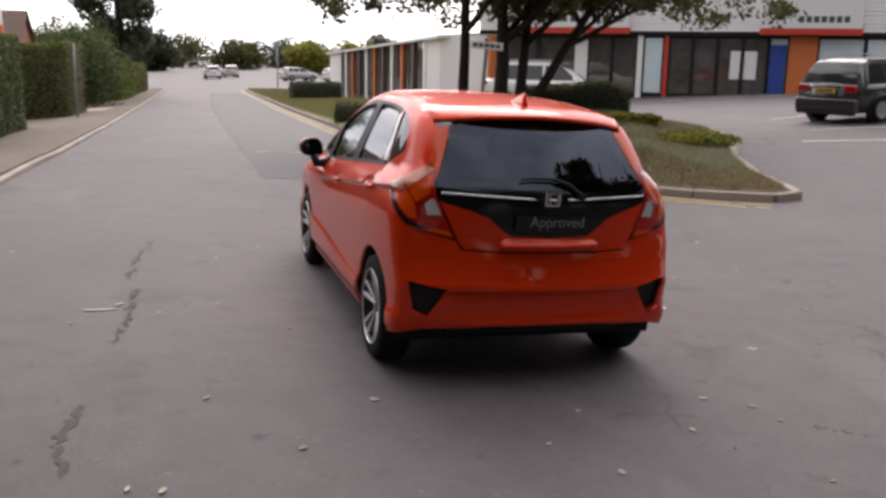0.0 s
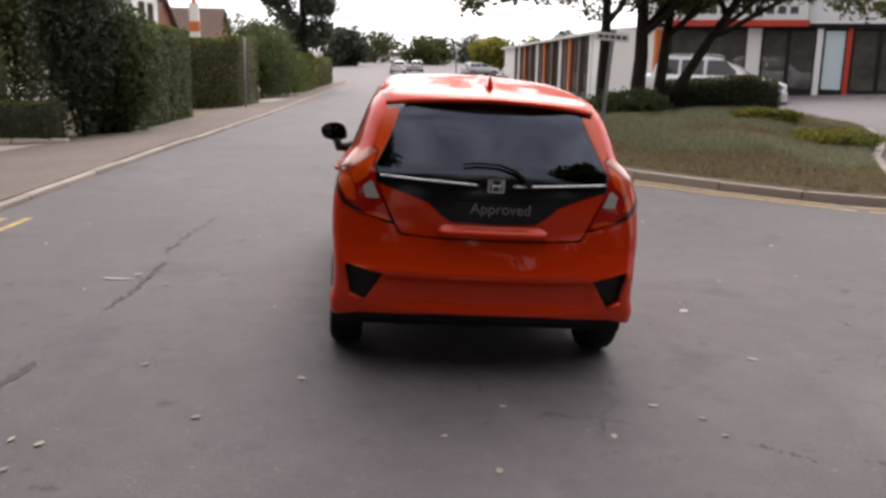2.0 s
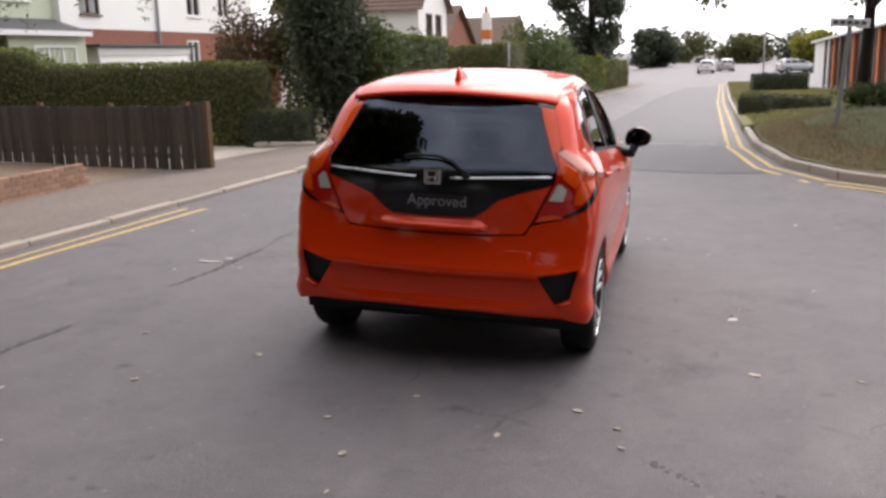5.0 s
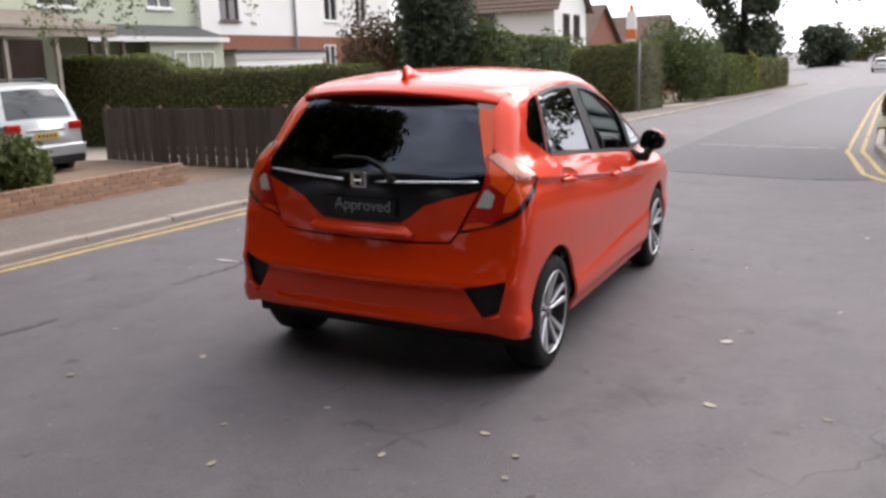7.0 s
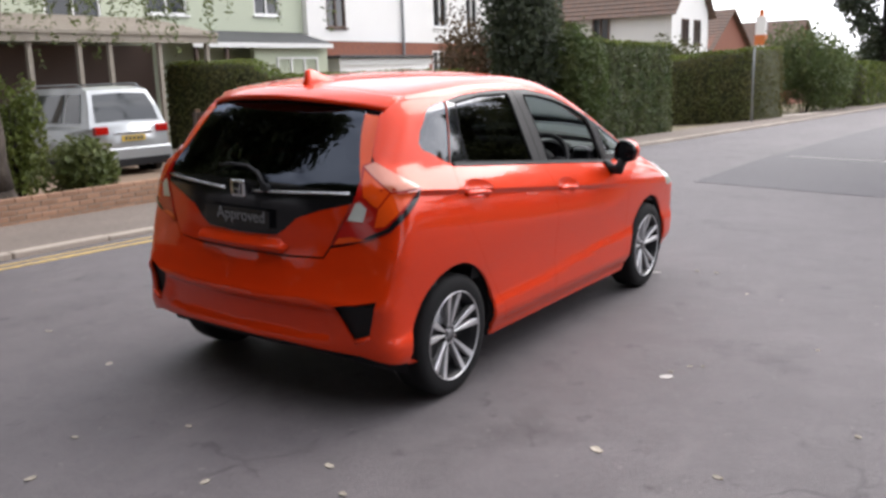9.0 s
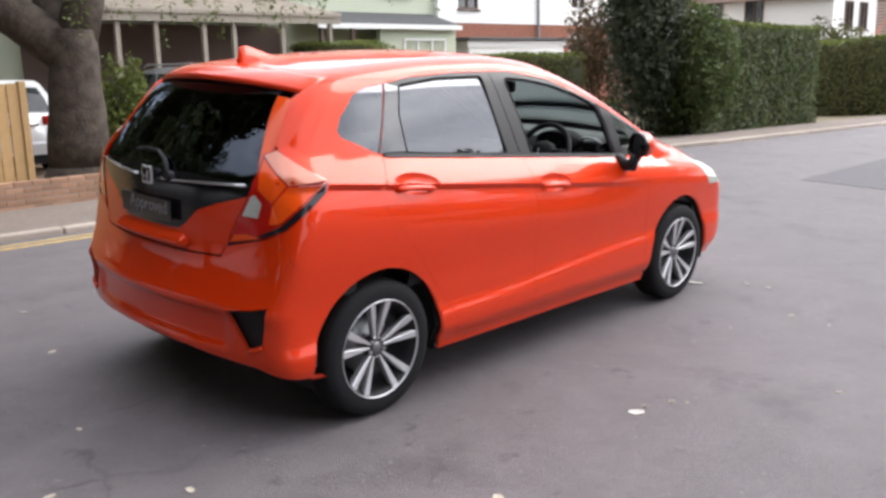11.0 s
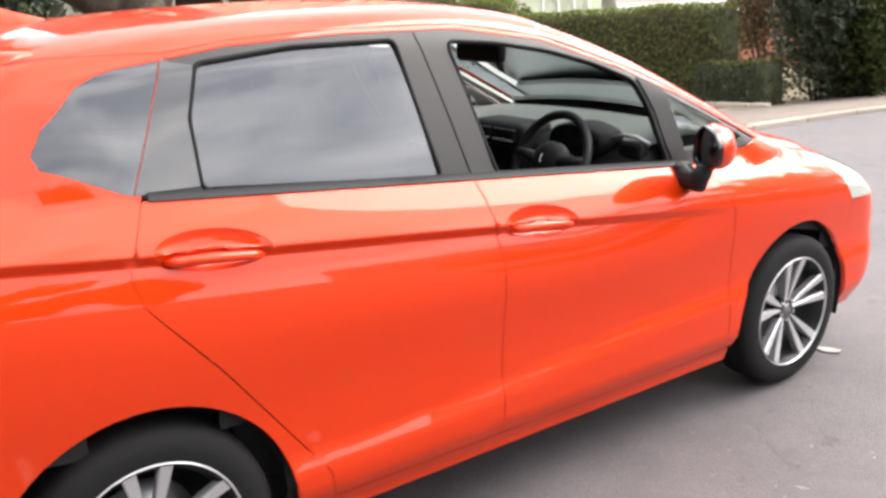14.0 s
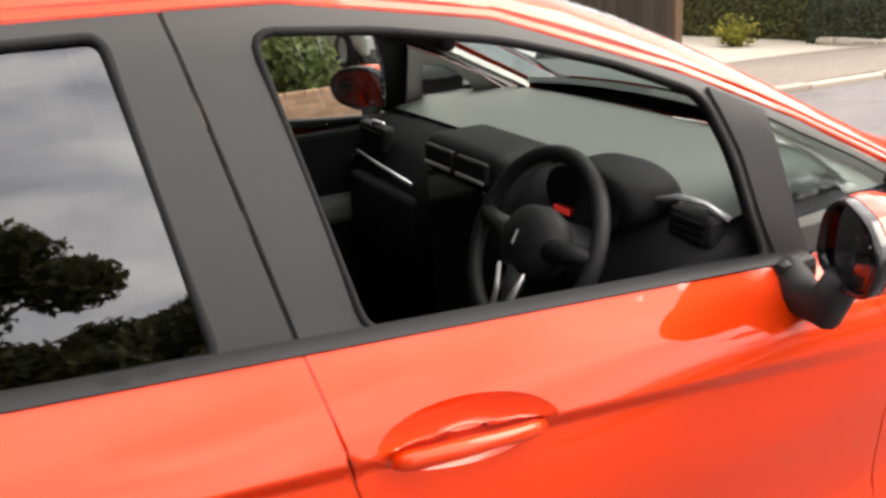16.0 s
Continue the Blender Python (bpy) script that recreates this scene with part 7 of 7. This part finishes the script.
# ---- fences, wall, posts ----
def board_fence(name, label, a, b, high, material, board=0.12, group="", post_material=None, thick=0.02, ragged=0.01):
    a, b = Vector(a), Vector(b)
    t = (b - a).normalized()
    fence = thing(name, label, "fence", Matrix.Translation((a.x, a.y, 0)) @ Euler((0, 0, math.atan2(t.y, t.x))).to_matrix().to_4x4(), group)
    ln = (b - a).length
    n = int(ln / board)
    board = ln / n
    bm = box(-board / 2 + 0.006, -thick / 2, 0, board / 2 - 0.006, thick / 2, high, 0.004, segments=1)
    me = bpy.data.meshes.new("board")
    bm.to_mesh(me)
    bm.free()
    me.materials.append(material)
    for k in range(n):
        p = a + t * (k + 0.5) * board
        ob = new("board", me)
        ob.parent = fence
        ob.matrix_basis = Matrix.Translation(((k + 0.5) * board, 0.012 * (k % 2), slope(p.x, p.y) + 0.05 + random.uniform(-ragged, ragged))) @ Euler((0, radians(random.uniform(-0.5, 0.5)), 0)).to_matrix().to_4x4()
    for z in (0.25, high - 0.2):
        zz = slope(*a) + z
        part("rail", box(0, 0.03, zz, ln, 0.07, zz + 0.08), material, fence)
    for k in range(int(ln / 1.8) + 1):
        p = a + t * min(ln, k * 1.8)
        part("post", box(min(ln, k * 1.8) - 0.05, 0.071, slope(p.x, p.y) - 0.1, min(ln, k * 1.8) + 0.05, 0.16, slope(p.x, p.y) + high + 0.1, 0.006), post_material or material, fence)
    part("end_post", box(ln + 0.01 if post_material else ln, -0.03, slope(*b) - 0.1, ln + 0.09, 0.07, slope(*b) + high + 0.08, 0.006), post_material or material, fence, "brown end post")
    return fence


board_fence("board_fence", "weathered dark upright-board fence beside the driveway", (-12.2, 9.62), (-6.45, 8.42), 1.08, OLD_TIMBER, 0.14, post_material=POST_TIMBER)
board_fence("timber_fence", "new pale upright-board timber fence behind the wall", (-8.25, -3.2), (-8.25, 2.05), 1.5, PALE_TIMBER, 0.15)
stone_row = thing("edging_stone", "rough pale stone edging under the low hedge", "stone", Matrix.Translation((-7.0, 12.55, slope(-7.0, 12.55) + 0.05)))
for k in range(4):
    bm = box(-0.17, -0.09, 0, 0.17, 0.09, 0.11, 0.03)
    for v in bm.verts:
        v.co += Vector((noise.noise(v.co * 9 + Vector((k, 0, 0))), noise.noise(v.co * 9 + Vector((0, k, 3))), noise.noise(v.co * 9 + Vector((5, k, 0))))) * 0.025
    part("stone", bm, CONCRETE, stone_row).matrix_basis = Matrix.Translation((-0.5 + 0.35 * k, 0.02 * (k % 2), 0))
sign = thing("street_sign", "grey street sign board on a leaning post", "sign", Matrix.Translation((3.7, 11.0, BASE(3.7, 11.0))) @ Euler((radians(2), radians(4), radians(-20))).to_matrix().to_4x4())
part("post", box(-0.035, -0.025, -0.2, 0.035, 0.025, 1.86, 0.008), GREY_STEEL, sign, "grey steel post")
board = part("sign_board", box(-0.30, -0.045, 1.66, 0.30, -0.026, 1.80, 0.006), SIGN_GREY, sign, "pale grey board with unreadable print")
for k in range(5):
    part("print_bar", box(-0.25 + 0.105 * k, -0.049, 1.70, -0.17 + 0.105 * k, -0.0455, 1.76), DARK_PRINT, board)
part("board_clip", box(-0.05, -0.06, 1.805, 0.05, 0.03, 1.85, 0.006), GREY_STEEL, sign)
pole = thing("street_pole", "slim pale metal pole at the corner of the square hedge", "pole", Matrix.Translation((-4.6, 25.6, slope(-4.6, 25.6))))
part("shaft", tube([(0, 0, -0.2), (0.0, 0, 1.5), (0.02, 0, 2.35)], [0.035, 0.03, 0.028], 10), GREY_STEEL, pole, "", True)
part("cap", lathe([(0.0, 2.36), (0.04, 2.355), (0.045, 2.33), (0.0, 2.33)], 12, "Z"), GREY_STEEL, pole)
mast = thing("far_pole", "thin pale far lamp post", "pole", Matrix.Translation((7.5, 75, slope(7.5, 75))))
part("shaft", tube([(0, 0, -0.2), (0, 0, 4.2)], 0.06, 8), GREY_STEEL, mast, "", True)

# ---- parked vehicles ----
def paint(name, colour, metal=0.35):
    return mat(name, colour, rough=0.3, metal=metal, coat=0.9, vary=0.03, scale=200)


SILVER = paint("silver_paint", (0.42, 0.44, 0.45))
WHITE_PAINT = paint("white_paint", (0.75, 0.76, 0.78), 0.0)
BLACK_PAINT = paint("near_black_paint", (0.018, 0.018, 0.021), 0.1)
PLATE_YELLOW = mat("yellow_plate", (0.62, 0.42, 0.06), rough=0.5)
CAR_GLASS = mat("car_window_glass", (0.025, 0.03, 0.033), rough=0.05, coat=0.5)


def parked(name, label, x, y, heading, body, length=4.6, width=1.8, height=1.65, hood=1.0, boot=0.12, low=0.26, belt_at=0.98, lift=None, rails=False, pitch=0.0):
    """A parked vehicle, tail at the local origin, nose towards +y: body, cabin, windows, wheels, lamps, bumpers."""
    a = radians(heading) - math.pi / 2
    car = thing(name, label, "car", Matrix.Translation((x, y, slope(x, y) if lift is None else lift)) @ Euler((0, 0, a)).to_matrix().to_4x4() @ pose(0, 0, 0, pitch, 0, 0))
    W, L = width / 2, length
    def plan(t):
        return W * (1 - 0.10 * ease(0.25, 0.0, t) ** 2 - 0.16 * ease(0.72, 1.0, t) ** 2)
    bm = bmesh.new()
    rings = []
    n = 22
    for i in range(n + 1):
        t = i / n
        yy = L * t
        w = plan(t)
        top = belt_at + 0.03 * (1 - t)
        if yy > L - hood:
            top -= 0.22 * ((yy - (L - hood)) / hood) ** 2
        end = ease(0.0, 0.03, t) * ease(1.0, 0.965, t)
        w *= 0.94 + 0.06 * end
        lo = low + 0.10 * (1 - end)
        sec = [(0, lo), (w * 0.86, lo), (w * 0.97, lo + 0.10), (w, 0.52), (w * 0.995, 0.70), (w * 0.975, top - 0.10), (w * 0.93, top), (0, top + 0.03)]
        rings.append([[bm.verts.new((sx * px, yy, pz)) for px, pz in sec] for sx in (1, -1)])
    for p, q in zip(rings, rings[1:]):
        for s in (0, 1):
            for k in range(7):
                bm.faces.new((p[s][k], q[s][k], q[s][k + 1], p[s][k + 1]))
    for r in (rings[0], rings[-1]):
        for s in (0, 1):
            bm.faces.new(r[s])
    bmesh.ops.recalc_face_normals(bm, faces=bm.faces)
    part("body", bm, body, car, "", True)
    # cabin: a loft of (y, half width, z) rows; front = windscreen foot
    yr, yf = boot, L - hood + 0.12
    ztop = height
    prof = [(yr - 0.02, W * 0.86, belt_at), (yr + 0.10, W * 0.80, mix(belt_at, ztop, 0.5)), (yr + 0.26, W * 0.70, ztop - 0.06), (yr + 0.5, W * 0.69, ztop), (mix(yr, yf, 0.55), W * 0.69, ztop),
            (yf - 1.0, W * 0.68, ztop - 0.06), (yf - 0.45, W * 0.76, mix(belt_at, ztop, 0.5)), (yf, W * 0.84, belt_at)]
    bm = bmesh.new()
    up = [[bm.verts.new((s * w, yy, z)) for s in (-1, -0.5, 0, 0.5, 1)] for yy, w, z in prof]
    for r, (yy, w, z) in zip(up, prof):
        for v in (r[1], r[2], r[3]):
            v.co.z += 0.02
    dn = [[bm.verts.new((s * W * 0.90, yy, belt_at - 0.02)) for s in (-1, 1)] for yy, w, z in prof]
    for i in range(len(up) - 1):
        for k in range(4):
            bm.faces.new((up[i][k], up[i][k + 1], up[i + 1][k + 1], up[i + 1][k]))
        bm.faces.new((dn[i][0], up[i][0], up[i + 1][0], dn[i + 1][0]))
        bm.faces.new((dn[i][1], dn[i + 1][1], up[i + 1][4], up[i][4]))
    bmesh.ops.recalc_face_normals(bm, faces=bm.faces)
    part("cabin", bm, body, car, "")

    def strip_glass(nm, i0, i1, k0=0.08, k1=0.92, cut=0.10):
        b = bmesh.new()
        rows = []
        for j in range(5):
            f = mix(k0, k1, j / 4) * (i1 - i0) + i0
            i, u = int(min(f, len(prof) - 2)), 0
            u = f - i
            yy, w, z = (mix(prof[i][c], prof[i + 1][c], u) for c in range(3))
            nrm = Vector((0, -(prof[i + 1][2] - prof[i][2]), prof[i + 1][0] - prof[i][0])).normalized() * 0.012
            if nrm.z < 0:
                nrm = -nrm
            rows.append([b.verts.new((s * (w - cut), yy + nrm.y, z + nrm.z + 0.02 * (1 - abs(s)))) for s in (-1, -0.5, 0, 0.5, 1)])
        for p, q in zip(rows, rows[1:]):
            for k in range(4):
                b.faces.new((p[k], p[k + 1], q[k + 1], q[k]))
        bmesh.ops.recalc_face_normals(b, faces=b.faces)
        return part(nm, b, CAR_GLASS, car, "dark glass", True)
    strip_glass("rear_window", 0, 2, 0.12, 0.88)
    strip_glass("windscreen", 5, 7, 0.06, 0.95)
    for s in (-1, 1):
        for y0, y1 in ((yr + 0.30, yr + 0.85), (yr + 0.95, mix(yr, yf, 0.52)), (mix(yr, yf, 0.52) + 0.10, yf - 0.62)):
            b = bmesh.new()
            q = []
            for yy, k in ((y0, 0.12), (y1 + (0.25 if y1 > yf - 0.8 else 0), 0.12), (y1 - (0.25 if y1 > yf - 0.8 else 0), 0.86), (y0 + (0.12 if y0 < yr + 0.4 else 0), 0.86)):
                q.append(b.verts.new((s * (mix(W * 0.90, W * 0.70, k) + 0.012), yy, mix(belt_at, ztop - 0.02, k))))
            b.faces.new(q)
            g = bmesh.ops.extrude_face_region(b, geom=b.faces[:])
            for v in g["geom"]:
                if isinstance(v, bmesh.types.BMVert):
                    v.co.x -= s * 0.02
            bmesh.ops.recalc_face_normals(b, faces=b.faces)
            part("side_window", b, CAR_GLASS, car, "dark glass")
        if rails:
            part("roof_rail", tube([(s * W * 0.66, yr + 0.45, ztop), (s * W * 0.68, yr + 0.6, ztop + 0.06), (s * W * 0.68, yf - 1.2, ztop + 0.06), (s * W * 0.66, yf - 1.0, ztop)], 0.018, 8), GREY_STEEL, car, "grey roof rail", True)
        for yy in (0.80, L - 0.85):
            wh = thing("wheel", "", "")
            wh.parent = car
            wh.location = (s * (W - 0.10), yy, 0.33)
            part("tyre", lathe([(0.20, s * 0.10), (0.24, s * 0.115), (0.31, s * 0.105), (0.33, s * 0.06), (0.33, -s * 0.08)], 32), RUBBER, wh, "", True)
            part("rim", lathe([(0.215, s * 0.108), (0.20, s * 0.09), (0.06, s * 0.10), (0.0, s * 0.105)], 24), GREY_STEEL, wh, "", True)
            part("wheel_arch", lathe([(0.335, s * 0.06), (0.385, s * 0.102), (0.385, -s * 0.05)], 32), BLACK, wh, "black wheel arch", True)
        part("door_mirror", box(s * (W - 0.04), yf - 0.50, belt_at + 0.02, s * (W + 0.17), yf - 0.38, belt_at + 0.17, 0.04, segments=3), body, car, "")
        part("tail_lamp", box(s * (W - 0.42), -0.02, belt_at - 0.14, s * (W - 0.13), 0.09, belt_at + 0.02, 0.03), RED_LENS, car, "red tail lamp")
        part("head_lamp", box(s * (W - 0.55), L - 0.17, 0.66, s * (W - 0.16), L - 0.03, 0.78, 0.03), CLEAR, car, "clear headlamp")
        part("sill_trim", box(s * (W - 0.10), 1.2, low - 0.04, s * (W - 0.005), L - 1.3, low + 0.10, 0.02), BLACK, car)
    part("rear_bumper", box(-W * 0.90, -0.05, low + 0.02, W * 0.90, 0.12, 0.58, 0.04, segments=3), body, car, "")
    part("bumper_trim", box(-W * 0.84, -0.058, low - 0.04, W * 0.84, 0.10, low + 0.12, 0.02), BLACK, car)
    part("front_bumper", box(-W * 0.80, L - 0.12, low, W * 0.80, L + 0.05, 0.56, 0.04, segments=3), body, car, "")
    pl = part("rear_plate", box(-0.26, -0.066, 0.0, 0.26, -0.052, 0.11, 0.003), PLATE_YELLOW, car, "yellow rear plate")
    pl.location = (0, 0.04, 0.70)
    for k in range(5):
        part("plate_bar", box(-0.2 + 0.085 * k, -0.070, 0.025, -0.14 + 0.085 * k, -0.0665, 0.085), DARK_PRINT, pl)
    part("tailgate_strip", box(-0.42, -0.03, 0.84, 0.42, 0.03, 0.875, 0.008), CHROME, car)
    return car


parked("silver_people_carrier", "silver people carrier parked on the gravel forecourt", -11.35, 7.4, 177, SILVER, 4.7, 1.86, 1.72, 1.0, rails=True)
parked("white_crossover", "white crossover car parked facing the showroom lane", 8.9, 24.9, -27, WHITE_PAINT, 4.5, 1.84, 1.62, 1.15, 0.3, rails=True, lift=0.05)
parked("black_suv", "near-black estate SUV parked in a white-lined bay", 12.5, 12.15, 11, BLACK_PAINT, 4.4, 1.80, 1.42, 1.1, belt_at=0.86, rails=True, pitch=3.3)
parked("white_estate_car", "white car parked behind the timber fence and the forked tree", -11.2, 3.0, 176, WHITE_PAINT, 4.4, 1.8, 1.55, 1.1)
for k, (x, y, hd, pt, lb) in enumerate(((3.6, 105, 92, WHITE_PAINT, "white car far along the road"), (6.2, 112, 95, SILVER, "silver car far along the road"), (11.0, 100, 20, SILVER, "silver car parked beyond the far verge"),
                                        (15.5, 98, 15, WHITE_PAINT, "white car parked beyond the far verge"), (19.0, 104, 10, SILVER, "silver car parked beyond the far verge"))):
    parked("distant_car", lb, x, y, hd, pt, 4.3, 1.78, 1.5, 1.1)

# ---- small things on the road ----
PALE_LITTER = mat("pale_litter", (0.50, 0.48, 0.45), rough=0.8, vary=0.15, scale=40)
DRY_LEAF = mat("dry_yellow_leaf", (0.36, 0.32, 0.26), rough=0.8, vary=0.2, scale=40, piece=0.45)


def scrap(x, y, ln, wd, turn, material, name, label, category):
    bm = bmesh.new()
    n = 6
    rows = []
    for i in range(n + 1):
        t = i / n - 0.5
        w = wd * (0.35 + 0.65 * math.cos(t * 2.6)) * (1 + 0.3 * noise.noise((i * 0.7, x, y)))
        z = 0.0035 + 0.002 * noise.noise((i * 0.9, y, x)) + 0.003 * abs(t)
        rows.append([bm.verts.new((t * ln, s * w / 2, z + 0.003 * abs(s))) for s in (-1, 0, 1)])
    for p, q in zip(rows, rows[1:]):
        for k in range(2):
            bm.faces.new((p[k], q[k], q[k + 1], p[k + 1]))
    g = bmesh.ops.extrude_face_region(bm, geom=bm.faces[:])
    for v in g["geom"]:
        if isinstance(v, bmesh.types.BMVert):
            v.co.z -= 0.0015
    bmesh.ops.recalc_face_normals(bm, faces=bm.faces)
    ob = tagged(link(name, bm, material), label, category, "fallen leaves on the road" if name == "dry_leaf" else "paper scraps on the road")
    ob.matrix_basis = Matrix.Translation((x, y, slope(x, y))) @ Euler((0, 0, radians(turn))).to_matrix().to_4x4()
    return ob


for x, y, ln, wd, a in ((-2.38, 1.31, 0.24, 0.035, -8), (-2.27, 1.42, 0.06, 0.03, 30), (0.74, 2.95, 0.10, 0.05, 20), (1.62, 0.80, 0.07, 0.05, 40)):
    scrap(x, y, ln, wd, a, PALE_LITTER, "paper_scrap", "torn pale paper scrap on the road", "litter")
for x, y, ln in ((1.68, -0.21, 0.10), (2.2, -0.23, 0.07), (0.83, -0.95, 0.07), (0.52, -1.33, 0.065), (1.03, -1.10, 0.06), (1.06, -1.30, 0.05), (-0.07, -1.70, 0.07), (-0.95, -0.70, 0.08), (-0.27, -1.37, 0.05), (1.61, 0.89, 0.05),
                 (1.67, 1.02, 0.05), (1.0, 3.18, 0.06), (-1.98, -1.48, 0.07), (2.6, 0.4, 0.05), (2.9, -0.6, 0.05), (-3.1, 0.2, 0.05), (-1.6, 4.3, 0.05), (0.05, -1.01, 0.05), (2.2, 1.6, 0.04)):
    scrap(x, y, ln * 0.65, ln * 0.42, random.uniform(0, 180), DRY_LEAF, "dry_leaf", "small dry fallen leaf on the road", "leaf")
for _ in range(64):
    x, y = random.uniform(-3.6, 4.4), random.uniform(-3.6, 4.2)
    if abs(x) > 1.05 or y < -0.9 or y > 3.7:
        ln = random.uniform(0.016, 0.045)
        scrap(x, y, ln, ln * random.uniform(0.35, 0.7), random.uniform(0, 180), DRY_LEAF, "dry_leaf", "small dry fallen leaf on the road", "leaf")

# ---- kerb stones and bricks ----
stones(KERB_L, "kerb_left", "low worn concrete kerb along the footway", up=0.065)
stones(KERB_R + EDGE_R[1:5], "kerb_right", "worn concrete kerb round the planted bank", up=0.11)
wall = thing("low_brick_wall", "low buff-pink brick garden wall", "wall", Matrix.Translation((-7.72, 0, 0)))
bm = bmesh.new()
for k in range(16):
    y0, y1 = -0.6 + 7.4 * k / 16, -0.6 + 7.4 * (k + 1) / 16
    zz = slope(-7.72, (y0 + y1) / 2)
    box(-0.045, y0, zz - 0.1, 0.045, y1, zz + 0.335, bm=bm)
part("mortar_core", bm, MORTAR, wall, "grey mortar joints")
bm = box(-0.052, -0.107, 0.0, 0.052, 0.107, 0.065, 0.006, segments=1)
brick_mesh = bpy.data.meshes.new("brick")
bm.to_mesh(brick_mesh)
bm.free()
brick_mesh.materials.append(WALL_BRICK)
for c in range(5):
    y = -0.6 + (0.1125 if c % 2 else 0.0)
    while y < 6.72:
        ob = new("brick", brick_mesh)
        ob.parent = wall
        ob.matrix_basis = pose(random.uniform(-0.003, 0.003), y + 0.107, slope(-7.72, y) + 0.01 + 0.075 * c, 0, 0, random.uniform(-0.6, 0.6) + (180 if random.random() < 0.5 else 0))
        y += 0.225
